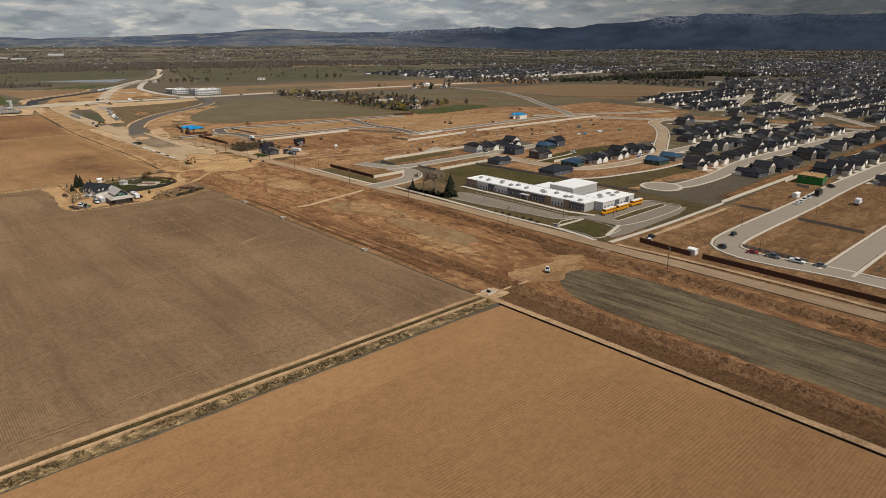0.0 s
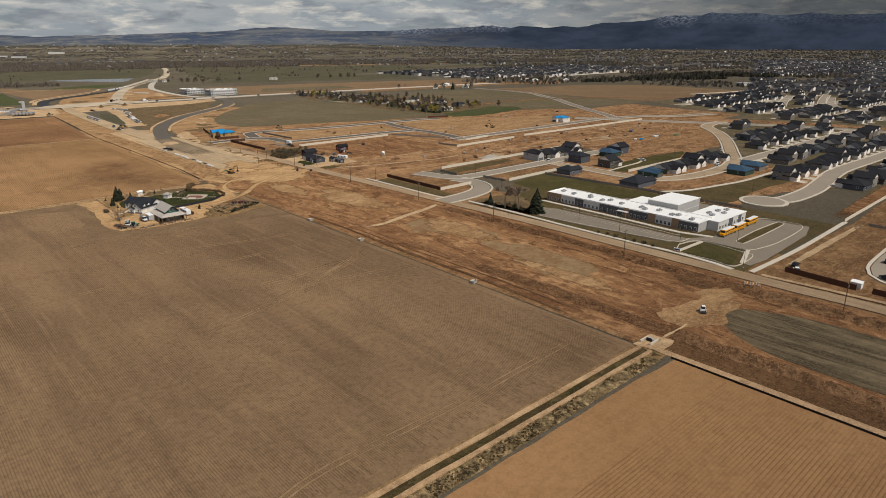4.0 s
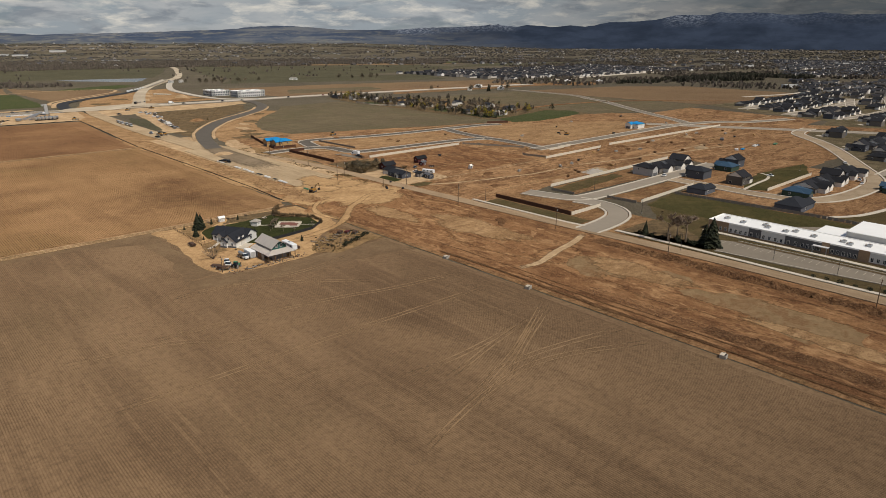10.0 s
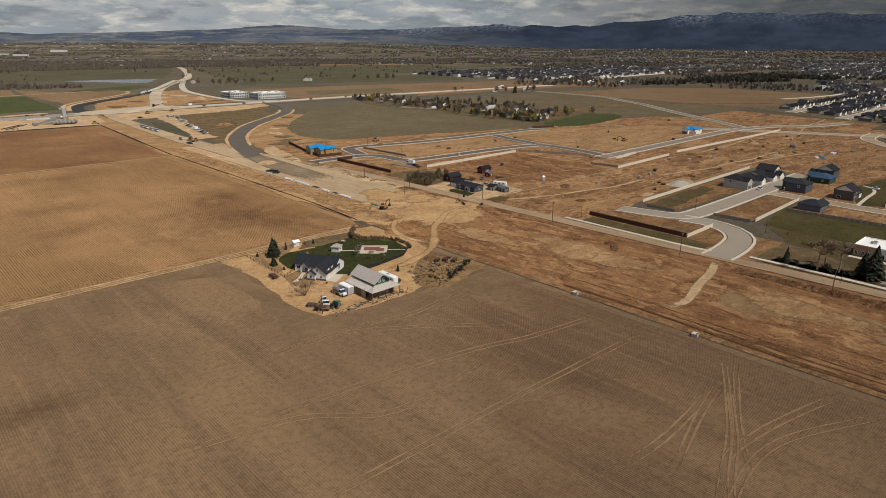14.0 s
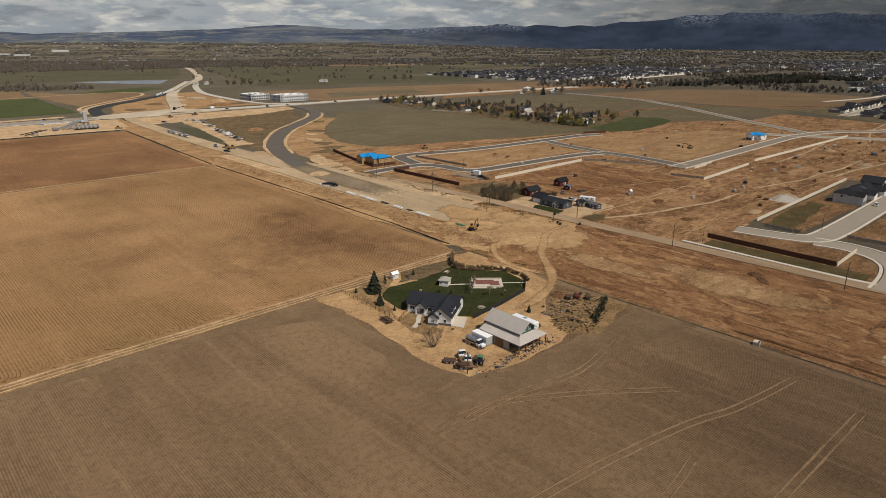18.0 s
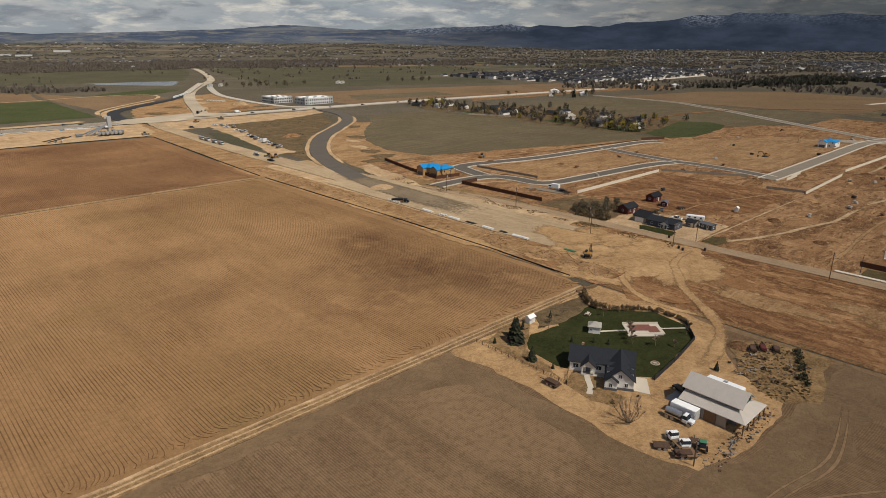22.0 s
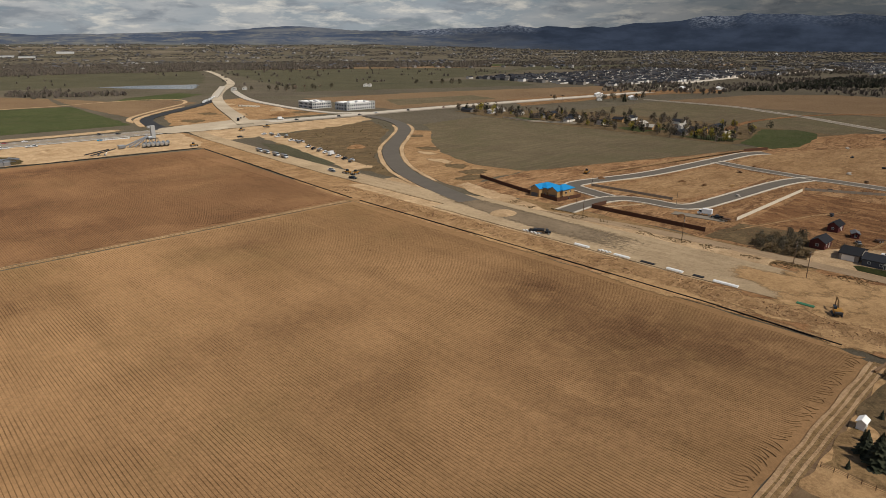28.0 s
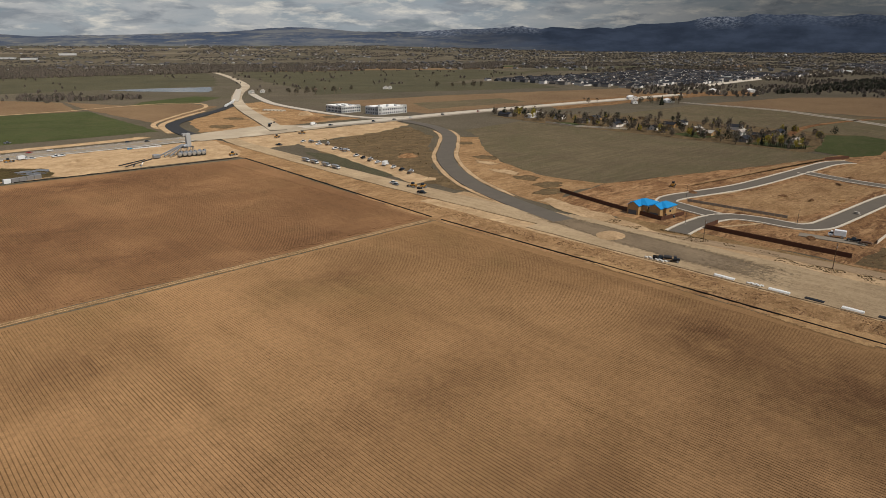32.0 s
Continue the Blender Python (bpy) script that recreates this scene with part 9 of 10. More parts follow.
relief("dirt_pile", 250, 268, 842, 858, 1.2, lambda x, y: 0.1 + 2.6 * max(0, 1 - ((x - 259) / 8) ** 2 - ((y - 850) / 7) ** 2) * (0.9 + 0.4 * N(x, y, 0.4)), M_DIRT_FREE, "orange earth heap in a weedy field")
relief("dirt_pile", 352, 372, 1150, 1170, 1.2, lambda x, y: 0.1 + 4.6 * max(0, 1 - ((x - 362) / 9) ** 2 - ((y - 1160) / 9) ** 2) * (0.9 + 0.4 * N(x, y, 0.4)), M_TAN, "high tan earth heap beside buildings")

# cars in the new streets
for k, x, y, a in (("suv_black", 283, 118, 5), ("suv_black", 261, 113, 60), ("car_red", 263, 101, -80), ("pick_white", 264.2, 84, -88), ("pick_grey", 263.4, 93, -88), ("car_grey", 266, 76, -88), ("box_white", 389, 99, 2), ("box_black", 396, 121, 5), ("car_white", 372, 121.5, 5), ("car_white", 366, 121.5, 5), ("suv_white", 378, 122, 5), ("pick_white", 384, 122, 5), ("pick_black", 424, 124, 60), ("car_white", 430, 258, 10), ("pick_white", 440, 262, 10), ("pick_grey", 470, 268, 30), ("car_white", 500, 288, 30), ("suv_black", 416, 214, 80), ("car_white", 414, 306, 70), ("suv_white", 362, 352, 5), ("box_white", 260, 552.5, 100), ("pick_black", 257.6, 545, 100), ("trailer_l", 256.4, 540, 95), ("suv_black", 252, 141, 0), ("suv_white", 246, 138.5, 30)):
    C(k, x, y, a)
small_shed("site_hut", 244.6, 117.6, 90, 3.2, 2.6, 2.3, 0.5, M_WHITE, M_ROOFWHITE, "small white site hut beside a brown fence")
small_shed("site_hut", 382, 128, 0, 5.0, 2.6, 2.5, 0.4, M_WHITE, M_ROOFWHITE, "white site office cabin by a street")
_rk = random.Random(4)
for i in range(46):
    x, y = _rk.uniform(300, 640), _rk.uniform(392, 440) if i % 3 else _rk.uniform(470, 600)
    t_ = thing("material_pile", x, y, 0.1, _rk.uniform(0, 180), _rk.choice(("low stack of building timber on bare earth", "pallet of building blocks on bare earth", "heap of earth and rubble")), "materials", "material piles")
    m_ = _rk.choice((M_OSB, M_CONC_GREY, M_SPOIL, M_DARKSTEEL, M_WOOD))
    for k in range(3):
        o = part("bundle", box(bmesh.new(), -1.3, -0.6, 0, 1.3, 0.6, 0.5, 0.05), m_, t_)
        o.matrix_basis = pose(_rk.uniform(-0.6, 0.6), _rk.uniform(-0.5, 0.5), 0.48 * k, 0, 0, _rk.uniform(-14, 14))

# ---- the homestead beside the road ----
patch("homestead_yard", [(222, 446), (222, 492), (236, 494), (252, 486), (262, 468), (258, 447)], 0.14, M_TAN, "pale dirt yard of a roadside home", 1.0, 3, feather=2)
patch("homestead_lawn", [(223, 457.5), (223, 474), (228, 477), (230, 475.5), (230, 459)], 0.2, M_LAWN, "small green front lawn", 0.3, 2, category="lawn")
patch("homestead_grove", [(222.5, 492), (222.5, 512), (236, 518), (252, 512), (250, 498), (238, 494)], 0.2, M_DRYGRASS, "dark ground under a grove", 0.8, 3, feather=2)
patch("weed_corner", [(225, 437), (225, 445), (236, 445), (240, 440), (232, 436)], 0.2, M_ROUGHGRASS, "patch of olive weeds", 0.8, 2, feather=1.5)


def home(name, x, y, turn, w, d, z, rise, wall, roof, label, wins=3):
    h = thing(name, x, y, 0.18, turn, label, "house" if w > 9 else "shed")
    part("wall", gable_walls(bmesh.new(), -w / 2, -d / 2, w / 2, d / 2, 0, z, rise, "x"), wall, h)
    part("roof", gable(bmesh.new(), -w / 2, -d / 2, w / 2, d / 2, z + 0.05, rise, 0.45, "x"), roof, h)
    for i in range(wins):
        window(h, -w / 2 + (i + 0.6) * w / (wins + 0.4), -d / 2, z * 0.55, 1.1, 1.1, "x", -1)
    part("front_door", box(bmesh.new(), w * 0.08, -d / 2 - 0.06, 0, w * 0.08 + 1.0, -d / 2 + 0.02, min(2.05, z - 0.2)), M_SIDING_LT, h)
    window(h, -w / 2, 0, z * 0.6, 1.2, 1.1, "y", -1)
    window(h, w / 2, 0, z * 0.6, 1.2, 1.1, "y", 1)
    return h


hh = home("bungalow", 235.4, 468, -90, 14, 7.6, 2.7, 1.7, M_SIDING_DK, M_SHINGLE_DK, "grey bungalow with charcoal roof and white trim")
part("porch_gable", gable_walls(bmesh.new(), 0.5, -5.0, 4.0, -3.7, 2.0, 2.5, 1.1, "y"), M_WHITE, hh)
part("porch_roof", gable(bmesh.new(), 0.5, -5.1, 4.0, -2.0, 2.55, 1.1, 0.3, "y"), M_SHINGLE_DK, hh)
for x in (0.7, 3.8):
    part("porch_post", box(bmesh.new(), x - 0.08, -4.9, 0, x + 0.08, -4.74, 2.1), M_WHITE, hh)
gg = home("detached_garage", 239.6, 480.2, -90, 7.2, 12, 2.7, 1.8, M_SIDING, M_SHINGLE, "grey detached garage with charcoal roof", 1)
part("garage_door", box(bmesh.new(), -2.6, -6.08, 0, 2.0, -5.98, 2.2), M_WHITE, gg)
home("outbuilding", 245.4, 459, -90, 4.4, 5.0, 2.4, 0.9, M_SIDING, M_SHINGLE, "small grey gabled outbuilding beside a house", 1)
home("outbuilding", 246.5, 452, -100, 6.4, 3.4, 2.4, 0.7, M_SIDING_DK, M_DARKPANEL, "low grey-blue outbuilding with flat dark roof", 2)
home("barn_shed", 278.6, 498, 0, 8.4, 4.6, 3.0, 1.6, M_MAROON, M_SHINGLE, "dark red barn shed with grey roof", 1)
home("barn_shed", 272.4, 488.2, 20, 5.2, 3.0, 2.2, 0.7, M_MAROON, M_DARKPANEL, "low dark red shed", 1)
home("red_house", 246, 494.4, 0, 9.5, 6.0, 3.0, 1.8, M_RED, M_SHINGLE, "red wooden house behind bare trees", 2)
tk = thing("camper", 255.4, 462.6, 0.18, -70, "long white camper trailer in a yard", "camper")
part("body", box(bmesh.new(), -4.2, -1.2, 0.6, 4.2, 1.2, 2.9, 0.2), M_PAINT_WHITE, tk)
part("stripe", box(bmesh.new(), -4.0, -1.22, 1.2, 4.0, 1.22, 1.4), M_PAINT_GREY, tk)
for x in (-2.6, 0, 2.6):
    o = part("window", box(bmesh.new(), -0.5, -1.23, -0.3, 0.5, 1.23, 0.3), M_GLASS, tk)
    o.location = (x, 0, 2.0)
wheels(tk, (-0.6, 0.6), 1.0, 0.38, 0.22)
C("trailer_l", 272.4, 478.4, -40, "", 0.15)
C("pick_white", 251, 470, 90, "", 0.16)
C("car_grey", 262, 484, 30, "", 0.16)
small_shed("tool_shed", 288.6, 456.4, 10, 2.2, 1.8, 2.0, 0.7, M_SIDING_LT, M_SIDING_LT, "small pale shed standing alone on scraped earth")
for i, (x, y) in enumerate(((224.5, 511), (228, 508), (232, 511), (226, 503), (230.5, 504), (235, 506), (227, 497.5), (232.6, 498.6), (237.5, 500.6), (241, 505), (245, 507), (238, 511), (236, 516), (247.5, 502))):
    P(("brown", "brown2", "olive")[i % 3], x, y, 0.62 + 0.1 * (i % 3))
for x, y in ((222.6, 506), (223.4, 499), (229.6, 499.4), (234.4, 502.4), (233, 514), (241.5, 511), (243, 501), (229, 513.4), (224.6, 493.6)):
    P("olive", x, y, 0.78)
    P("bush", x + 1.6, y - 1.2, 1.9, "low olive-brown thicket under trees")
    P("bush", x - 1.2, y + 1.7, 1.6, "low olive-brown thicket under trees")
P("olive", 250, 481, 0.7)
P("brown", 244, 485, 0.5)
for x, y in ((208, 446.5), (206.6, 444), (213.5, 437.6), (219.4, 457)):
    t_ = thing("junction_box", x, y, 0.15, 12, "small dark utility box on bare ground", "utility box")
    part("cabinet", box(bmesh.new(), -0.6, -0.4, 0, 0.6, 0.4, 1.1, 0.05), M_DARKSTEEL, t_)
    part("lid", box(bmesh.new(), -0.65, -0.45, 1.1, 0.65, 0.45, 1.18), M_BLACK, t_)
pole(223.4, 446.4, 0.9)
pole(209.5, 493, 0.95)

# ---- houses under blue felt ----
bh = raw_house(238.5, 637, -90, 9.5, 11, 5.0, M_OSB, M_BLUEWRAP, "two-storey house in bare sheathing under bright blue roof felt", True, 2.2)
bh2 = raw_house(240.5, 627, -90, 8.0, 10.5, 5.0, M_OSB, M_BLUEWRAP, "half of a sheathed house under bright blue roof felt", True, 2.2)
bh3 = raw_house(563, 496, -90, 12, 13, 4.6, M_SIDING_LT, M_BLUEWRAP, "house being built under bright blue roof felt", True, 2.2)
C("excavator", 470, 512, 140, "", 0.2)

# ---- white two-storey buildings by the highway ----
def office(x0, y0, x1, y1, h, label, nx, ny):
    o = thing("office_building", x0, y0, 0.1, 0, label, "building", "unfinished buildings")
    w, d = x1 - x0, y1 - y0
    part("wall", box(bmesh.new(), 0, 0, 0, w, d, h), M_WHITEPANEL, o)
    part("roof", box(bmesh.new(), 0.4, 0.4, h, w - 0.4, d - 0.4, h + 0.25), M_ROOFWHITE, o)
    bm = bmesh.new()
    for a in ((-0.1, -0.1, w + 0.1, 0.4), (-0.1, d - 0.4, w + 0.1, d + 0.1), (-0.1, 0.4, 0.4, d - 0.4), (w - 0.4, 0.4, w + 0.1, d - 0.4)):
        box(bm, a[0], a[1], h, a[2], a[3], h + 0.9)
    part("parapet", bm, M_ROOFWHITE, o)
    part("tower", box(bmesh.new(), -0.6, -0.6, 0, 5, 5, h + 1.5), M_GREYPANEL, o)
    part("tower", box(bmesh.new(), w - 5, -0.6, 0, w + 0.6, 5, h + 1.5), M_GREYPANEL, o)
    for f in range(2):
        z = 1.9 + f * (h / 2)
        for i in range(nx):
            q = part("window", box(bmesh.new(), -0.8, -0.06, -1.0, 0.8, 0.06, 1.0), M_GLASS, o)
            q.location = ((i + 0.5) * w / nx, -0.65 if (i + 0.5) * w / nx < 5 or (i + 0.5) * w / nx > w - 5 else -0.04, z)
        for i in range(ny):
            q = part("window", box(bmesh.new(), -0.06, -0.8, -1.0, 0.06, 0.8, 1.0), M_GLASS, o)
            q.location = (-0.65 if (i + 0.5) * d / ny < 5 else -0.04, (i + 0.5) * d / ny, z)
    for k in range(8):
        u = part("rooftop_unit", box(bmesh.new(), -1.2, -1, 0, 1.2, 1, 1.1), M_STEEL, o)
        u.location = (w * (0.15 + 0.1 * k), d * (0.3 + 0.4 * ((k * 7) % 3) / 2), h + 0.25)
    return o


office(404, 1144, 432, 1178, 7.4, "pale unfinished two-storey building with empty window holes", 10, 11)
office(424, 1096, 468, 1122, 8.4, "white unfinished two-storey building with rows of windows", 13, 7)
for k in range(6):
    t_ = thing("pipe_section", 352 + k * 2.2, 1240 - k * 5, 0.2, 20, "stack of white concrete slabs", "slabs", "slab stacks")
    part("slab", box(bmesh.new(), -4, -1.2, 0, 4, 1.2, 0.9, 0.05), M_CONC, t_)
    part("slab", box(bmesh.new(), -3.6, -1.1, 0.9, 3.6, 1.1, 1.6, 0.05), M_CONC, t_)

# the bridge on the north road
br = thing("road_bridge", 440, 1488, 0.0, 0, "new pale concrete road bridge deck", "bridge")
_d = (Vector((500, 1600)) - Vector((378, 1371))).normalized()
_a = math.degrees(math.atan2(_d.y, _d.x))
br.matrix_basis = pose(436, 1484, 1.4, 0, 0, _a)
part("deck", box(bmesh.new(), -128, -5, 0, 128, 5, 1.0), M_CONC, br)
for s in (-1, 1):
    part("parapet", box(bmesh.new(), -128, s * 5 - 0.25, 1.0, 128, s * 5 + 0.25, 2.0), M_CONC, br)
for k in range(4):
    part("pier", box(bmesh.new(), -90 + k * 60, -4, -2.0, -87 + k * 60, 4, 0.0), M_CONC_GREY, br)

# ---- the concrete plant ----
patch("plant_yard", [(4, 948), (60, 944), (162, 938), (176, 960), (186, 1036), (30, 1040), (4, 1024)], 0.14, M_TAN, "pale gravel yard of a concrete plant", 2.0, 5, feather=4)
patch("plant_weeds", [(6, 950), (40, 950), (42, 984), (20, 1006), (5, 1000)], 0.2, M_DITCH, "weedy corner of a gravel yard", 2.0, 4, feather=4)
cp = thing("batch_plant", 143, 982, 0.15, 0, "grey steel concrete batching plant with white tower", "concrete plant")
part("tower", box(bmesh.new(), -1.6, -1.6, 5, 1.8, 1.8, 15.5, 0.1), M_GREYPANEL, cp)
for x in (-1.6, 2.2):
    for y in (-1.6, 1.8):
        part("tower_leg", box(bmesh.new(), x - 0.2, y - 0.2, 0, x + 0.2, y + 0.2, 5), M_STEEL, cp)
part("dust_collector", box(bmesh.new(), -4.0, -1.0, 13.6, -1.7, 1.2, 15.4, 0.1), M_GREYPANEL, cp)
part("mixer_drum", cyl(bmesh.new(), -4.5, 0, 5.5, 1.7, 3.4, 14, "x"), M_STEEL, cp)
part("platform", box(bmesh.new(), -7, -3, 4.8, 3, 3, 5.0), M_DARKSTEEL, cp)
for k in range(5):
    part("frame_leg", box(bmesh.new(), -7 + k * 2.4, -2.9, 0, -6.7 + k * 2.4, -2.6, 4.8), M_STEEL, cp)
for k in range(3):
    part("conveyor", beam(bmesh.new(), (-28 + k * 4, -9 - k * 2, 1.2), (-5, -1 - k, 7.5), 0.55, 6), M_STEEL, cp)
    for u in (0.25, 0.5, 0.75):
        x, y, z = -28 + k * 4 + (23 - k * 4) * u, -9 - k * 2 + (8 + k) * u, 1.2 + 6.3 * u
        part("trestle", beam(beam(bmesh.new(), (x, y - 1.0, 0), (x, y, z), 0.12, 4), (x, y + 1.0, 0), (x, y, z), 0.12, 4), M_STEEL, cp)
part("hopper", box(bmesh.new(), -32, -12, 0.6, -27, -8, 3.2, 0.3), M_STEEL, cp)
for k in range(6):
    t_ = thing("cement_tank", 130.5 + k * 3.5, 968 - k * 0.4, 0.15, 62, "horizontal grey steel cement tank", "tank", "cement tanks")
    part("shell", cyl(bmesh.new(), -5, 0, 2.2, 1.55, 10, 16, "x"), M_STEEL, t_)
    part("end_cap", cyl(bmesh.new(), -5.5, 0, 2.2, 1.0, 0.5, 14, "x", 1.5), M_CONC_GREY, t_)
    part("manhole", cyl(bmesh.new(), 0, 0, 3.7, 0.4, 0.4, 10), M_DARKSTEEL, t_)
    for x in (-3, 3):
        part("saddle", box(bmesh.new(), x - 0.3, -1.3, 0, x + 0.3, 1.3, 1.0), M_DARKSTEEL, t_)
for x0, y0, x1, y1 in ((81, 956, 97, 946.5), (83, 949, 102, 946.5)):
    t_ = thing("conveyor", (x0 + x1) / 2, (y0 + y1) / 2, 0.15, math.degrees(math.atan2(y1 - y0, x1 - x0)), "dark portable stacking conveyor", "conveyor", "conveyors")
    part("boom", beam(bmesh.new(), (-9, 0, 0.8), (9, 0, 4.6), 0.4, 6), M_DARKSTEEL, t_)
    part("truss", beam(beam(bmesh.new(), (1, -1.2, 0.6), (3, 0, 3.2), 0.12, 4), (1, 1.2, 0.6), (3, 0, 3.2), 0.12, 4), M_STEEL, t_)
    wheels(t_, (1,), 1.3, 0.6, 0.3)
for k in range(5):
    t_ = thing("storage_container", 12 + k * 4.4, 945.2 + k * 0.9, 0.15, 12, "white steel storage container in a yard" if k < 1 else "grey steel storage container in a yard", "container", "storage containers")
    part("body", box(bmesh.new(), -2.0, -1.2, 0, 2.0, 1.2, 2.6, 0.04), M_PAINT_WHITE if k < 1 else M_TINWALL, t_)
    part("door", box(bmesh.new(), -2.05, -1.05, 0.1, -1.98, 1.05, 2.5), M_GREYPANEL, t_)
_rp = random.Random(2)
for k in range(16):
    t_ = thing("pipe_bundle", 26 + _rp.uniform(0, 14), 962 + _rp.uniform(0, 20), 0.2, _rp.uniform(100, 160), "bundle of silver irrigation pipes", "pipes", "pipe bundles")
    for j in range(5):
        o = part("pipe", cyl(bmesh.new(), -4.5, 0, 0.1, 0.1, 9, 6, "x"), M_STEEL, t_)
        o.location = (0, j * 0.3, 0.12 * (j % 2))
relief("sand_heap", 50, 88, 976, 1000, 1.5, lambda x, y: 0.12 + 3.0 * max(0, 1 - ((x - 69) / 18) ** 2 - ((y - 988) / 11) ** 2) * (0.8 + 0.6 * N(x, y, 0.2)), M_TAN, "broad heap of pale sand in a plant yard")
bar = thing("barrier_row", 113, 1031, 0.2, -4, "row of white and blue road barriers", "barrier")
for k in range(13):
    o = part("barrier", box(bmesh.new(), -0.9, -0.25, 0, 0.9, 0.25, 0.9, 0.08), M_PAINT_WHITE if k > 1 else M_BLUEWRAP, bar)
    o.location = (k * 2.1, 0, 0)
for x, y, k in ((28.7, 1029, "loader"), (39, 1034, "box_white"), (45, 1034, "car_white"), (60, 1031, "pick_white"), (64, 1031, "pick_white"), (162, 946, "loader"), (48, 1135, "pick_grey")):
    C(k, x, y, 10, "", 0.2)


# ---- the treed hamlet in the fields ----
patch("hamlet_ground", [(506, 645), (640, 600), (645, 660), (650, 760), (640, 880), (560, 1000), (520, 1000), (505, 900)], 0.13, M_DRYGRASS, "gardens and verges of a treed hamlet", 2, 10, feather=6)
for pts in ([(512, 880), (530, 870), (534, 900), (516, 905)], [(520, 740), (560, 730), (566, 760), (530, 775)], [(514, 660), (545, 650), (548, 690), (520, 700)]):
    patch("garden_lawn", pts, 0.22, M_GREEN, "green garden lawn", 1.0, 5, category="lawn")
_rt = random.Random(21)
for x, y, turn in ((531, 704, 90), (548, 668, 90), (560, 700, 0), (575, 725, 90), (545, 745, 0), (566, 765, 90), (548, 800, 90), (580, 800, 0), (540, 840, 90), (565, 850, 0), (545, 885, 90), (575, 890, 90), (555, 925, 0), (540, 955, 90), (565, 965, 0), (600, 700, 90), (610, 745, 0), (605, 800, 90), (530, 985, 0)):
    h = home("country_house", x, y, turn + 90, _rt.uniform(12, 17), _rt.uniform(8, 10), 2.9, 2.2, _rt.choice((M_SIDING_LT, M_WHITE, M_SIDING, M_OSB)), _rt.choice((M_SHINGLE, M_SHINGLE_DK, M_CONC_GREY)), _rt.choice(("single-storey country house among trees", "pale country house with grey roof among trees")), 4)
row = [(514, 940), (513, 955), (520, 968), (527, 982), (530, 1000), (538, 1010), (545, 992), (552, 985), (560, 974), (520, 945), (526, 930), (530, 915), (520, 900), (534, 890), (524, 870), (530, 858), (518, 846), (527, 838), (538, 830), (522, 822), (532, 810), (524, 798), (540, 795), (526, 784), (536, 775), (521, 765), (530, 752), (542, 760), (525, 742), (533, 730), (520, 722), (526, 712), (540, 718), (519, 694), (524, 686), (532, 682), (540, 690), (518, 674), (526, 668), (520, 658), (530, 654), (538, 660), (546, 676), (552, 650), (562, 660), (580, 655), (592, 664), (570, 690), (590, 690), (600, 720), (612, 735), (628, 770), (615, 780), (596, 770), (580, 745), (588, 820), (572, 830), (560, 815), (600, 840), (590, 870), (575, 910), (596, 938), (562, 945), (580, 930)]
kinds = ["bareA", "bareB", "conA", "brown", "bud", "bareC", "conB", "brown2", "bareA", "conW", "olive", "bud2"]
for i, (x, y) in enumerate(row):
    k = kinds[(i * 5 + (i // 7)) % 12]
    if k.startswith("bud") and i % 3 == 0:
        k = "brown"
    P(k, x + _rt.uniform(-2, 2), y + _rt.uniform(-3, 3), _rt.uniform(0.75, 1.35))
for x, y, k, s in ((521, 679, "bud", 1.5), (527, 672, "bud2", 1.4), (519, 655, "bud", 1.3), (526, 782, "bud", 1.3), (524, 752, "bud2", 1.2), (540, 972, "bud", 1.6), (549, 958, "bud2", 1.4), (592, 661, "bud", 1.2)):
    P(k, x, y, s, "rounded tree in bright yellow-green bud")
for i in range(18):
    P("conB", 516.5 + i * 0.4, 676 - i * 1.5, 0.42, "clipped dark conifer in a garden row")

def tree_belt(name, spots, seed, material, label, hmin=7, hmax=12):
    """Close-set small-leaved or budding trees, each a trunk and an uneven crown of small sprays."""
    rnd = random.Random(seed)
    v, f = [], []
    for x, y in spots:
        h = rnd.uniform(hmin, hmax)
        w = h * rnd.uniform(0.22, 0.36)
        clump_mesh(rnd, 170, w, w, h * 0.85, h * 0.14, h * 0.055, v, f, x, y, 7)
        i = len(v)
        v += [(x - 0.18, y, 0), (x + 0.18, y, 0), (x + 0.06, y, h * 0.6), (x - 0.06, y, h * 0.6)]
        f.append((i, i + 1, i + 2, i + 3))
    return tagged(mesh(name, v, f, material), label, "trees", "", "stuff")


_rb = random.Random(5)
belt_spots = [(_rb.uniform(512, 560) + (y_ - 800) * 0.05, y_ + _rb.uniform(-4, 4)) for y_ in range(652, 1008, 2)] + [(_rb.uniform(560, 640), _rb.uniform(660, 900)) for _ in range(70)]
tree_belt("hamlet_trees", belt_spots[::3] + belt_spots[1::9], 1, M_BELT, "close grey-brown leafless trees round country houses")
tree_belt("hamlet_trees", belt_spots[2::5], 2, M_CONIFER, "dark evergreen trees round country houses", 6, 10)
tree_belt("hamlet_trees", belt_spots[4::12], 3, M_BUD, "yellow-green budding trees round country houses", 6, 9)

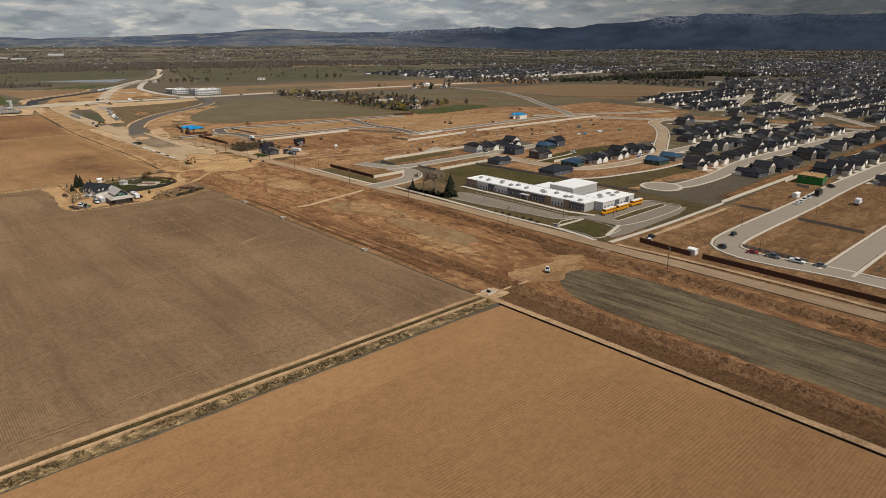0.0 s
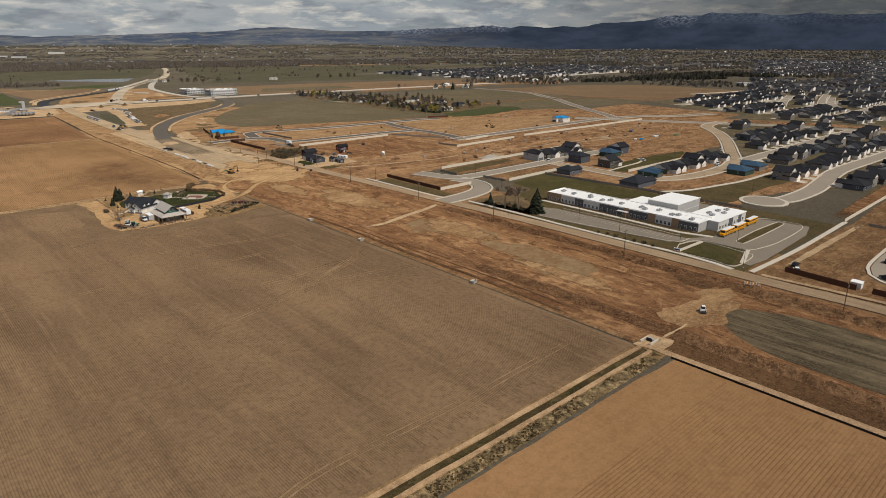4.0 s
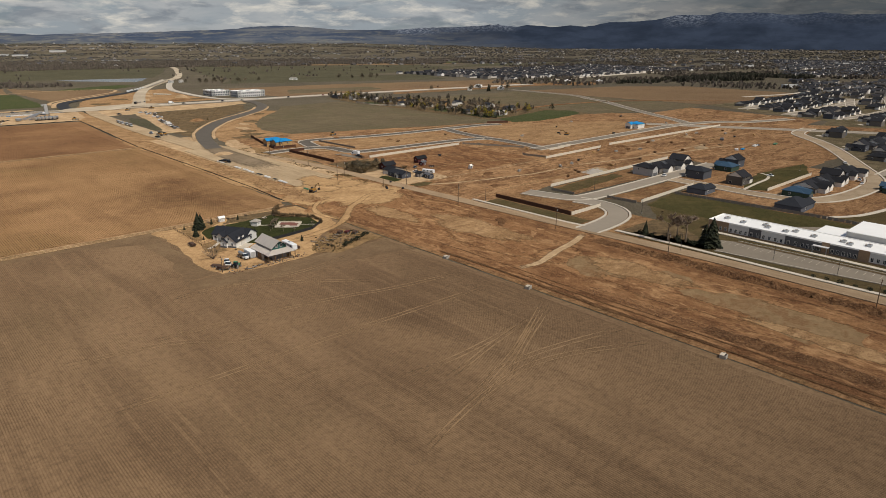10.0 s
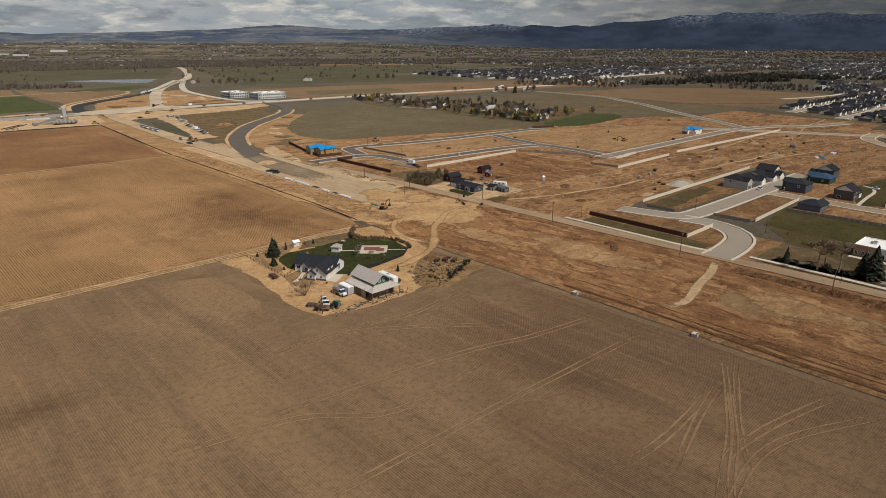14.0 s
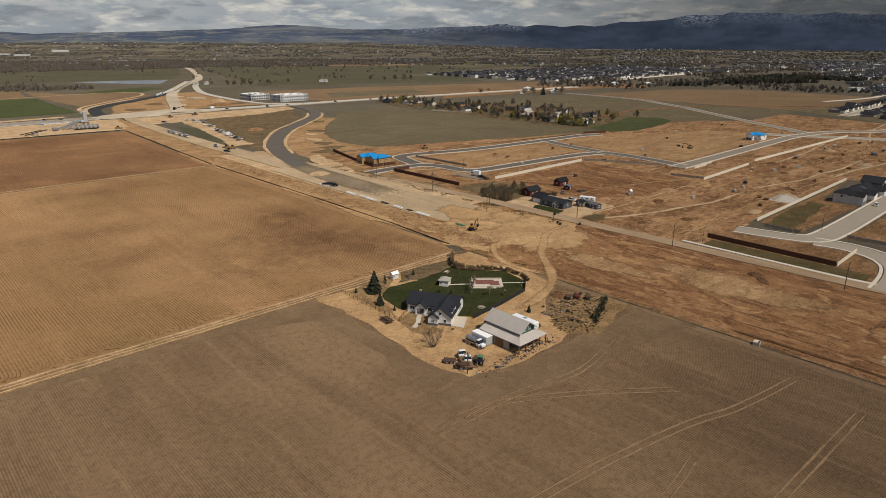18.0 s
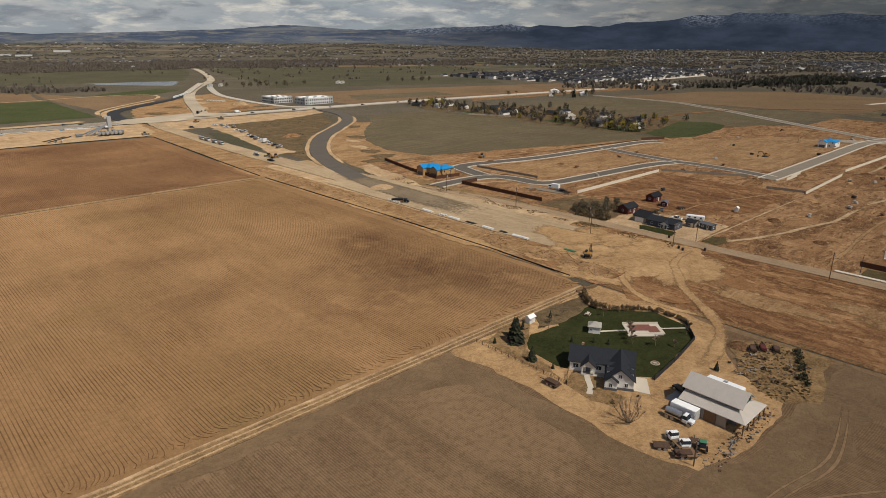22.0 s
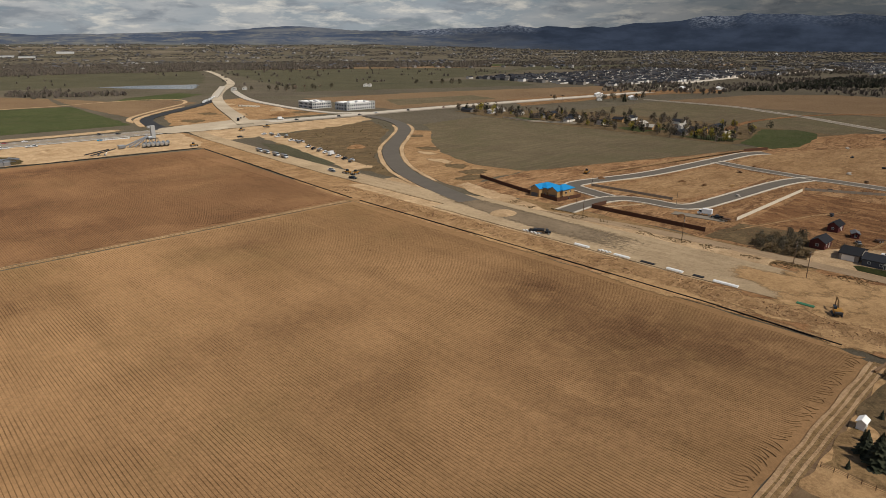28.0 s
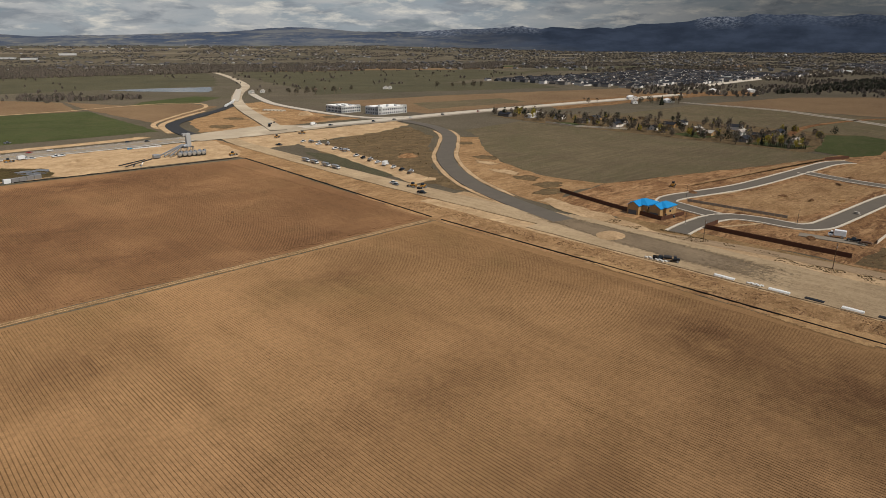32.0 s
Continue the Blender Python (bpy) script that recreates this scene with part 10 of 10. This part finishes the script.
# scattered farmsteads beyond the highway
for x, y, k, s in ((484, 1505, "bareA", 1.1), (500, 1492, "brown", 1.0), (528, 1420, "brown2", 1.6), (540, 1412, "bareC", 1.7), (548, 1426, "brown", 1.7), (560, 1415, "bareA", 1.6), (575, 1408, "brown2", 1.6), (589, 1410, "bareB", 1.5), (520, 1440, "brown", 1.4), (512, 1450, "brown2", 1.3), (640, 1450, "brown", 1.3), (818, 1414, "brown", 1.5), (860, 1380, "brown", 1.6), (872, 1366, "brown", 1.7), (880, 1352, "brown2", 1.5), (840, 1390, "brown", 1.2), (756, 1028, "bareA", 1.0), (752, 1003, "bareB", 1.2), (748, 1015, "brown", 1.0), (780, 951, "brown", 1.4), (790, 940, "brown2", 1.5), (804, 930, "conA", 1.5), (812, 935, "bareA", 1.5), (845, 925, "brown", 1.6), (838, 930, "brown", 1.3), (820, 945, "brown", 1.2)):
    P(k, x, y, s)
for x, y, w in ((717, 1447, 14), (722, 1440, 12), (848, 942, 22), (1107, 990, 24), (1156, 944, 22), (860, 1010, 26), (480, 1520, 12), (500, 1518, 10), (796, 968, 14)):
    home("farm_building", x, y, 40, w, w * 0.5, 3.4, 2.0, M_WHITE, M_CONC_GREY if w < 15 else M_ROOFWHITE, "white farm building among fields", 3)


# ---- far woods, towns and orchards, too many to count ----
def woods(name, spots, hmin, hmax, seed, material, label, width=0.42):
    """Many ragged tree shapes: a few leaning, jagged sprays each."""
    rnd = random.Random(seed)
    v, f = [], []
    for x, y, z in spots:
        h = rnd.uniform(hmin, hmax)
        w = h * width * rnd.uniform(0.7, 1.3)
        for _ in range(5):
            a = rnd.random() * 6.283
            c, s = math.cos(a), math.sin(a)
            ox, oy = rnd.uniform(-0.4, 0.4) * w, rnd.uniform(-0.4, 0.4) * w
            top = h * rnd.uniform(0.7, 1.05)
            i = len(v)
            v += [(x + ox - c * w * 0.35, y + oy - s * w * 0.35, z), (x + ox - c * w, y + oy - s * w, z + h * rnd.uniform(0.3, 0.55)), (x + ox - c * w * 0.4, y + oy - s * w * 0.4, z + top * 0.9),
                  (x + ox + rnd.uniform(-0.2, 0.2) * w, y + oy, z + top), (x + ox + c * w * 0.6, y + oy + s * w * 0.6, z + top * 0.82), (x + ox + c * w, y + oy + s * w, z + h * rnd.uniform(0.3, 0.55)), (x + ox + c * w * 0.35, y + oy + s * w * 0.35, z)]
            f.append((i, i + 1, i + 2, i + 3, i + 4, i + 5, i + 6))
    return tagged(mesh(name, v, f, material), label, "woodland", "", "stuff")


def scatter(n, seed, inside, x0, x1, y0, y1):
    rnd = random.Random(seed)
    out, tries = [], 0
    while len(out) < n and tries < n * 60:
        tries += 1
        x, y = rnd.uniform(x0, x1), rnd.uniform(y0, y1)
        if inside(x, y):
            out.append((x, y, far_rise(x, y) - 0.3))
    return out


def bearing(x, y):
    return math.degrees(math.atan2(x, y - 200))


belt = lambda x, y: 2290 + 70 * N(x, 0, 0.004, 2) - max(0, x - 700) * 0.34 < y < 3150 - max(0, x) * 0.30 - max(0, x - 900) * 0.12 + 150 * N(x, 0, 0.003, 5) and N(x, y, 0.006, 31) > -0.42 + 0.0003 * max(0, x - 500)
woods("bare_woodland", scatter(15000, 1, belt, -500, 2400, 1500, 3300), 5, 9, 1, M_WOODS, "long belt of bare grey-brown woodland", 0.5)
mix = lambda x, y: 2650 < math.hypot(x, y - 200) < 4500 and -8 < bearing(x, y) < 88 and N(x, y * 1.6, 0.0045, 4) > -0.05 - 0.2 * (bearing(x, y) > 42) and N(x, y, 0.02, 7) > -0.35
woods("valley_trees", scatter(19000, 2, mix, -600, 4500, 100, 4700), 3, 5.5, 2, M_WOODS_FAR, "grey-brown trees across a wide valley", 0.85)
left = lambda x, y: (y > 1585 - x * 0.2 and y < 1720 - x * 0.15 and x < 300 and N(x, y, 0.012, 3) > -0.05)
woods("scrub_belt", scatter(700, 3, left, -500, 300, 1500, 1760), 4, 8, 3, M_WOODS, "belt of bare scrub trees")
east = lambda x, y: 1120 < x < 1700 and 700 < y < 900 and N(x, y, 0.01, 3) > -0.2 and y < 980 - (x - 1120) * 0.15 and y > 905 - (x - 1120) * 0.45
woods("dark_grove", scatter(900, 4, east, 1120, 1700, 600, 980), 6, 10, 4, M_GROVE, "dark mixed grove at a field's edge")
townt = lambda x, y: 48 < bearing(x, y) < 84 and 1180 < math.hypot(x, y - 200) < 2700 and N(x, y, 0.006, 14) > -0.05 and not (850 < x < 1180 and 530 < y < 900)
woods("town_trees", scatter(4200, 5, townt, 900, 2800, 200, 1900), 4, 8, 5, M_WOODS, "bare street trees in a distant town")
pond_t = lambda x, y: 0.12 < N(x, y, 0.02, 6) and 1540 < y < 2250 and (x < 300 or x > 560)
woods("field_trees", scatter(260, 6, pond_t, -300, 1500, 1540, 2250), 4, 7, 6, M_WOODS, "scattered bare field trees")


def town(name, spots, seed, label, wall=M_FAR_WALL, roof=M_FAR_ROOF):
    """Small gabled houses, all walls in one mesh and all roofs in another."""
    rnd = random.Random(seed)
    wv, wf, rv_, rf = [], [], [], []
    for x, y, z in spots:
        w, d, h, r = rnd.uniform(5.5, 8), rnd.uniform(5, 6.5), rnd.choice((3.2, 3.2, 5.6)), rnd.uniform(2.0, 3.2)
        a = rnd.choice((0, math.pi / 2)) + rnd.uniform(-0.1, 0.1)
        c, s = math.cos(a), math.sin(a)
        q = lambda u, t, zz: (x + c * u - s * t, y + s * u + c * t, z + zz)
        i = len(wv)
        wv += [q(-w, -d, 0), q(w, -d, 0), q(w, d, 0), q(-w, d, 0), q(-w, -d, h), q(w, -d, h), q(w, d, h), q(-w, d, h), q(-w, 0, h + r), q(w, 0, h + r)]
        wf += [(i, i + 1, i + 5, i + 4), (i + 2, i + 3, i + 7, i + 6), (i + 1, i + 2, i + 6, i + 9, i + 5), (i + 3, i, i + 4, i + 8, i + 7)]
        i = len(rv_)
        o = 0.5
        rv_ += [q(-w - o, -d - o, h - 0.2), q(w + o, -d - o, h - 0.2), q(w + o, 0, h + r + 0.1), q(-w - o, 0, h + r + 0.1), q(w + o, d + o, h - 0.2), q(-w - o, d + o, h - 0.2)]
        rf += [(i, i + 1, i + 2, i + 3), (i + 3, i + 2, i + 4, i + 5)]
    tagged(mesh(name + "_walls", wv, wf, wall), "pale walls of " + label, "houses", "", "stuff")
    tagged(mesh(name + "_roofs", rv_, rf, roof), "dark roofs of " + label, "houses", "", "stuff")


def lots(seed, inside, x0, x1, y0, y1, px=17.0, py=31.0, fill=0.9):
    rnd = random.Random(seed)
    out = []
    y = y0
    row_i = 0
    while y < y1:
        x = x0
        while x < x1:
            if inside(x, y) and rnd.random() < fill:
                out.append((x + rnd.uniform(-2, 2), y + rnd.uniform(-2, 2), far_rise(x, y)))
            x += px
        y += py if row_i % 2 else py * 0.75
        row_i += 1
    return out


t1 = lambda x, y: y > 1120 - (x - 1075) * 0.05 and y < 1510 - (x - 1080) * 0.05 and x > 1070 + max(0, 1300 - y) * 0.0 and x < 1900 and N(x, y, 0.005, 2) > -0.45
town("mid_town", lots(1, t1, 1075, 1900, 1090, 1520, 16, 30), 1, "a close-built distant suburb")
t2 = lambda x, y: 1150 < x and 0.2 * x - 40 < y < 0.42 * x + 60 and math.hypot(x, y) < 3300 and N(x, y, 0.004, 8) > -0.3 and not (850 < x < 1185 and y > 520)
town("east_town", lots(2, t2, 1150, 3200, 180, 1300, 19, 34, 0.85), 2, "a wide distant suburb")
t3 = lambda x, y: 2300 < math.hypot(x, y - 200) < 4500 and -5 < bearing(x, y) < 82 and N(x, y * 1.5, 0.003, 21) > -0.02
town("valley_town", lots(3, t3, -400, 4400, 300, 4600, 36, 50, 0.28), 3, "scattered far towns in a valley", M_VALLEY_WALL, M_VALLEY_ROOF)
for x, y, w, d, h in ((800, 3850, 70, 30, 9), (520, 3700, 90, 30, 7), (600, 3640, 60, 20, 7), (1560, 1150, 44, 20, 6), (1800, 1330, 50, 24, 6), (2200, 1080, 46, 24, 5), (2450, 1000, 50, 24, 5), (2700, 960, 70, 26, 6), (1300, 620, 26, 14, 5)):
    o = thing("warehouse", x, y, far_rise(x, y), -20, "long pale distant warehouse", "warehouse", "far warehouses")
    part("wall", box(bmesh.new(), -w / 2, -d / 2, 0, w / 2, d / 2, h), M_WHITEPANEL, o)
    part("roof", box(bmesh.new(), -w / 2 - 0.5, -d / 2 - 0.5, h, w / 2 + 0.5, d / 2 + 0.5, h + 0.6), M_GREYPANEL, o)
tp = thing("white_hall", 3640, 1752, 10, 0, "tall white distant hall with stepped towers", "building")
part("wall", box(bmesh.new(), -12, -8, -12, 12, 8, 8), M_WHITE, tp)
part("tower", box(bmesh.new(), -5, -5, 8, 5, 5, 15), M_WHITE, tp)
part("roof", hip(bmesh.new(), -5, -5, 5, 5, 15, 6), M_WHITE, tp)
ribbon("far_avenue", [(1127, 1060), (1467, 1093), (2026, 1102), (2592, 1111), (3300, 1120)], 22.0, 0.8, M_CONC, "long pale avenue through distant suburbs", step=60)
ribbon("far_track", [(860, 2600), (900, 3100), (1037, 3900)], 16.0, 1.5, M_CONC_GREY, "pale far road into the valley", step=60, zs=lambda k: 1.5 + 10 * max(0, k - 0.7))
for pts, m_ in (([(900, 2250), (1500, 1990), (1900, 1950), (1500, 2350), (1000, 2450)], M_BROWNFIELD), ([(1500, 1750), (2100, 1500), (2500, 1560), (1900, 1950)], M_PASTURE), ([(2300, 1500), (2900, 1300), (3000, 1450), (2600, 1700)], M_BROWNFIELD)):
    patch("far_field", pts, 0.3, m_, "distant field in a wide valley", 12, 60, category="field")


def valley_field(b0, b1, r0, r1, material, label):
    """A far field between two bearings and two distances, lying on the climbing valley floor."""
    v, f = [], []
    nb, nr = max(2, int((b1 - b0) * 2)), max(2, int((r1 - r0) / 60))
    for j in range(nr + 1):
        for i in range(nb + 1):
            b, r = radians(b0 + (b1 - b0) * i / nb), r0 + (r1 - r0) * j / nr + 25 * N(i * 1.3, j, 0.4, b0)
            x, y = r * math.sin(b), 200 + r * math.cos(b)
            v.append((x, y, far_rise(x, y) + 1.2))
    f = [(j * (nb + 1) + i, (j + 1) * (nb + 1) + i, (j + 1) * (nb + 1) + i + 1, j * (nb + 1) + i + 1) for j in range(nr) for i in range(nb)]
    return tagged(mesh("far_field", v, f, material), label, "field", "", "structure")


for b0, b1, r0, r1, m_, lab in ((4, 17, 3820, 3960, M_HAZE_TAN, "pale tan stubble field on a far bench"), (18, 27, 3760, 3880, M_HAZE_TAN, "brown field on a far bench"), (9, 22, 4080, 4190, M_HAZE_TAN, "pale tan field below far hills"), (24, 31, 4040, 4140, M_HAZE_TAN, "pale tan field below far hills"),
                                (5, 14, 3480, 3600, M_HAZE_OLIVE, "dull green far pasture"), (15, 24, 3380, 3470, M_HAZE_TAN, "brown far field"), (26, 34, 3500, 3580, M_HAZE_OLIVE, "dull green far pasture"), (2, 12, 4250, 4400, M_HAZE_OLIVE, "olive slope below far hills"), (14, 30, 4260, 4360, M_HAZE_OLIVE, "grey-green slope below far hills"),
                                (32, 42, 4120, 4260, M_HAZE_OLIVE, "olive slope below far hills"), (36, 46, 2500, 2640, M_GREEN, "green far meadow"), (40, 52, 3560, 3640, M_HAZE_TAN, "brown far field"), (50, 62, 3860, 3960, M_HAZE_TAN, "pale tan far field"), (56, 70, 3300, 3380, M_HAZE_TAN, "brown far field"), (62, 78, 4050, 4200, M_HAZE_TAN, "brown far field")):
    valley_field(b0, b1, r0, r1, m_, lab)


# ---- heaps, ruts and stacked material on the building sites ----
def heap(name, x, y, rx, ry, h, material, label, seed, turn=0.0):
    """A tipped heap of loose material with an uneven crest and foot."""
    v, f = [(0, 0, h)], []
    rings, n = 7, 22
    c, s = math.cos(radians(turn)), math.sin(radians(turn))
    for k in range(1, rings + 1):
        u = k / rings
        for j in range(n):
            a = 2 * math.pi * j / n
            w = 1 + 0.22 * noise.noise(Vector((math.cos(a) * 1.3, math.sin(a) * 1.3, seed))) * u
            px, py = rx * u * w * math.cos(a), ry * u * w * math.sin(a)
            z = h * (1 - u) ** 0.85 * (1 + 0.35 * noise.noise(Vector((px * 0.5, py * 0.5, seed)))) if k < rings else -0.15
            v.append((c * px - s * py, s * px + c * py, z))
    f += [(0, 1 + j, 1 + (j + 1) % n) for j in range(n)]
    for k in range(rings - 1):
        a, b = 1 + k * n, 1 + (k + 1) * n
        f += [(a + j, b + j, b + (j + 1) % n, a + (j + 1) % n) for j in range(n)]
    ob = mesh(name, v, f, material, smooth=False)
    ob.location = (x, y, 0.12)
    return tagged(ob, label, "heap", "")


heap("gravel_heap", 346.3, 393.3, 11, 5, 2.6, M_GRAVEL, "pale grey heap of gravel on a building site", 1, -10)
heap("gravel_heap", 491.4, 391.2, 8, 5, 2.2, M_GRAVEL, "pale grey heap of gravel on a building site", 2)
heap("gravel_heap", 542.7, 430, 5, 4, 1.6, M_TAN, "pale sandy heap on a building site", 3)
heap("gravel_heap", 302, 391.2, 6, 3, 1.0, M_TAN, "low pale sandy heap on a building site", 4)
rb = random.Random(77)
for x, y in ((757, 513), (770, 508), (682, 432), (668, 440), (604, 470), (590, 500), (240, 420), (262, 408), (285, 436), (312, 352 + 60), (250, 560), (270, 600), (300, 640), (420, 420), (450, 440), (202, 348), (206, 352), (330, 600), (372, 400)):
    heap("dirt_heap", x, y, rb.uniform(2.5, 6), rb.uniform(2, 3.5), rb.uniform(0.6, 1.3), M_DIRT_D, "low heap of dug brown earth", x * 0.1, rb.uniform(-40, 40))


def ruts(x0, y0, x1, y1, bend, w, material, seed):
    """A worn pair of wheel tracks."""
    r = random.Random(seed)
    n = 6
    dx, dy = x1 - x0, y1 - y0
    l = math.hypot(dx, dy)
    nx, ny = -dy / l, dx / l
    pts = [(x0 + dx * k / n + nx * (bend * math.sin(math.pi * k / n) + r.uniform(-1.5, 1.5)), y0 + dy * k / n + ny * (bend * math.sin(math.pi * k / n) + r.uniform(-1.5, 1.5))) for k in range(n + 1)]
    ribbon("rut_track", pts, w, 0.17 + 0.004 * (seed % 7), material, "wheel-worn dirt track across a building site", step=4, amp=0.6, depth=0.05, feather=w * 0.4)


for i, (x0, y0, x1, y1, bend) in enumerate(((226, 395, 420, 392, 6), (226, 440, 350, 415, -8), (240, 480, 380, 440, 10), (350, 415, 520, 400, -6), (520, 400, 680, 420, 8), (420, 392, 560, 372, 5), (560, 470, 740, 500, -8), (610, 420, 790, 450, 6), (240, 530, 330, 500, 4), (226, 600, 290, 560, 6), (560, 520, 700, 545, 5), (450, 440, 600, 450, -5), (300, 640, 420, 600, 6), (250, 660, 330, 620, -4))):
    ruts(x0, y0, x1, y1, bend, 3.6 if i % 2 else 2.6, M_TAN if i % 2 else M_LOT2, i)
def stack(x, y, turn, l, w, h, material, label):
    o = thing("material_stack", x, y, 0.12, turn, label, "building material", "stacks on the building site")
    n = 3
    for k in range(n):
        part("bundle", box(bmesh.new(), -l / 2, -w / 2 + k * w / n, 0.1, l / 2 - 0.2 * k, -w / 2 + (k + 0.93) * w / n, h * (1 - 0.18 * (k % 2)), 0.04), material, o)
    part("bearer", box(bmesh.new(), -l * 0.35, -w / 2, 0, -l * 0.3, w / 2, 0.1), M_WOOD, o)


for x, y, turn, l, w, h, m_, lab in ((502.9, 367.3, 30, 6, 2.4, 1.2, M_WHITEPANEL, "white-wrapped stack of building boards"), (509, 365, 10, 5, 2.2, 1.0, M_BLUEWRAP, "blue-wrapped stack of building boards"), (516, 368, 20, 6, 2.0, 1.1, M_OSB, "stack of raw timber boards"), (533.7, 365.5, 0, 7, 2.6, 1.2, M_WHITEPANEL, "white-wrapped stack of building boards"), (540, 366, 40, 5, 2, 1, M_DARKPANEL, "dark-wrapped stack of roof tiles"), (557.8, 358.4, 10, 8, 2.2, 1.0, M_GREENPIPE, "stack of green drainage pipe"), (547.9, 400.3, 25, 8, 3, 1.8, M_DARKPANEL, "dark stack of steel forms"), (518.5, 388, 60, 5, 2, 1, M_TAN, "pale stack of wrapped blocks")):
    stack(x, y, turn, l, w, h, m_, lab)


# ---- weeds, clods and litter, too many to count ----
def tufts(name, n, seed, inside, x0, x1, y0, y1, size, material, label, z=0.1, category="weeds"):
    """Small ragged sprays standing on the ground."""
    rnd = random.Random(seed)
    v, f = [], []
    k = 0
    while k < n:
        x, y = rnd.uniform(x0, x1), rnd.uniform(y0, y1)
        k += 1
        if not inside(x, y):
            continue
        s = size * rnd.uniform(0.4, 1.3)
        for _ in range(3):
            a = rnd.random() * 6.283
            c, d = math.cos(a) * s, math.sin(a) * s
            i = len(v)
            v += [(x - c, y - d, z - 0.1), (x + c, y + d, z - 0.1), (x + c * 0.7 + d * 0.4, y + d * 0.7 - c * 0.4, z + s * rnd.uniform(0.5, 0.9)), (x - c * 0.6 + d * 0.3, y - d * 0.6 - c * 0.3, z + s * rnd.uniform(0.5, 0.9))]
            f.append((i, i + 1, i + 2, i + 3))
    return tagged(mesh(name, v, f, material), label, category, "", "stuff")


def clods(name, n, seed, inside, x0, x1, y0, y1, size, material, label, height, category="clods"):
    """Broken lumps lying loose: small tilted blocks."""
    rnd = random.Random(seed)
    v, f = [], []
    for _ in range(n):
        x, y = rnd.uniform(x0, x1), rnd.uniform(y0, y1)
        if not inside(x, y):
            continue
        s = size * rnd.uniform(0.35, 1.25)
        z = height(x, y)
        a = rnd.random() * 3.14
        c, d = math.cos(a) * s, math.sin(a) * s
        t = [rnd.uniform(0.3, 0.9) * s for _ in range(4)]
        e = rnd.uniform(0.5, 1.0)
        i = len(v)
        v += [(x - c - d * e, y - d + c * e, z - 0.1), (x + c - d * e, y + d + c * e, z - 0.1), (x + c + d * e, y + d - c * e, z - 0.1), (x - c + d * e, y - d - c * e, z - 0.1)]
        v += [(x + (p[0] - x) * 0.7, y + (p[1] - y) * 0.7, z + h) for p, h in zip(v[i:i + 4], t)]
        f += [(i + 4, i + 7, i + 6, i + 5)[::-1]] + [(i + k, i + (k + 1) % 4, i + 4 + (k + 1) % 4, i + 4 + k) for k in range(4)]
    return tagged(mesh(name, v, f, material), label, category, "", "stuff")


patchy = lambda sc, sd, lo: (lambda x, y: N(x, y, sc, sd) > lo)
tufts("verge_weeds", 3800, 1, patchy(0.09, 3, 0.05), 205, 214, 450, 640, 0.34, M_TUFT, "dry brown weeds along an old road", 0.2)
CURVE = [(200, 700), (222, 745), (246, 786), (278, 828), (322, 870), (362, 910), (388, 950)]
beyond = lambda x, y: next((y > a[1] + (b[1] - a[1]) * (x - a[0]) / (b[0] - a[0]) + 22 for a, b in zip(CURVE, CURVE[1:]) if a[0] <= x <= b[0]), False)
tufts("scrub_weeds", 900, 2, lambda x, y: beyond(x, y) and x > 204 + (y - 740) * 0.19 and N(x, y, 0.03, 4) > -0.1, 204, 380, 760, 975, 0.5, M_TUFT, "dry scrubby weeds between two roads", 0.15)
tufts("ditch_weeds", 2600, 3, patchy(0.2, 6, 0.0), -150, 146, 136.5, 140.4, 0.28, M_TUFT, "dry weeds on a ditch bank", 0.3)
tufts("yard_weeds", 1500, 5, lambda x, y: ((x - 128) / 16) ** 2 + ((y - 377.5 - (x - 128) * 0.35) / 9.5) ** 2 < 1, 110, 146, 362, 402, 0.35, M_TUFT, "dry weeds among farm scrap", 0.15)
clods("spoil_clods", 5200, 6, lambda x, y: abs(x - 161.5 - 1.5 * N(0, y, 0.1, 1)) < 3.4, 157, 166, -120, 141, 0.17, M_CLOD, "broken brown clods on spoil heaps", works_height)
clods("spoil_clods", 5200, 7, lambda x, y: abs(x - 213 - 1.5 * N(0, y, 0.1, 2)) < 3.8, 208, 218, -120, 300, 0.17, M_CLOD, "broken brown clods on a spoil bank", works_height)
clods("spoil_clods", 3960, 8, lambda x, y: abs(x - 162) < 3.0, 158, 166, 148, 270, 0.17, M_CLOD, "broken brown clods on spoil heaps", works_height)
clods("bank_clods", 7000, 9, patchy(0.07, 9, -0.05), 150, 168, 448, 735, 0.20, M_CLOD, "loose brown clods on a churned bank", works_height)
clods("scrap_litter", 300, 10, lambda x, y: ((x - 128) / 13) ** 2 + ((y - 377.5 - (x - 128) * 0.35) / 7.5) ** 2 < 1, 112, 144, 364, 398, 0.32, M_LITTER, "scattered scrap metal, boards and rubble", lambda x, y: 0.22, "scrap")
clods("yard_litter", 120, 11, lambda x, y: True, 74, 108, 368.5, 372.5, 0.26, M_LITTER, "scattered scrap at a yard's edge", lambda x, y: 0.24, "scrap")
clods("site_rubble", 6000, 12, patchy(0.02, 12, 0.08), 226, 640, 392, 600, 0.35, M_CLOD, "loose clods and rubble on a building site", lambda x, y: 0.09)
